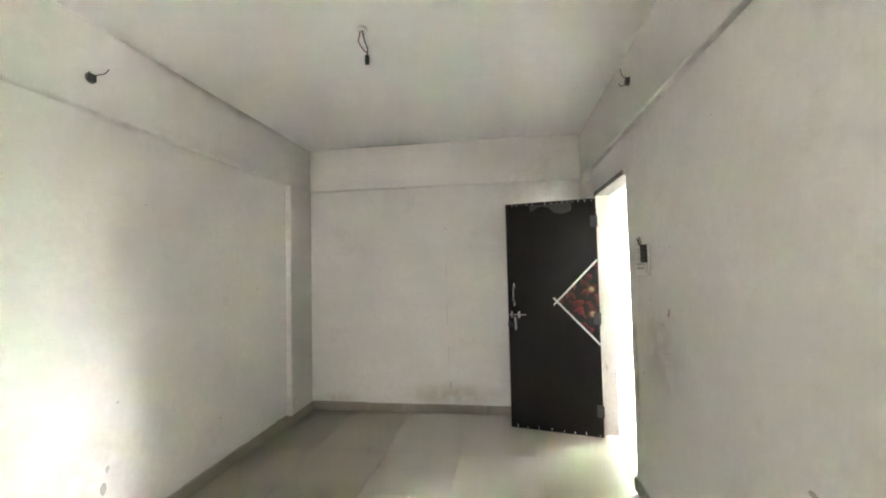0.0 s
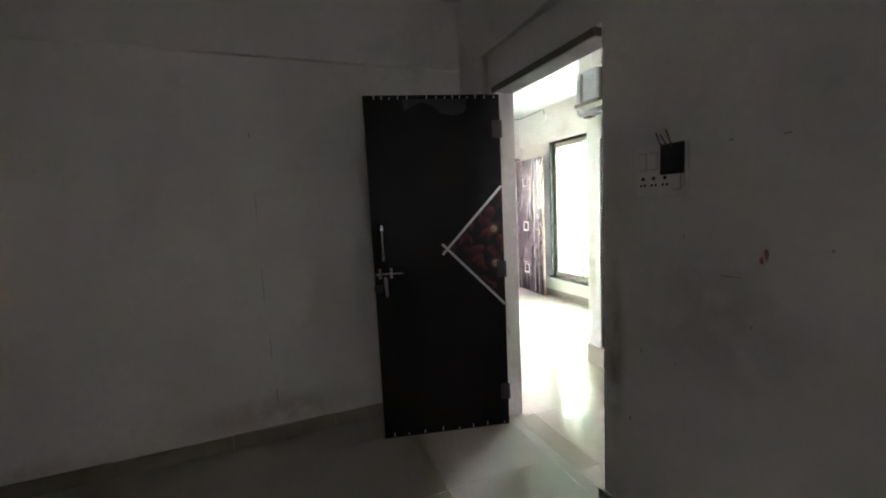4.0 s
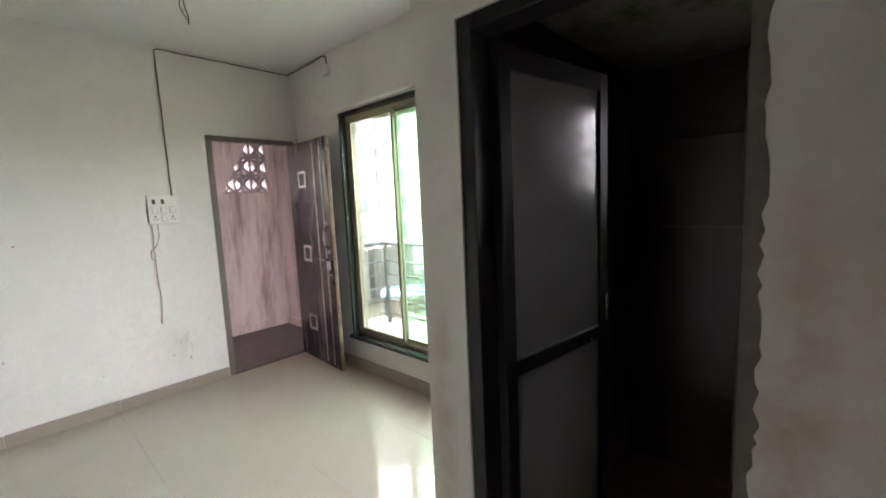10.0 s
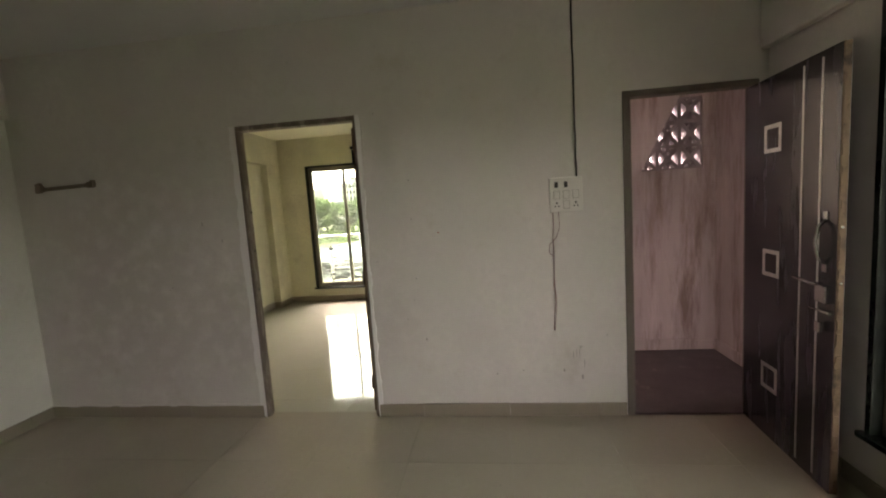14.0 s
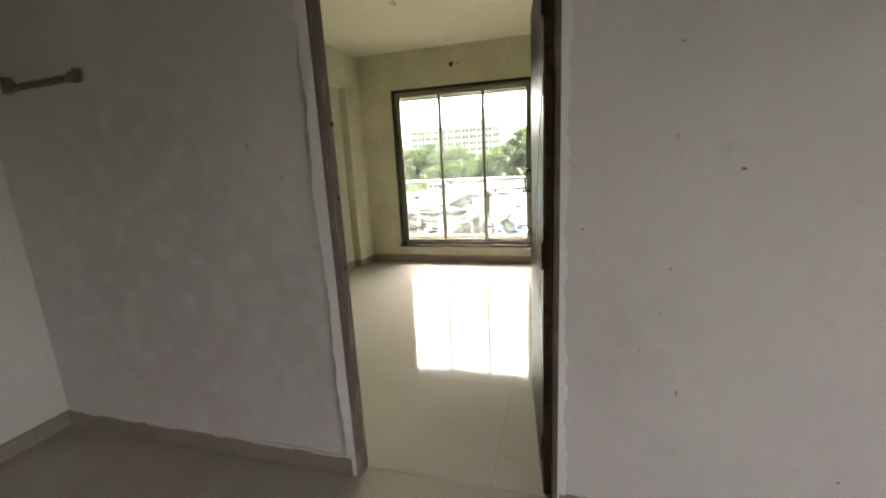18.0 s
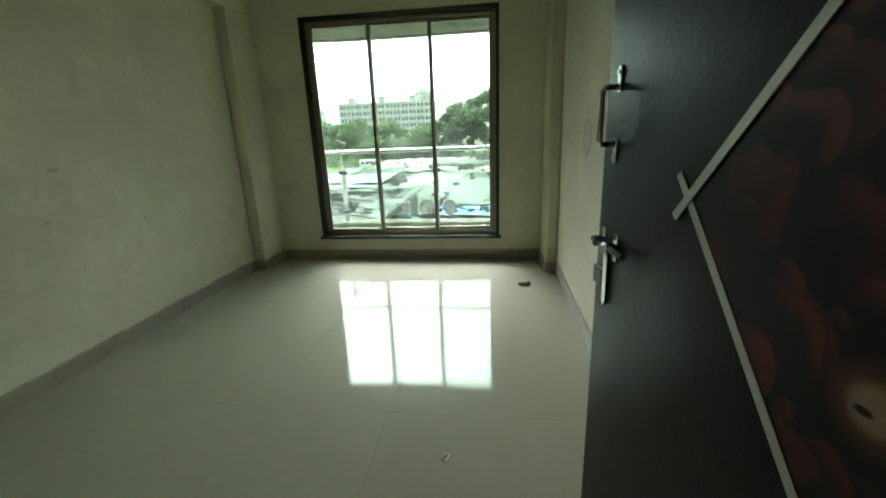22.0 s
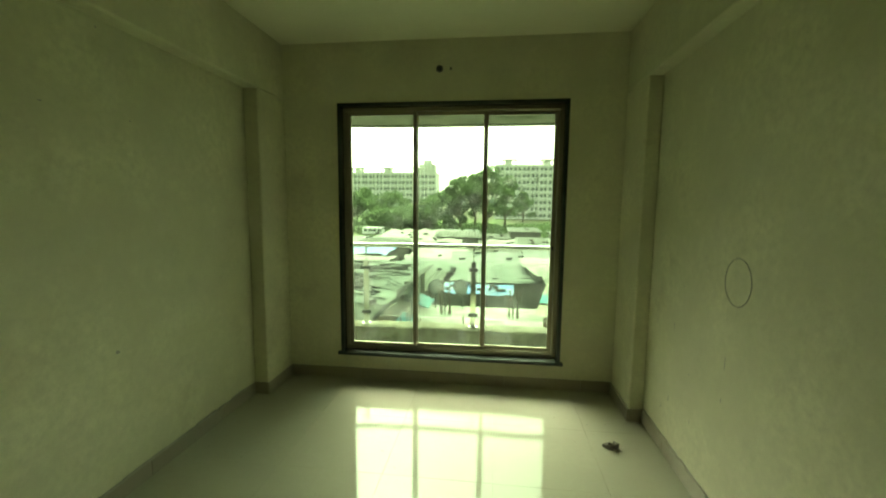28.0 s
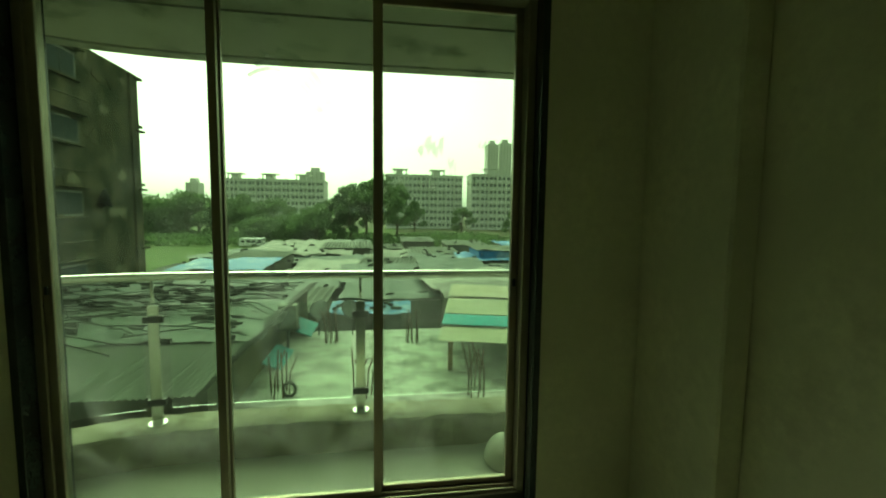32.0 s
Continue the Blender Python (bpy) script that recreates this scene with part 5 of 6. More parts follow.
bmesh.ops.solidify(bm, geom=list(bm.faces), thickness=0.003)
part("ribbed_sheet", bm, (SHEET_GREY, SHEET_GROOVE), cv)
part("batten", boxed(-0.05, 0.02, L - 0.10, L - 0.02, 0.0, 0.05, 0.004), EDGE_WOOD, cv, "brown wooden support block")

pp = thing("drain_pipe", 3.035, 4.452, 0.0, "rusty red pipe standing in the wall corner", "pipe")
part("pipe", tubed([(0, 0, 0.10), (0.006, -0.006, 0.6), (0.03, -0.012, 1.22)], 0.0105, 12), RED_PIPE, pp)
part("cap", tubed([(0.03, -0.012, 1.215), (0.031, -0.012, 1.255)], 0.013, 12), EDGE_WOOD, pp, "brown rusted pipe cap")
part("socket", tubed([(0, 0, 0.0), (0, 0, 0.12), (0, 0, 0.16)], [0.016, 0.016, 0.013], 12), PVC_GREY, pp, "grey plastic pipe socket")
for z in (0.28, 0.20):
    part("clamp", boxed(-0.015, 0.015, -0.017, 0.013, z, z + 0.012, 0.002), BLACK, pp)

# ---- stair landing beyond the entrance ----
structure("floor_landing", boxed(2.25, 4.84, B_S, 9.75, -0.2, -0.02), STAIR_STONE, "dark worn stone landing floor", "floor")
structure("door_sill", boxed(3.71, 4.41, L_N + 0.004, B_S + 0.01, -0.1, 0.012), STAIR_STONE, "dark stone door sill", "trim")
# second opening, out of view, is added to let daylight onto the landing
structure("wall_landing_north", pierced(bmesh.new(), "y", 9.72, 9.87, 2.25, 4.99, -0.2, TOP, [(3.975, 4.735, 1.655, 2.282), (2.45, 3.40, 1.2, 2.4)]), PINK, "stained pink stairwell wall with a jali", "wall")
structure("wall_landing_east", pierced(bmesh.new(), "x", 4.84, 4.99, B_S, 9.72, -0.2, TOP), PINK, "stained pink stairwell side wall", "wall")
structure("wall_landing_west", pierced(bmesh.new(), "x", 2.24, 2.36, B_S, 9.72, -0.2, TOP, []), PINK, "pink stairwell side wall", "wall")
structure("ceiling_landing", boxed(2.24, 4.99, B_S, 9.87, 2.6, 2.75), PINK, "pink stairwell ceiling", "ceiling")
bm = prism(bmesh.new(), [(3.70, 0.90), (4.00, 1.52), (4.36, 2.20), (4.57, 2.6), (3.45, 2.6), (3.45, 0.6)], 9.30, 9.715)
structure("stair_soffit", bm, PINK, "sloping pink underside of the upper stair flight", "stairs")
structure("baseboard_landing", box(boxed(2.4, 4.825, 9.705, 9.72, -0.02, 0.08), 4.825, 4.84, B_S, 9.72, -0.02, 0.08), PINK, "low stained plinth", "baseboard")
jl = tagged(new("jali_screen"), "pierced cement jali screen with petal openings", "screen")
jl.matrix_basis = pose(3.975, 9.735, 1.655) @ Matrix.Diagonal((1, 2.0, 1.1, 1))
unit = 0.19
bmj = bmesh.new()
t = 0.014
box(bmj, 0, unit, 0, 0.06, 0, t), box(bmj, 0, unit, 0, 0.06, unit - t, unit), box(bmj, 0, t, 0, 0.06, t, unit - t), box(bmj, unit - t, unit, 0, 0.06, t, unit - t)
line_strip(bmj, (t, t), (unit - t, unit - t), 0.03, 0.002, 0.058)
line_strip(bmj, (t, unit - t), (unit - t, t), 0.03, 0.004, 0.056)
for s in (-1, 1):
    pts = [(unit / 2 + s * (0.028 * math.sin(math.pi * k / 8)), t + (unit - 2 * t) * k / 8) for k in range(9)]
    for a, b in zip(pts, pts[1:]):
        line_strip(bmj, a, b, 0.018, 0.006, 0.054)
jm = part("jali_block", bmj, JALI, jl)
for i, j in itertools.product(range(4), range(3)):
    if i or j:
        ob = new("jali_block", jm.data)
        ob.parent, ob.location = jl, (i * unit, 0, j * unit)

# ---- balcony of the living room ----
structure("balcony_floor_living", boxed(L_E + 0.15, 5.50, 5.3, 8.55, -0.12, 0.09), BALCONY, "pale weathered balcony floor", "balcony floor")
structure("balcony_slab_above_living", prism(bmesh.new(), [(L_E + 0.15, 5.0), (5.5, 5.0), (5.55, 6.2), (5.50, 7.4), (5.30, 8.2), (5.0, 8.5), (L_E + 0.15, 8.56)], 2.36, 2.50, "z"), CONCRETE, "grey soffit of the balcony above", "balcony slab")
structure("facade_wall_living", pierced(bmesh.new(), "x", L_E + 0.151, L_E + 0.18, 4.66, 8.59, -5.2, 9, [(5.93, 7.765, 0.09, 2.235)]), CONCRETE, "weathered outer face of the building", "facade")
rl = thing("balcony_railing", 5.37, 8.31, 0.09, "dark painted iron balcony railing with horizontal bars", "railing")
for y in (0, -0.93, -1.86, -2.79):
    part("post", boxed(-0.022, 0.022, y - 0.022, y + 0.022, 0, 0.90, 0.003), IRON, rl)
for z, r in ((0.925, 0.024), (0.72, 0.011), (0.57, 0.011), (0.42, 0.011), (0.27, 0.011), (0.12, 0.011)):
    part("top_rail" if z > 0.9 else "bar", tubed([(0, -3.0, z), (0, 0, z)], r, 10), IRON, rl)
    part("top_rail" if z > 0.9 else "bar", tubed([(0, 0, z), (-0.68, 0.06, z)], r, 10), IRON, rl)
cl = thing("rag", 5.02, 6.95, 0.09, "flattened grey rag on the balcony floor", "rag")
bm = bmesh.new()
for k, (dx, dy) in enumerate(((0, 0), (0.08, 0.12), (-0.05, 0.2))):
    prism(bm, [(dx - 0.12, dy - 0.08), (dx + 0.1, dy - 0.11), (dx + 0.13, dy + 0.07), (dx - 0.04, dy + 0.12), (dx - 0.14, dy + 0.03)], 0.0, 0.012 + 0.006 * k, "z")
part("cloth", bm, SHEET_GREY, cl)

PARAPET = material("mossy_dirty_parapet", (0.24, 0.23, 0.175), 0.95, vary=0.5, scale=3.0, stain=(0.08, 0.08, 0.045), stain_scale=4.5, stain_at=0.48, bump=1.0, bump_scale=30, spec=0.15)
# ---- curved balcony of the second bedroom ----
CURVE = [(-1.28, 12.52), (-1.20, 12.78), (-1.03, 13.02), (-0.80, 13.19), (-0.52, 13.30), (-0.2, 13.355), (0.2, 13.375), (0.7, 13.375), (1.2, 13.37), (1.7, 13.365), (2.2, 13.36), (2.6, 13.36)]


def along(curve, profile, wob=0.0, seed=2):
    """A profile of (offset to the right of the way, height) swept along a curve in plan."""
    bm, rr, rows = bmesh.new(), random.Random(seed), []
    for i, p in enumerate(curve):
        a, b = Vector(curve[max(0, i - 1)]), Vector(curve[min(len(curve) - 1, i + 1)])
        d = (b - a).normalized()
        n = Vector((d.y, -d.x))
        rows.append([bm.verts.new((p[0] + n.x * o + rr.uniform(-wob, wob), p[1] + n.y * o + rr.uniform(-wob, wob), z + rr.uniform(-wob, wob))) for o, z in profile])
    m = len(profile)
    for a, b in zip(rows, rows[1:]):
        for k in range(m):
            bm.faces.new((a[k], a[(k + 1) % m], b[(k + 1) % m], b[k]))
    bm.faces.new(rows[0][::-1]), bm.faces.new(rows[-1])
    return bm


def dense(curve, step=0.06):
    out = []
    for i in range(len(curve) - 1):
        p0, p1, p2, p3 = (Vector(curve[min(max(j, 0), len(curve) - 1)]) for j in (i - 1, i, i + 1, i + 2))
        k = max(1, int((p2 - p1).length / step))
        for s in (j / k for j in range(k)):
            out.append(tuple(0.5 * ((2 * p1) + (p2 - p0) * s + (2 * p0 - 5 * p1 + 4 * p2 - p3) * s * s + (3 * p1 - p0 - 3 * p2 + p3) * s ** 3)))
    return [*out, curve[-1]]


DENSE = dense(CURVE)
structure("balcony_parapet", along(DENSE, [(0.125, -0.03), (0.125, 0.15), (0.115, 0.163), (-0.10, 0.166), (-0.115, 0.15), (-0.115, -0.35), (0.0, -0.35), (0.0, -0.03)], 0.005), PARAPET, "rough mossy concrete balcony parapet", "parapet")
structure("balcony_floor_second_bedroom", prism(bmesh.new(), [(-1.30, 12.52), *[(x, y) for x, y in CURVE[1:]], (2.6, 12.52)], -0.16, -0.03, "z"), BALCONY, "pale balcony floor with dirt lines", "balcony floor")
structure("balcony_slab_above", along([(x, y + 0.03) for x, y in DENSE], [(0.0, 2.29), (0.5, 2.31), (0.5, 2.45), (-0.10, 2.45), (-0.10, 2.28), (0.0, 2.28)]), CONCRETE, "curved soffit of the balcony above", "balcony slab")
structure("balcony_ceiling", boxed(-1.5, 2.6, 12.52, 13.0, 2.32, 2.44), CONCRETE, "flat soffit of the balcony above", "balcony slab")
structure("facade_wall_bedroom", pierced(bmesh.new(), "y", 12.521, 12.55, -6, 2.3, -5.2, 9, [(-0.18, 1.625, -0.03, 2.262)]), CONCRETE, "weathered outer face of the building", "facade")

hr = thing("balcony_handrail", 0.0, 0.0, 0.165, "stainless steel balcony railing with glass panels", "railing")
part("handrail", tubed([(x, y, 0.865) for x, y in DENSE], 0.025, 12), STEEL, hr, smooth=True)


def rail_post(x, y, rz):
    p = part("post", boxed(-0.028, 0.028, -0.006, 0.006, 0.004, 0.70, 0.002), STEEL, hr, "flat steel post")
    p.matrix_basis = pose(x, y, 0, 0, 0, rz)
    part("flange", tubed([(0, 0, 0), (0, 0, 0.008)], 0.05, 16), STEEL, p)
    part("stem", tubed([(0, 0, 0.70), (0, 0, 0.85)], 0.009, 8), STEEL, p)
    for z in (0.13, 0.62):
        part("clamp", boxed(-0.05, 0.05, -0.016, 0.012, z - 0.02, z + 0.02, 0.004), BLACK, p, "dark glass clamp")
    return p


for x, y, rz in ((-0.28, 13.345, 8), (0.88, 13.375, 0), (2.05, 13.36, 0), (-1.0, 13.06, 40)):
    rail_post(x, y, rz)
for a, b in ((-0.95, -0.33), (-0.22, 0.83), (0.94, 2.0)):
    pts = [p for p in DENSE if a <= p[0] <= b]
    part("glass_panel", along(pts, [(-0.004, 0.09), (0.004, 0.09), (0.004, 0.70), (-0.004, 0.70)]), GLASS_RAIL, hr, "clear glass railing panel")
lump = thing("cement_sack", 1.72, 13.03, -0.03, "hardened pale cement lump on the balcony", "cement lump")
bm = bmesh.new()
bmesh.ops.create_icosphere(bm, subdivisions=3, radius=0.12)
for v in bm.verts:
    v.co.z = max(-0.0, v.co.z * 1.1 + 0.05)
    v.co += v.normal * 0.02 * noise.noise(v.co * 9)
part("lump", bm, BALCONY, lump, smooth=True)

# ---- the quarter below and the distance ----
GZ = -5.2
GROUND = material("muddy_ground", (0.095, 0.088, 0.06), 0.95, vary=0.4, scale=0.15, stain=(0.07, 0.10, 0.035), stain_scale=0.05, stain_at=0.48, spec=0.12)
FIELD = material("wet_green_field", (0.09, 0.125, 0.045), 0.95, vary=0.35, scale=0.2, stain=(0.17, 0.15, 0.08), stain_scale=0.12, stain_at=0.6, spec=0.12)
ASBESTOS = material("grey_corrugated_sheet", (0.105, 0.113, 0.094), 0.9, vary=0.3, scale=1.5, random_tone=0.25, stain=(0.07, 0.075, 0.06), stain_scale=0.9, stain_at=0.55, spec=0.12)
TARP_GREY = material("grey_green_tarpaulin", (0.058, 0.076, 0.062), 0.55, vary=0.5, scale=3.0, stain=(0.10, 0.112, 0.093), stain_scale=2.4, stain_at=0.52, bump=0.5, bump_scale=6, spec=0.12)
TARP_BLUE = material("blue_tarpaulin", (0.045, 0.16, 0.36), 0.5, vary=0.35, scale=1.2, stain=(0.33, 0.40, 0.45), stain_scale=0.9, stain_at=0.5, bump=0.5, bump_scale=5, spec=0.12)
TARP_WHITE = material("dirty_white_sheet", (0.24, 0.24, 0.212), 0.7, vary=0.45, scale=2, random_tone=0.2, stain=(0.12, 0.12, 0.095), stain_scale=1.6, stain_at=0.52, spec=0.12)
TIN_CREAM = material("cream_tin_sheet", (0.34, 0.325, 0.24), 0.5, vary=0.2, scale=1.5, stain=(0.34, 0.28, 0.18), stain_scale=2, stain_at=0.62, spec=0.12)
TIN_TEAL = material("teal_tin_sheet", (0.05, 0.27, 0.30), 0.5, vary=0.2, scale=2, spec=0.12)
TIN_YELLOW = material("yellow_tarpaulin", (0.55, 0.42, 0.10), 0.6, vary=0.25, scale=2, spec=0.12)
SHACK = material("patched_shack_wall", (0.17, 0.165, 0.14), 0.9, vary=0.4, scale=0.9, random_tone=0.35, spec=0.12)
RUBBLE = material("dark_rubble_weights", (0.055, 0.055, 0.05), 0.95, vary=0.4, scale=8, spec=0.12)
REBAR = material("rusty_rebar", (0.09, 0.05, 0.035), 0.8, vary=0.3, scale=30, spec=0.12)
MOSS = material("mossy_old_plaster", (0.12, 0.108, 0.07), 0.95, vary=0.6, scale=1.4, stretch=(1, 1, 0.6), stain=(0.025, 0.03, 0.016), stain_scale=1.1, stain_at=0.42, bump=0.8, bump_scale=5, spec=0.12)
MOSS_PALE = material("patchy_lime_plaster", (0.18, 0.168, 0.118), 0.95, vary=0.4, scale=1.5, stain=(0.07, 0.08, 0.045), stain_scale=1.4, stain_at=0.5, spec=0.12)
FAR_PANE = material("far_window_glass", (0.17, 0.18, 0.175), 0.3, spec=0.12)
BLOCK_PAINT = material("far_block_paint", (0.60, 0.60, 0.56), 0.9, vary=0.12, scale=0.12, stain=(0.34, 0.34, 0.31), stain_scale=0.3, stain_at=0.6, spec=0.12)
BLOCK_WHITE = material("white_block_paint", (0.66, 0.66, 0.65), 0.85, vary=0.1, scale=0.3, stain=(0.40, 0.40, 0.385), stain_scale=0.4, stain_at=0.64, spec=0.12)
BLOCK_CREAM = material("cream_block_paint", (0.40, 0.40, 0.345), 0.85, vary=0.1, scale=0.3, spec=0.12)
PANE_DARK = material("dark_far_window", (0.04, 0.05, 0.05), 0.8, spec=0.1)
LOUVRE = material("grey_louvre", (0.27, 0.275, 0.28), 0.6, spec=0.12)
LEAF = material("tree_foliage", (0.11, 0.155, 0.085), 0.8, vary=0.35, scale=0.35, stain=(0.14, 0.19, 0.10), stain_scale=0.25, stain_at=0.48, spec=0.12)
n_, l_ = LEAF.node_tree.nodes, LEAF.node_tree.links
through_leaf, leaf_mix = n_.new("ShaderNodeBsdfTranslucent"), n_.new("ShaderNodeMixShader")
through_leaf.inputs[0].default_value = (0.16, 0.22, 0.10, 1)
leaf_mix.inputs[0].default_value = 0.45
l_.new(n_["Principled BSDF"].outputs[0], leaf_mix.inputs[1]), l_.new(through_leaf.outputs[0], leaf_mix.inputs[2])
l_.new(leaf_mix.outputs[0], n_["Material Output"].inputs["Surface"])
BARK = material("tree_bark", (0.10, 0.08, 0.06), 0.95, spec=0.12)
HILL = material("far_hill", (0.22, 0.25, 0.26), 1.0, spec=0.12)

bm = bmesh.new()
bmesh.ops.create_circle(bm, cap_ends=True, radius=2600, segments=96)
bmesh.ops.translate(bm, vec=(0, 0, GZ), verts=bm.verts)
structure("ground", bm, GROUND, "muddy trodden ground", "ground")
structure("field", prism(bmesh.new(), [(-160, 52), (-14, 58), (-8, 110), (10, 190), (-160, 200)], GZ, GZ + 0.02, "z"), FIELD, "wet green open field", "field")
structure("road", prism(bmesh.new(), [(8.2, 40), (10.2, 40), (20, 150), (17, 150)], GZ, GZ + 0.03, "z"), GROUND, "narrow muddy lane", "road")


def corrugated(w, d, amp=0.03, pitch=0.16, drop=0.0, sag=0.0, seed=0):
    """A ribbed sheet: ribs run along y; slopes by drop over its depth."""
    bm, rr = bmesh.new(), random.Random(seed)
    n = int(w / pitch * 4)
    rows = []
    for j in range(4):
        y = d * j / 3
        rows.append([bm.verts.new((w * i / n, y, amp * math.sin(i * math.pi / 2) + drop * j / 3 + sag * math.sin(math.pi * i / n) + rr.uniform(-0.006, 0.006))) for i in range(n + 1)])
    for a, b in zip(rows, rows[1:]):
        for i in range(n):
            bm.faces.new((a[i], a[i + 1], b[i + 1], b[i]))
    return bm


def draped(w, d, rough, drop, seed, nx=26, ny=18):
    """A wrinkled tarpaulin over a roof."""
    bm = bmesh.new()
    rows = []
    for j in range(ny + 1):
        rows.append([bm.verts.new((w * i / nx, d * j / ny, drop * j / ny + rough * noise.fractal(Vector((w * i / nx * 0.9 + seed, d * j / ny * 0.9, 0)), 1.0, 2.0, 4))) for i in range(nx + 1)])
    for a, b in zip(rows, rows[1:]):
        for i in range(nx):
            bm.faces.new((a[i], a[i + 1], b[i + 1], b[i])).smooth = True
    return bm


# big shed below the window: ribbed eave strip, tarpaulin roof weighed down, side wall with awnings
shed = thing("large_shed", -12.5, 16.9, GZ, "long shed with a tarpaulin roof held down by stones", "shed")
part("wall", boxed(0, 10.9, 0.3, 8.3, 0, 3.95), MOSS, shed)
eave = part("corrugated_eave", corrugated(10.9, 2.3, 0.016, 0.09, 0.10, seed=1), ASBESTOS, shed, "grey corrugated roof strip")
eave.matrix_basis = pose(0, -0.1, 4.02, 0, 0, 0)
tp_ = part("tarpaulin", draped(11.3, 6.6, 0.13, 0.15, 3, 90, 60), TARP_GREY, shed, "wrinkled grey-green tarpaulin")
tp_.matrix_basis = pose(-0.1, 2.05, 4.16)
for k, (y, z) in enumerate(((3.0, 3.1), (5.4, 3.2))):
    aw = part("awning", boxed(0, 0.7, 0, 1.3, 0, 0.03, 0.005), TIN_TEAL, shed, "teal tin window awning")
    aw.matrix_basis = pose(10.86, y, z + 0.25, 0, 22, 0)
acu = thing("ac_outdoor_unit", -1.34, 21.3, -1.45, "white outdoor air conditioner on a bracket", "air conditioner")
part("case", boxed(-0.22, 0.22, -0.16, 0.16, 0, 0.58, 0.02), TARP_WHITE, acu)
part("grille", tubed([(0.02, -0.175, 0.3), (0.02, -0.155, 0.3)], 0.2, 20), LOUVRE, acu)
part("bracket", boxed(-0.35, 0.24, -0.14, 0.14, -0.06, 0.0), IRON, acu)
part("bracket_leg", boxed(-0.05, 0.0, -0.05, 0.05, -0.55, -0.06), IRON, acu)


def weights(name, areas, n, seed, size=0.09):
    bm, rr = bmesh.new(), random.Random(seed)
    for _ in range(n):
        x0, x1, y0, y1, z0, z1 = rr.choice(areas)
        u, v = rr.random(), rr.random()
        x, y, z = x0 + (x1 - x0) * u, y0 + (y1 - y0) * v, z0 + (z1 - z0) * v
        a, b, c = (size * rr.uniform(0.8, 2.0), size * rr.uniform(0.35, 0.7), size * rr.uniform(0.4, 0.8))
        ang = rr.uniform(-0.5, 0.9)
        pts = [(x + a * math.cos(ang) * s - b * math.sin(ang) * q, y + a * math.sin(ang) * s + b * math.cos(ang) * q) for s, q in ((-1, -1), (1, -0.8), (1, 1), (-0.9, 1))]
        prism(bm, pts, z - 0.06, z + c, "z")
    return tagged(link(name, bm, RUBBLE), "dark stones and bricks holding roof sheets down", "roof weights", kind="stuff")


weights("roof_stones", [(-12, -1.7, 19.0, 25.3, -1.02, -0.88)], 240, 4, 0.075)
weights("roof_stones", [(-0.7, 1.6, 25.3, 26.0, -1.94, -1.85)], 20, 9, 0.07)
bm, rr = bmesh.new(), random.Random(12)
for k in range(130):
    x, y = rr.uniform(-12, -3), rr.uniform(19, 24.8)
    a, ln = rr.uniform(-0.7, 0.5), rr.uniform(0.8, 3.0)
    z = -1.0 + 0.13 * (y - 19) / 6.3
    tube(bm, [(x, y, z + 0.02), (x + ln * 0.5 * math.cos(a), y + ln * 0.5 * math.sin(a), z + 0.09), (min(-1.6, x + ln * math.cos(a)), y + ln * math.sin(a), z + 0.03)], 0.014, 5)
tagged(link("roof_ropes", bm, RUBBLE), "dark ropes lying across the tarpaulin", "ropes", kind="stuff")
bm = bmesh.new()
for k in range(9):
    tube(bm, [(-1.75 + 0.05 * k, 17.2 + 0.2 * k, -1.25 + 0.03 * k), (-1.6 + 0.04 * k, 20.5, -1.0 + 0.02 * k), (-1.3 + 0.02 * k, 24.4, -0.85)], 0.018, 5)
tagged(link("cable_bundle", bm, RUBBLE), "bundle of black cables along the shed eave", "cables", kind="stuff")

low = thing("low_roof", 0, 0, GZ, "low pale cement roof in front of the shed", "roof")
part("roof_slab", boxed(-12.0, -1.9, 13.9, 16.6, 3.35, 3.5, 0.02), PARAPET, low)
part("wall", boxed(-11.9, -2.0, 14.1, 16.5, 0, 3.35), SHACK, low)
part("gutter", boxed(-12.0, -1.7, 16.62, 16.75, 3.2, 3.4, 0.02), RUBBLE, low)

# flat concrete roof with starter bars
slab = thing("flat_roof_house", 0, 0, GZ, "unfinished house with a flat concrete roof", "house")
part("wall", boxed(-1.5, 6.3, 14.2, 22.6, 0, 3.05), SHACK, slab)
part("roof_slab", boxed(-1.65, 6.6, 13.9, 22.8, 3.05, 3.2, 0.02), material("pale_wet_concrete", (0.34, 0.345, 0.30), 0.6, vary=0.5, scale=2.0, stain=(0.09, 0.094, 0.072), stain_scale=1.6, stain_at=0.46, spec=0.2), slab, "pale wet concrete roof slab")
part("kerb", boxed(-1.65, 6.6, 13.9, 14.4, 3.2, 3.45, 0.02), CONCRETE, slab)


def rebar_cluster(x, y, n, h, seed):
    rr = random.Random(seed)
    r = thing("starter_bars", x, y, -2.0, "cluster of rusty bent starter bars", "rebar", group="starter bars")
    for k in range(n):
        a = 2 * math.pi * k / n
        bx, by = 0.16 * math.cos(a), 0.16 * math.sin(a)
        lean = rr.uniform(-0.18, 0.18)
        part("bar", tubed([(bx, by, 0), (bx + lean * 0.2, by, h * 0.5), (bx + lean + rr.uniform(-0.05, 0.05), by + rr.uniform(-0.1, 0.1), h * rr.uniform(0.8, 1.05))], 0.015, 5), REBAR, r)
    return r


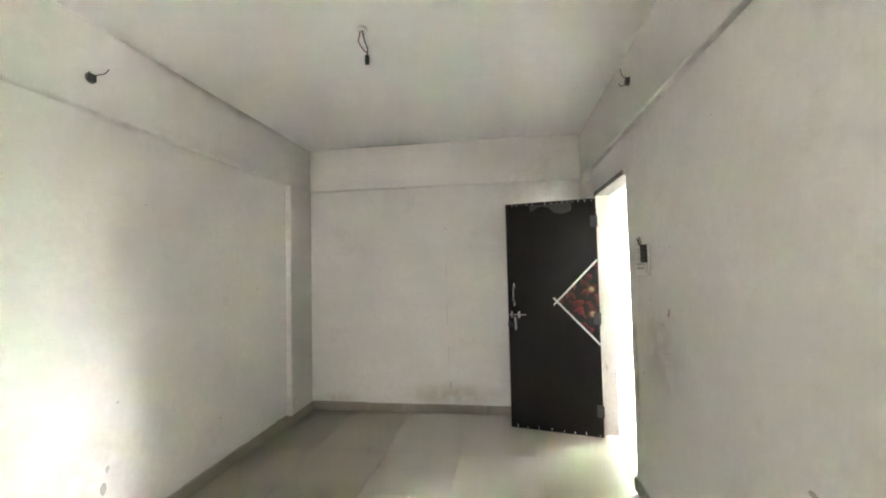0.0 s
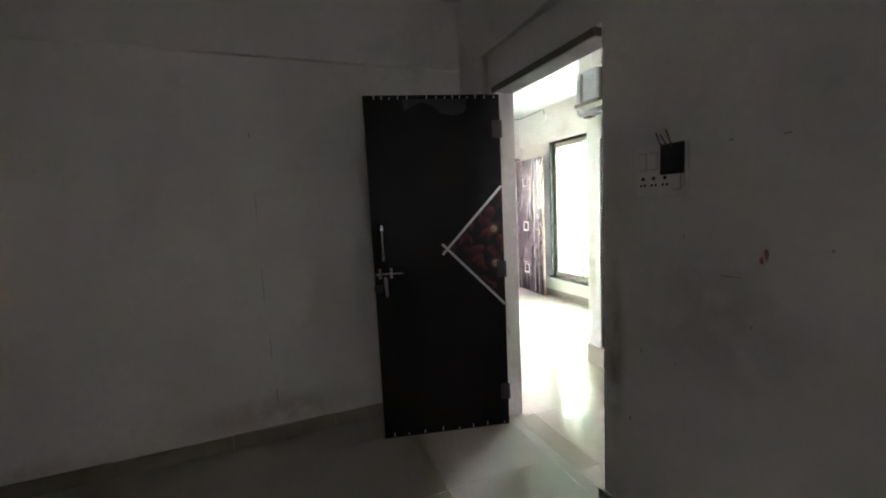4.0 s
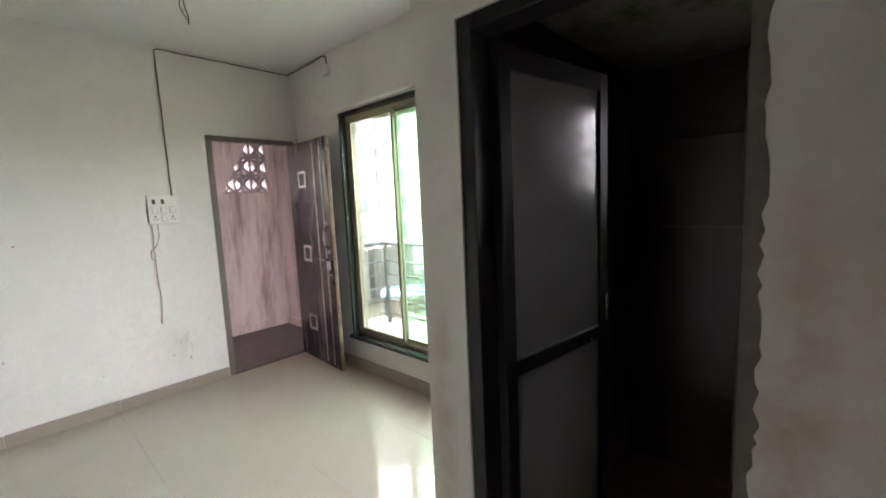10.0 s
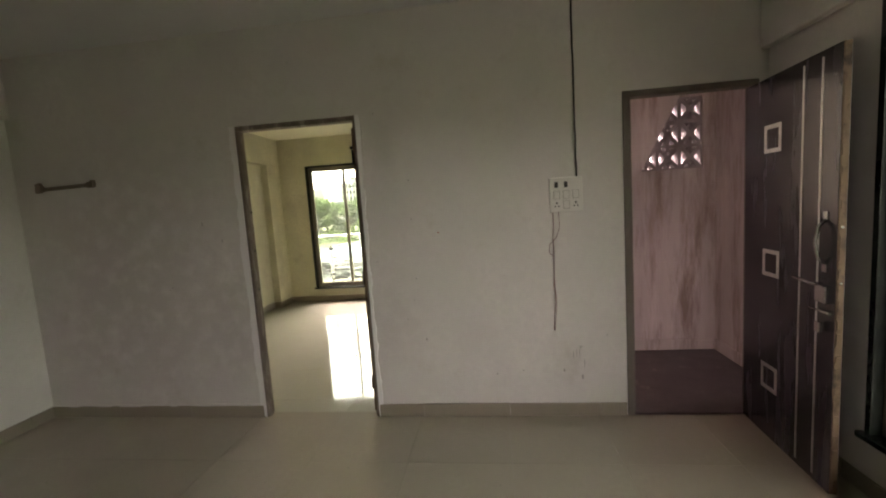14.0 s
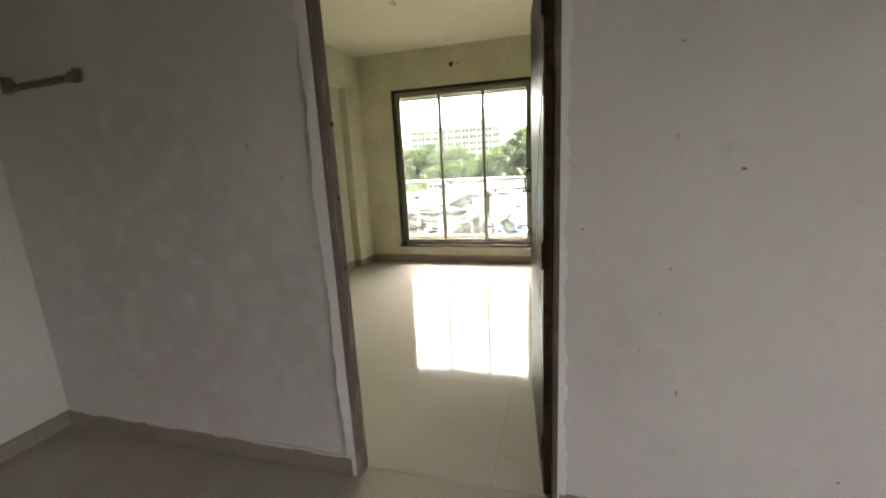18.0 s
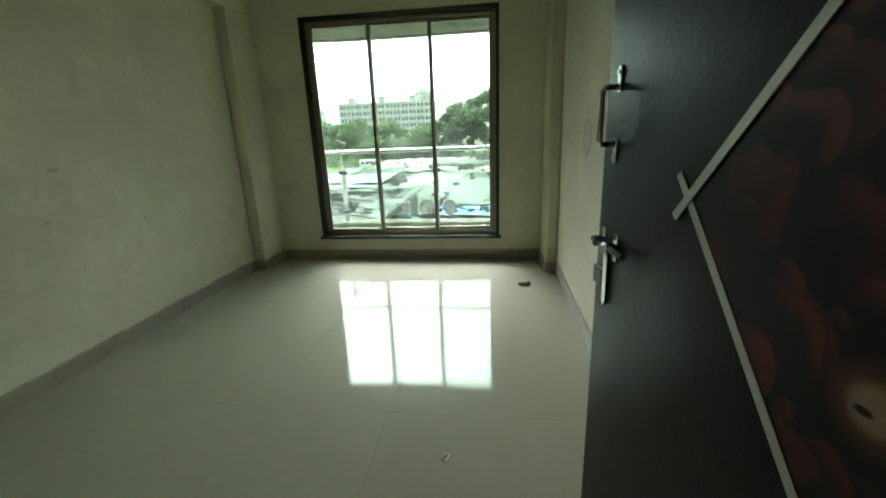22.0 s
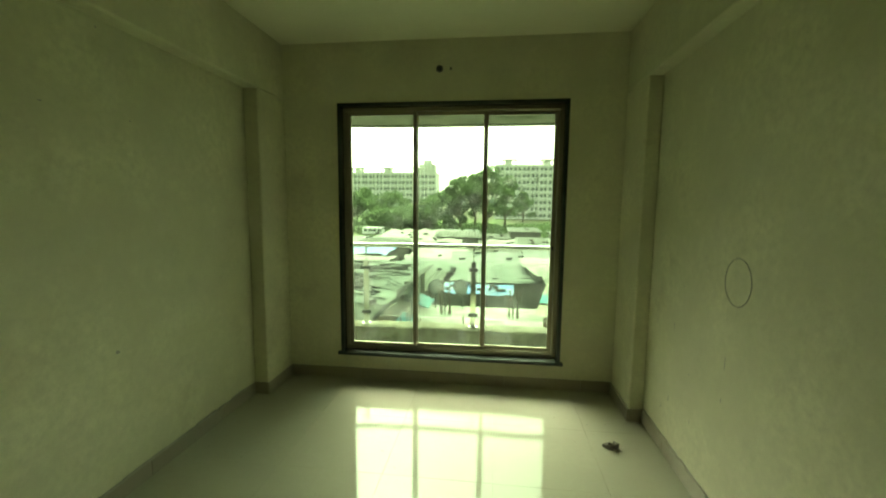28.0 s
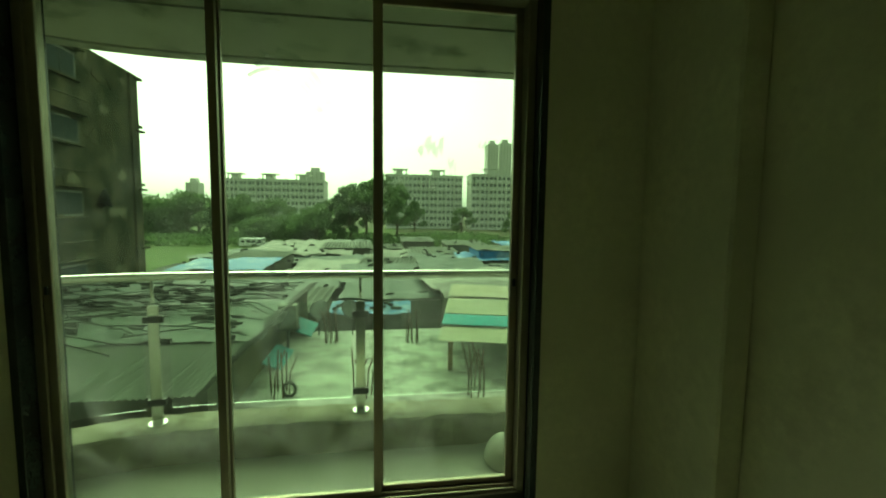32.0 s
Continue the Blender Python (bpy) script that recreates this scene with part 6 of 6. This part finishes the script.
for k, (x, y, n, h) in enumerate(((-0.9, 18.6, 6, 0.85), (-0.35, 21.7, 8, 1.0), (0.62, 18.4, 6, 0.85), (1.75, 21.5, 8, 0.9), (2.75, 18.2, 8, 0.95))):
    rebar_cluster(x, y, n, h, k)
ring_ = [(-0.72 + 0.11 * math.cos(a), 18.5, -1.86 + 0.13 * math.sin(a)) for a in (2 * math.pi * k / 16 for k in range(17))]
solid("pipe_coil", tubed(ring_, 0.03, 6), RUBBLE, "coil of dark hose on the roof", "hose coil")
for k, (x, y) in enumerate(((-0.75, 22.3), (0.1, 22.35))):
    dsh = thing("satellite_dish", x, y, -2.0, "grey satellite dish on a short mast", "satellite dish", rz=20 - 50 * k, group="satellite dishes")
    bm = bmesh.new()
    rings = [[bm.verts.new((rr_ * math.cos(a), -0.25 * rr_ * rr_ * 3, rr_ * math.sin(a) + 0.75)) for a in (2 * math.pi * q / 18 for q in range(18))] for rr_ in (0.04, 0.13, 0.21, 0.27)]
    bm.faces.new(rings[0])
    for a, b in zip(rings, rings[1:]):
        for q in range(18):
            bm.faces.new((a[q], a[(q + 1) % 18], b[(q + 1) % 18], b[q])).smooth = True
    bmesh.ops.solidify(bm, geom=list(bm.faces), thickness=0.012)
    part("dish", bm, LOUVRE, dsh)
    part("mast", tubed([(0, 0.06, 0), (0, 0.05, 0.74)], 0.022, 8), IRON, dsh)
    part("arm", tubed([(0, 0, 0.45), (0, -0.36, 0.62)], 0.012, 6), IRON, dsh)

# cream and teal tin roof on posts
tin = thing("tin_roof_shelter", 2.15, 19.25, -1.35, "cream tin roof with a teal band on posts", "shelter", rz=-12)
for k, (mat, y0, d) in enumerate(((TIN_CREAM, 0.0, 1.1), (TIN_TEAL, 1.08, 1.0), (TIN_CREAM, 2.06, 2.0), (TIN_CREAM, 4.0, 2.0))):
    sh = part("tin_sheet", corrugated(d + 0.05, 5.4, 0.02, 0.22, 0.0, seed=k), mat, tin)
    sh.matrix_basis = pose(5.4, y0, 0.05 * k + 0.02 * (k % 2), 1.0, 0, 90)
for x, y in ((0.25, 0.3), (2.6, 0.3), (4.9, 0.3), (0.3, 5.6), (4.9, 5.6)):
    part("post", boxed(x - 0.05, x + 0.05, y - 0.05, y + 0.05, -3.84 if y > 3.4 else -0.66, -0.02), EDGE_WOOD, tin)


# shanties: patched walls, ribbed or tarpaulin roofs
def shanty(x, y, w, d, h, rz, kind, seed):
    s = thing("shanty", x, y, GZ, {"tin": "shanty hut with a rusty corrugated roof", "grey": "shanty hut under a grey tarpaulin", "blue": "shanty hut under a blue tarpaulin", "white": "shanty hut under a dirty white sheet", "yellow": "shanty hut under a yellow tarpaulin"}[kind], "hut", rz=rz, group="shanties")
    part("wall", boxed(0.1, w - 0.1, 0.1, d - 0.1, 0, h - 0.02), SHACK, s)
    mat = {"tin": ASBESTOS, "grey": TARP_GREY, "blue": TARP_BLUE, "white": TARP_WHITE, "yellow": TIN_YELLOW}[kind]
    rf = part("roof", corrugated(w + 0.3, d + 0.4, 0.035, 0.3, 0.18, seed=seed) if kind == "tin" else draped(w + 0.4, d + 0.4, 0.16, 0.18, seed * 3.7, 10, 8), mat, s)
    rf.matrix_basis = pose(-0.15, -0.2, h + 0.05)
    return s


rr = random.Random(77)
KINDS = ["tin", "grey", "white", "tin", "grey", "tin", "white", "blue"]
spots = []
for j in range(7):
    for i in range(9):
        x = -13 + i * 4.1 + rr.uniform(-0.6, 0.6)
        y = 27.0 + j * 5.0 + rr.uniform(-0.8, 0.8)
        if 7.4 < x < 10.4 + j * 0.3 and y > 33 or (x < -8 and y > 44):
            continue
        spots.append((x, y))
for k, (x, y) in enumerate(spots):
    kind = KINDS[rr.randrange(len(KINDS))]
    if kind == "blue" and y < 30 and -3 < x < 4:
        kind = "grey"
    shanty(x, y, rr.uniform(3.4, 4.5), rr.uniform(3.8, 5.4), 2.7 + rr.uniform(-0.2, 0.9), rr.uniform(-7, 7), kind, k)
shanty(-0.8, 25.3, 2.5, 0.8, 3.1, -3, "blue", 201)
shanty(3.3, 25.4, 3.0, 1.8, 3.6, 4, "white", 202)
shanty(-9.5, 32.5, 4.2, 3.4, 3.7, -2, "blue", 203)
long_ = thing("long_white_shed", -9.9, 45, GZ, "long pale shed with a sagging sheet roof", "shed")
part("wall", boxed(0, 7.2, 0, 9, 0, 3.15), TARP_WHITE, long_)
rf = part("roof", draped(8.6, 9.6, 0.22, 0.5, 11, 16, 12), TARP_WHITE, long_)
rf.matrix_basis = pose(-0.3, -0.3, 3.3)
hut = thing("blue_sheet_hut", 8.8, 44, GZ, "hut wrapped in bright blue tarpaulin", "hut")
part("wall", boxed(0, 5.6, 0, 4, 0, 3.6), TARP_BLUE, hut)
rf = part("roof", draped(6.0, 4.4, 0.15, 0.1, 31, 10, 8), ASBESTOS, hut)
rf.matrix_basis = pose(-0.2, -0.2, 3.7)
weights("roof_stones", [(-12, 20, 27, 60, -1.9, -1.4)], 200, 9, 0.11)
cont = thing("white_cabin", -26.0, 92, GZ, "small white cabin standing in the field", "cabin")
part("body", boxed(0, 4.2, 0, 2.2, 0.3, 1.7, 0.05), BLOCK_WHITE, cont)
for k in range(4):
    part("window", boxed(0.35 + k, 0.95 + k, -0.03, 0.02, 0.85, 1.35), PANE_DARK, cont)
veh = thing("white_van", 9.6, 66, GZ + 0.03, "small white van on the lane", "van")
part("body", boxed(-0.8, 0.8, 0, 3.4, 0.35, 1.1, 0.12), BLOCK_WHITE, veh)
part("cabin", boxed(-0.74, 0.74, 0.5, 3.2, 1.0, 1.85, 0.2), BLOCK_WHITE, veh)
part("windscreen", boxed(-0.62, 0.62, 0.44, 0.56, 1.15, 1.65), PANE_DARK, veh)
for x, y in ((-0.72, 0.6), (0.72, 0.6), (-0.72, 2.7), (0.72, 2.7)):
    part("wheel", tubed([(x - 0.09, y, 0.32), (x + 0.09, y, 0.32)], 0.32, 14), RUBBLE, veh)

# shanties and scrap to the east, below the living-room balcony
rr = random.Random(31)
for j in range(6):
    for i in range(6):
        x, y = 11 + i * 5.2 + rr.uniform(-1, 1), -2 + j * 6.0 + rr.uniform(-1, 1)
        if (y - 6) / (x - 2.3) > 0.40:
            continue
        shanty(x, y, rr.uniform(3.6, 4.8), rr.uniform(4, 5.6), 2.4 + rr.uniform(0, 0.7), rr.uniform(-14, 14), ("yellow" if (i, j) == (1, 2) else "grey" if (i + j) % 3 == 0 else "tin"), 300 + 10 * i + j)
bm, rr = bmesh.new(), random.Random(55)
for k in range(4200):
    x = rr.uniform(8, 34)
    y = 6 + (x - 2.3) * rr.uniform(0.3, 1.05)
    s, a = rr.uniform(0.06, 0.4), rr.uniform(0, 6.28)
    pts = [(x + s * math.cos(a + q * 1.57) * rr.uniform(0.5, 1), y + s * math.sin(a + q * 1.57) * rr.uniform(0.5, 1)) for q in range(4)]
    prism(bm, pts, GZ, GZ + rr.uniform(0.03, 0.4), "z")
tagged(link("scattered_scrap", bm, TARP_WHITE), "pale plastic scrap strewn over the ground", "scrap", kind="stuff")


stall = thing("blue_stall", 16.9, 23.0, GZ, "low blue tarpaulin stall stacked with brown crates", "stall", rz=-40)
part("tarpaulin", draped(2.6, 1.8, 0.12, 0.25, 71, 10, 8), TARP_BLUE, stall).matrix_basis = pose(-0.1, -0.1, 1.35)
for k, (x, y) in enumerate(((0.1, 0.1), (2.3, 0.1), (0.1, 1.5), (2.3, 1.5))):
    part("post", boxed(x - 0.04, x + 0.04, y - 0.04, y + 0.04, 0, 1.36 + 0.2 * (y > 1)), BARK, stall)
for i, j in itertools.product(range(4), range(3)):
    part("crate", boxed(0.25 + 0.5 * i, 0.68 + 0.5 * i, 0.15, 0.6, 0.34 * j, 0.34 * j + 0.3, 0.02), EDGE_WOOD, stall)


# ---- old mossy building beside ours ----
def window_unit(parent, m, w, h, name="window"):
    p = part(name, boxed(0, w, -0.02, 0.12, 0, h), TARP_WHITE, parent)
    p.matrix_basis = m
    for a, b in ((0.07, w / 2 - 0.02), (w / 2 + 0.02, w - 0.07)):
        part("pane", boxed(a, b, -0.035, -0.015, 0.08, h - 0.08), PANE_DARK, p)
    part("sill", boxed(-0.12, w + 0.12, -0.16, 0.0, -0.1, 0.0, 0.01), MOSS, p)
    part("hood", boxed(-0.2, w + 0.2, -0.34, 0.0, h + 0.12, h + 0.2, 0.01), MOSS, p)
    return p


old = thing("old_building", -11.7, 34.5, GZ, "old damp building with mossy stained walls", "building")
part("wall", boxed(-9, 0, -24, 0, 0, 13.6, 0.05), MOSS, old)
part("pilaster", boxed(-0.1, 0.12, -0.55, 0.06, 0, 13.5, 0.03), MOSS, old)
for z in (4.9, 7.9, 10.9):
    part("ledge", boxed(-0.2, 0.05, -24, -3.4, z + 0.35, z + 0.39, 0.01), MOSS_PALE, old)
    part("drip_spout", boxed(-0.05, 0.1, -0.1, 0.42, z, z + 0.14, 0.03), MOSS, old)
r = random.Random(15)
for k in range(46):
    y0, z0 = r.uniform(-13, -0.3), r.uniform(3.2, 13.2)
    n_ = 9
    ring_w = [(y0 + r.uniform(0.1, 0.55) * math.cos(2 * math.pi * q / n_), z0 + r.uniform(0.06, 0.4) * math.sin(2 * math.pi * q / n_)) for q in range(n_)]
    part("plaster_patch", prism(bmesh.new(), ring_w, 0.0, 0.012 + 0.004 * (k % 4), "x"), MOSS_PALE if k % 2 else MOSS, old)
for y0, z0 in ((-3.3, 7.0), (-8.6, 11.2)):
    part("dish", tubed([(0.1, y0, z0), (0.35, y0 + 0.15, z0 + 0.12), (0.42, y0 + 0.2, z0 + 0.14)], [0.05, 0.42, 0.44], 16), RUBBLE, old, "dark satellite dish on the wall")
for z in (3.3, 6.35, 9.35, 12.0):
    for y in (-5.9, -10.6, -15.3):
        window_unit(old, pose(0, y + 1.75, z, 0, 0, 90) @ Matrix.Translation((-1.75, 0, 0)), 1.75, 1.05)
    part("drain_box", boxed(0, 0.25, -0.25, 0.3, z + 1.3, z + 1.4), MOSS, old)


# ---- apartment blocks ----
def block(name, x, y, rz, bays, floors, bay, storey, label, mat, deep=14, roof=True, seed=0):
    """A slab block seen far off: wall, roof parapets and tanks, and a window and a balcony in each bay."""
    rr = random.Random(seed)
    b = thing(name, x, y, GZ, label, "apartment block", rz=rz, group="apartment blocks")
    w, h = bays * bay, floors * storey
    part("wall", boxed(0, w, 0, deep, 0, h), mat, b)
    wm = bmesh.new()
    box(wm, 0, bay * 0.30, -0.08, 0.02, 0, storey * 0.46)
    pane = part("window", wm, FAR_PANE, b)
    bm = bmesh.new()
    box(bm, 0, bay * 0.46, -0.9, 0, 0, 0.14), box(bm, 0, bay * 0.46, -0.9, -0.8, 0.14, 0.85)
    bal = part("balcony", bm, BLOCK_WHITE, b)
    dm = bmesh.new()
    box(dm, 0, bay * 0.34, -0.06, 0.02, 0, storey * 0.72)
    door = part("balcony_door", dm, FAR_PANE, b)
    first = True
    for i, j in itertools.product(range(bays), range(floors)):
        places = ((pane, (i * bay + bay * 0.58, 0, j * storey + storey * 0.36)), (bal, (i * bay + bay * 0.05, 0, j * storey + 0.1)), (door, (i * bay + bay * 0.11, 0, j * storey + 0.25)))
        for src, loc in places:
            if first:
                src.location = loc
                continue
            ob = new(src.name.split(".")[0], src.data)
            ob.parent, ob.location = b, loc
        first = False
    for i in range(bays):
        part("pier", boxed(i * bay - 0.3, i * bay + 0.15, -1.1, 0.0, 0, h + 0.6), mat, b)
        if i % 3 == 1:
            part("bay_front", boxed(i * bay + bay * 0.52, i * bay + bay * 0.56, -1.6, 0, 0, h + 1.2), BLOCK_WHITE, b)
    part("roof_parapet", boxed(-0.3, w + 0.3, -0.3, deep, h, h + 0.7), mat, b)
    if roof:
        for k in range(max(1, bays // 4)):
            x0 = (k + 0.35) * w / max(1, bays // 4) - 3
            part("stair_head", boxed(x0 + 1.2, x0 + 4.2, 3, 7, h + 0.7, h + 3.0), mat, b)
            for q in (0.0, 5.6):
                part("canopy_leg", boxed(x0 + q, x0 + q + 0.5, 1.6, 2.2, h + 0.7, h + 3.0), mat, b)
            part("canopy", boxed(x0 - 0.6, x0 + 6.6, 1.4, 7.6, h + 3.0, h + 3.35), mat, b)
    return b


block("far_block", -73, 212, 0, 12, 7, 3.8, 3.05, "long pale seven-storey apartment block behind trees", BLOCK_PAINT, seed=1)
block("far_block", 2, 200, 2, 9, 8, 3.9, 3.0, "long pale eight-storey apartment block behind trees", BLOCK_PAINT, seed=2)
block("far_block", 39, 190, -3, 7, 8, 3.9, 3.0, "pale eight-storey apartment block with roof canopies", BLOCK_PAINT, seed=3)
for k, (x, y, w, h, n) in enumerate(((-106, 600, 23, 58, 1), (149, 600, 16, 104, 1), (170, 610, 18, 108, 1), (-260, 600, 16, 40, 1))):
    tw = thing("distant_tower", x, y, GZ, "slim residential tower fading in the haze", "tower", group="distant towers")
    part("shaft", boxed(0, w, 0, 18, 0, h + 5), BLOCK_PAINT, tw)
    part("crown", boxed(w * 0.25, w * 0.75, 4, 14, h + 5, h + 11), BLOCK_PAINT, tw)
    for q in range(4):
        part("fin", boxed(w * (0.1 + 0.25 * q), w * (0.16 + 0.25 * q), -0.6, 0, 0, h + 4), BLOCK_CREAM, tw)


def louvre_window(parent, x, z, w, h, first=[None]):
    key = (round(w, 2), round(h, 2))
    if first[0] is None or first[0][0] != key:
        bm = boxed(-0.08, w + 0.08, -0.06, 0.02, -0.08, h + 0.08)
        me = part("window", bm, BLOCK_WHITE, parent)
        sl = bmesh.new()
        box(sl, 0, w, -0.065, -0.055, 0, h)
        for k in range(12):
            box(sl, 0, w, -0.10, -0.066, h * k / 12, h * k / 12 + h / 22)
        lv = part("louvre", sl, LOUVRE, me)
        me.location = (x, 0, z)
        first[0] = (key, me.data, lv.data)
        return
    me, lv = new("window", first[0][1]), new("louvre", first[0][2])
    me.parent, me.location = parent, (x, 0, z)
    lv.parent = me


wbk = thing("white_tower_block", 24.6, 36.2, GZ, "tall white apartment tower with louvred duct windows", "apartment block", rz=-43)
part("wall", boxed(0, 6.2, 0, 12, 0, 30), BLOCK_WHITE, wbk)
for j in range(12):
    for x in (0.7, 2.05, 2.86, 4.2):
        louvre_window(wbk, x, 1.0 + j * 2.4, 0.66, 1.6)
    part("slab_edge", boxed(-0.9, 0.0, -0.2, 3, j * 2.4, j * 2.4 + 0.15), BLOCK_WHITE, wbk)
    part("side_window", boxed(-0.85, -0.2, -0.06, 0.3, j * 2.4 + 0.7, j * 2.4 + 1.7), FAR_PANE, wbk)
cbk = thing("cream_tower_block", 29.9, 32.3, GZ, "tall cream apartment tower with balconies and small windows", "apartment block", rz=-40)
part("wall", boxed(0, 5.0, 0, 12, 0, 30), BLOCK_CREAM, cbk)
for j in range(12):
    z = j * 2.4
    for x, w, h, z0 in ((0.5, 0.7, 0.9, 1.1), (2.1, 1.1, 1.7, 0.2), (4.2, 0.4, 0.5, 1.5)):
        part("window", boxed(x, x + w, -0.05, 0.02, z + z0, z + z0 + h), FAR_PANE, cbk)
    part("ac_unit", boxed(3.5, 4.0, -0.35, 0, z + 0.9, z + 1.35, 0.02), BLOCK_WHITE, cbk)
    part("drain_pipe", boxed(1.5, 1.58, -0.1, 0, z, z + 2.4), BLOCK_WHITE, cbk)
    part("balcony", box(boxed(1.8, 3.7, -0.9, 0, z, z + 0.12), 1.8, 3.7, -0.9, -0.82, z + 0.12, z + 0.95), BLOCK_CREAM, cbk)


# ---- trees ----
def tree(x, y, h, spread, seed, leaves=520, leaf=0.55):
    """A tapered trunk with limbs that fork into lobes; each lobe is a loose ball of many small leaf clumps, so the outline is billowy with gaps."""
    rr = random.Random(seed)
    t = thing("tree", x, y, GZ, "broad leafy green tree", "tree", group="trees")
    bm = tubed([(0, 0, 0), (0.1, 0.1, h * 0.2), (0.0, 0.2, h * 0.4)], [0.35, 0.28, 0.2], 8)
    lobes = []
    for k in range(15):
        a, l_ = 2.4 * k + rr.uniform(-0.4, 0.4), math.sqrt((k + 0.5) / 15)
        tip = Vector((spread * l_ * math.cos(a), spread * l_ * math.sin(a), h * max(0.16, 0.86 - 0.75 * l_ * l_ * rr.uniform(0.3, 1.2))))
        lobes.append((tip, spread * rr.uniform(0.26, 0.42)))
        if k % 2 == 0:
            tube(bm, [(0, 0.1, h * rr.uniform(0.2, 0.36)), tuple(tip * 0.5 + Vector((0, 0, h * 0.12))), tuple(tip)], [0.16, 0.1, 0.04], 6)
    part("trunk", bm, BARK, t)
    verts, faces = [], []
    for k in range(leaves):
        c, r_ = rr.choice(lobes)
        d = Vector([rr.gauss(0, 1) for _ in range(3)]).normalized() * r_ * (rr.random() ** 0.4) * (1.25 if rr.random() < 0.08 else 1.0)
        p = c + Vector((d.x, d.y, d.z * 0.8))
        p.z = max(h * 0.06, p.z)
        e = Euler([rr.uniform(0, 6.28) for _ in range(3)]).to_matrix()
        s = leaf * rr.uniform(0.5, 1.3)
        n0 = len(verts)
        verts += [tuple(p + e @ Vector(q)) for q in ((-s, -s * 0.3, 0), (0, -s * 0.5, s * 0.25), (s, 0, 0), (0, s * 0.5, s * 0.15))]
        faces.append((n0, n0 + 1, n0 + 2, n0 + 3))
    me = bpy.data.meshes.new("crown")
    me.from_pydata(verts, [], faces)
    me.materials.append(LEAF)
    crown = new("crown", me)
    crown.parent = t
    return t


rr = random.Random(90)
for k in range(9):
    tree(-24 + 3.4 * k + rr.uniform(-1, 1), 108 + rr.uniform(-8, 10), (4.5, 5, 5.5, 7.5, 10, 13.5, 16, 16, 14)[k] + rr.uniform(0, 1.2), 4.2 + rr.uniform(0, 1.2), 400 + k, 3200, 0.38)
for k in range(8):
    tree(-62 + 4.6 * k + rr.uniform(-1, 1), 122 + rr.uniform(-12, 16), 8.5 + rr.uniform(0, 4), 4.8 + rr.uniform(0, 1.4), 500 + k, 2600, 0.42)
for k in range(3):
    tree(14 + 16 * k + rr.uniform(-2, 2), 150 + rr.uniform(-10, 20), 7 + rr.uniform(0, 4), 4.2, 600 + k, 1600, 0.42)
bush, rr = [[], []], random.Random(66)
for k in range(9000):
    x, y = rr.uniform(-70, 30), 98 + rr.uniform(-5, 28)
    hgt = 1.2 + 1.6 * noise.noise(Vector((x * 0.12, y * 0.12, 3.0)))
    z, s = GZ + max(0.1, hgt) * rr.random() ** 0.5 + 0.1, rr.uniform(0.3, 0.7)
    e = Euler([rr.uniform(0, 6.28) for _ in range(3)]).to_matrix()
    n0 = len(bush[0])
    bush[0] += [tuple(Vector((x, y, z)) + e @ Vector(q)) for q in ((-s, -s * 0.3, 0), (0, -s * 0.5, s * 0.25), (s, 0, 0), (0, s * 0.5, s * 0.15))]
    bush[1].append((n0, n0 + 1, n0 + 2, n0 + 3))
me = bpy.data.meshes.new("undergrowth")
me.from_pydata(bush[0], [], bush[1])
me.materials.append(LEAF)
tagged(new("undergrowth", me), "low green scrub between the trees", "shrubs", kind="stuff")
bm = bmesh.new()
pts = [(2200 * math.sin(radians(a)), 2200 * math.cos(radians(a)), 25 + 35 * abs(math.sin(a * 0.21)) + 14 * math.sin(a * 0.9)) for a in range(-60, 101, 4)]
vs = [(bm.verts.new((x, y, GZ)), bm.verts.new((x, y, z))) for x, y, z in pts]
for a, b in zip(vs, vs[1:]):
    bm.faces.new((a[0], b[0], b[1], a[1]))
structure("backdrop_hills", bm, HILL, "low hazy hills on the horizon", "backdrop")
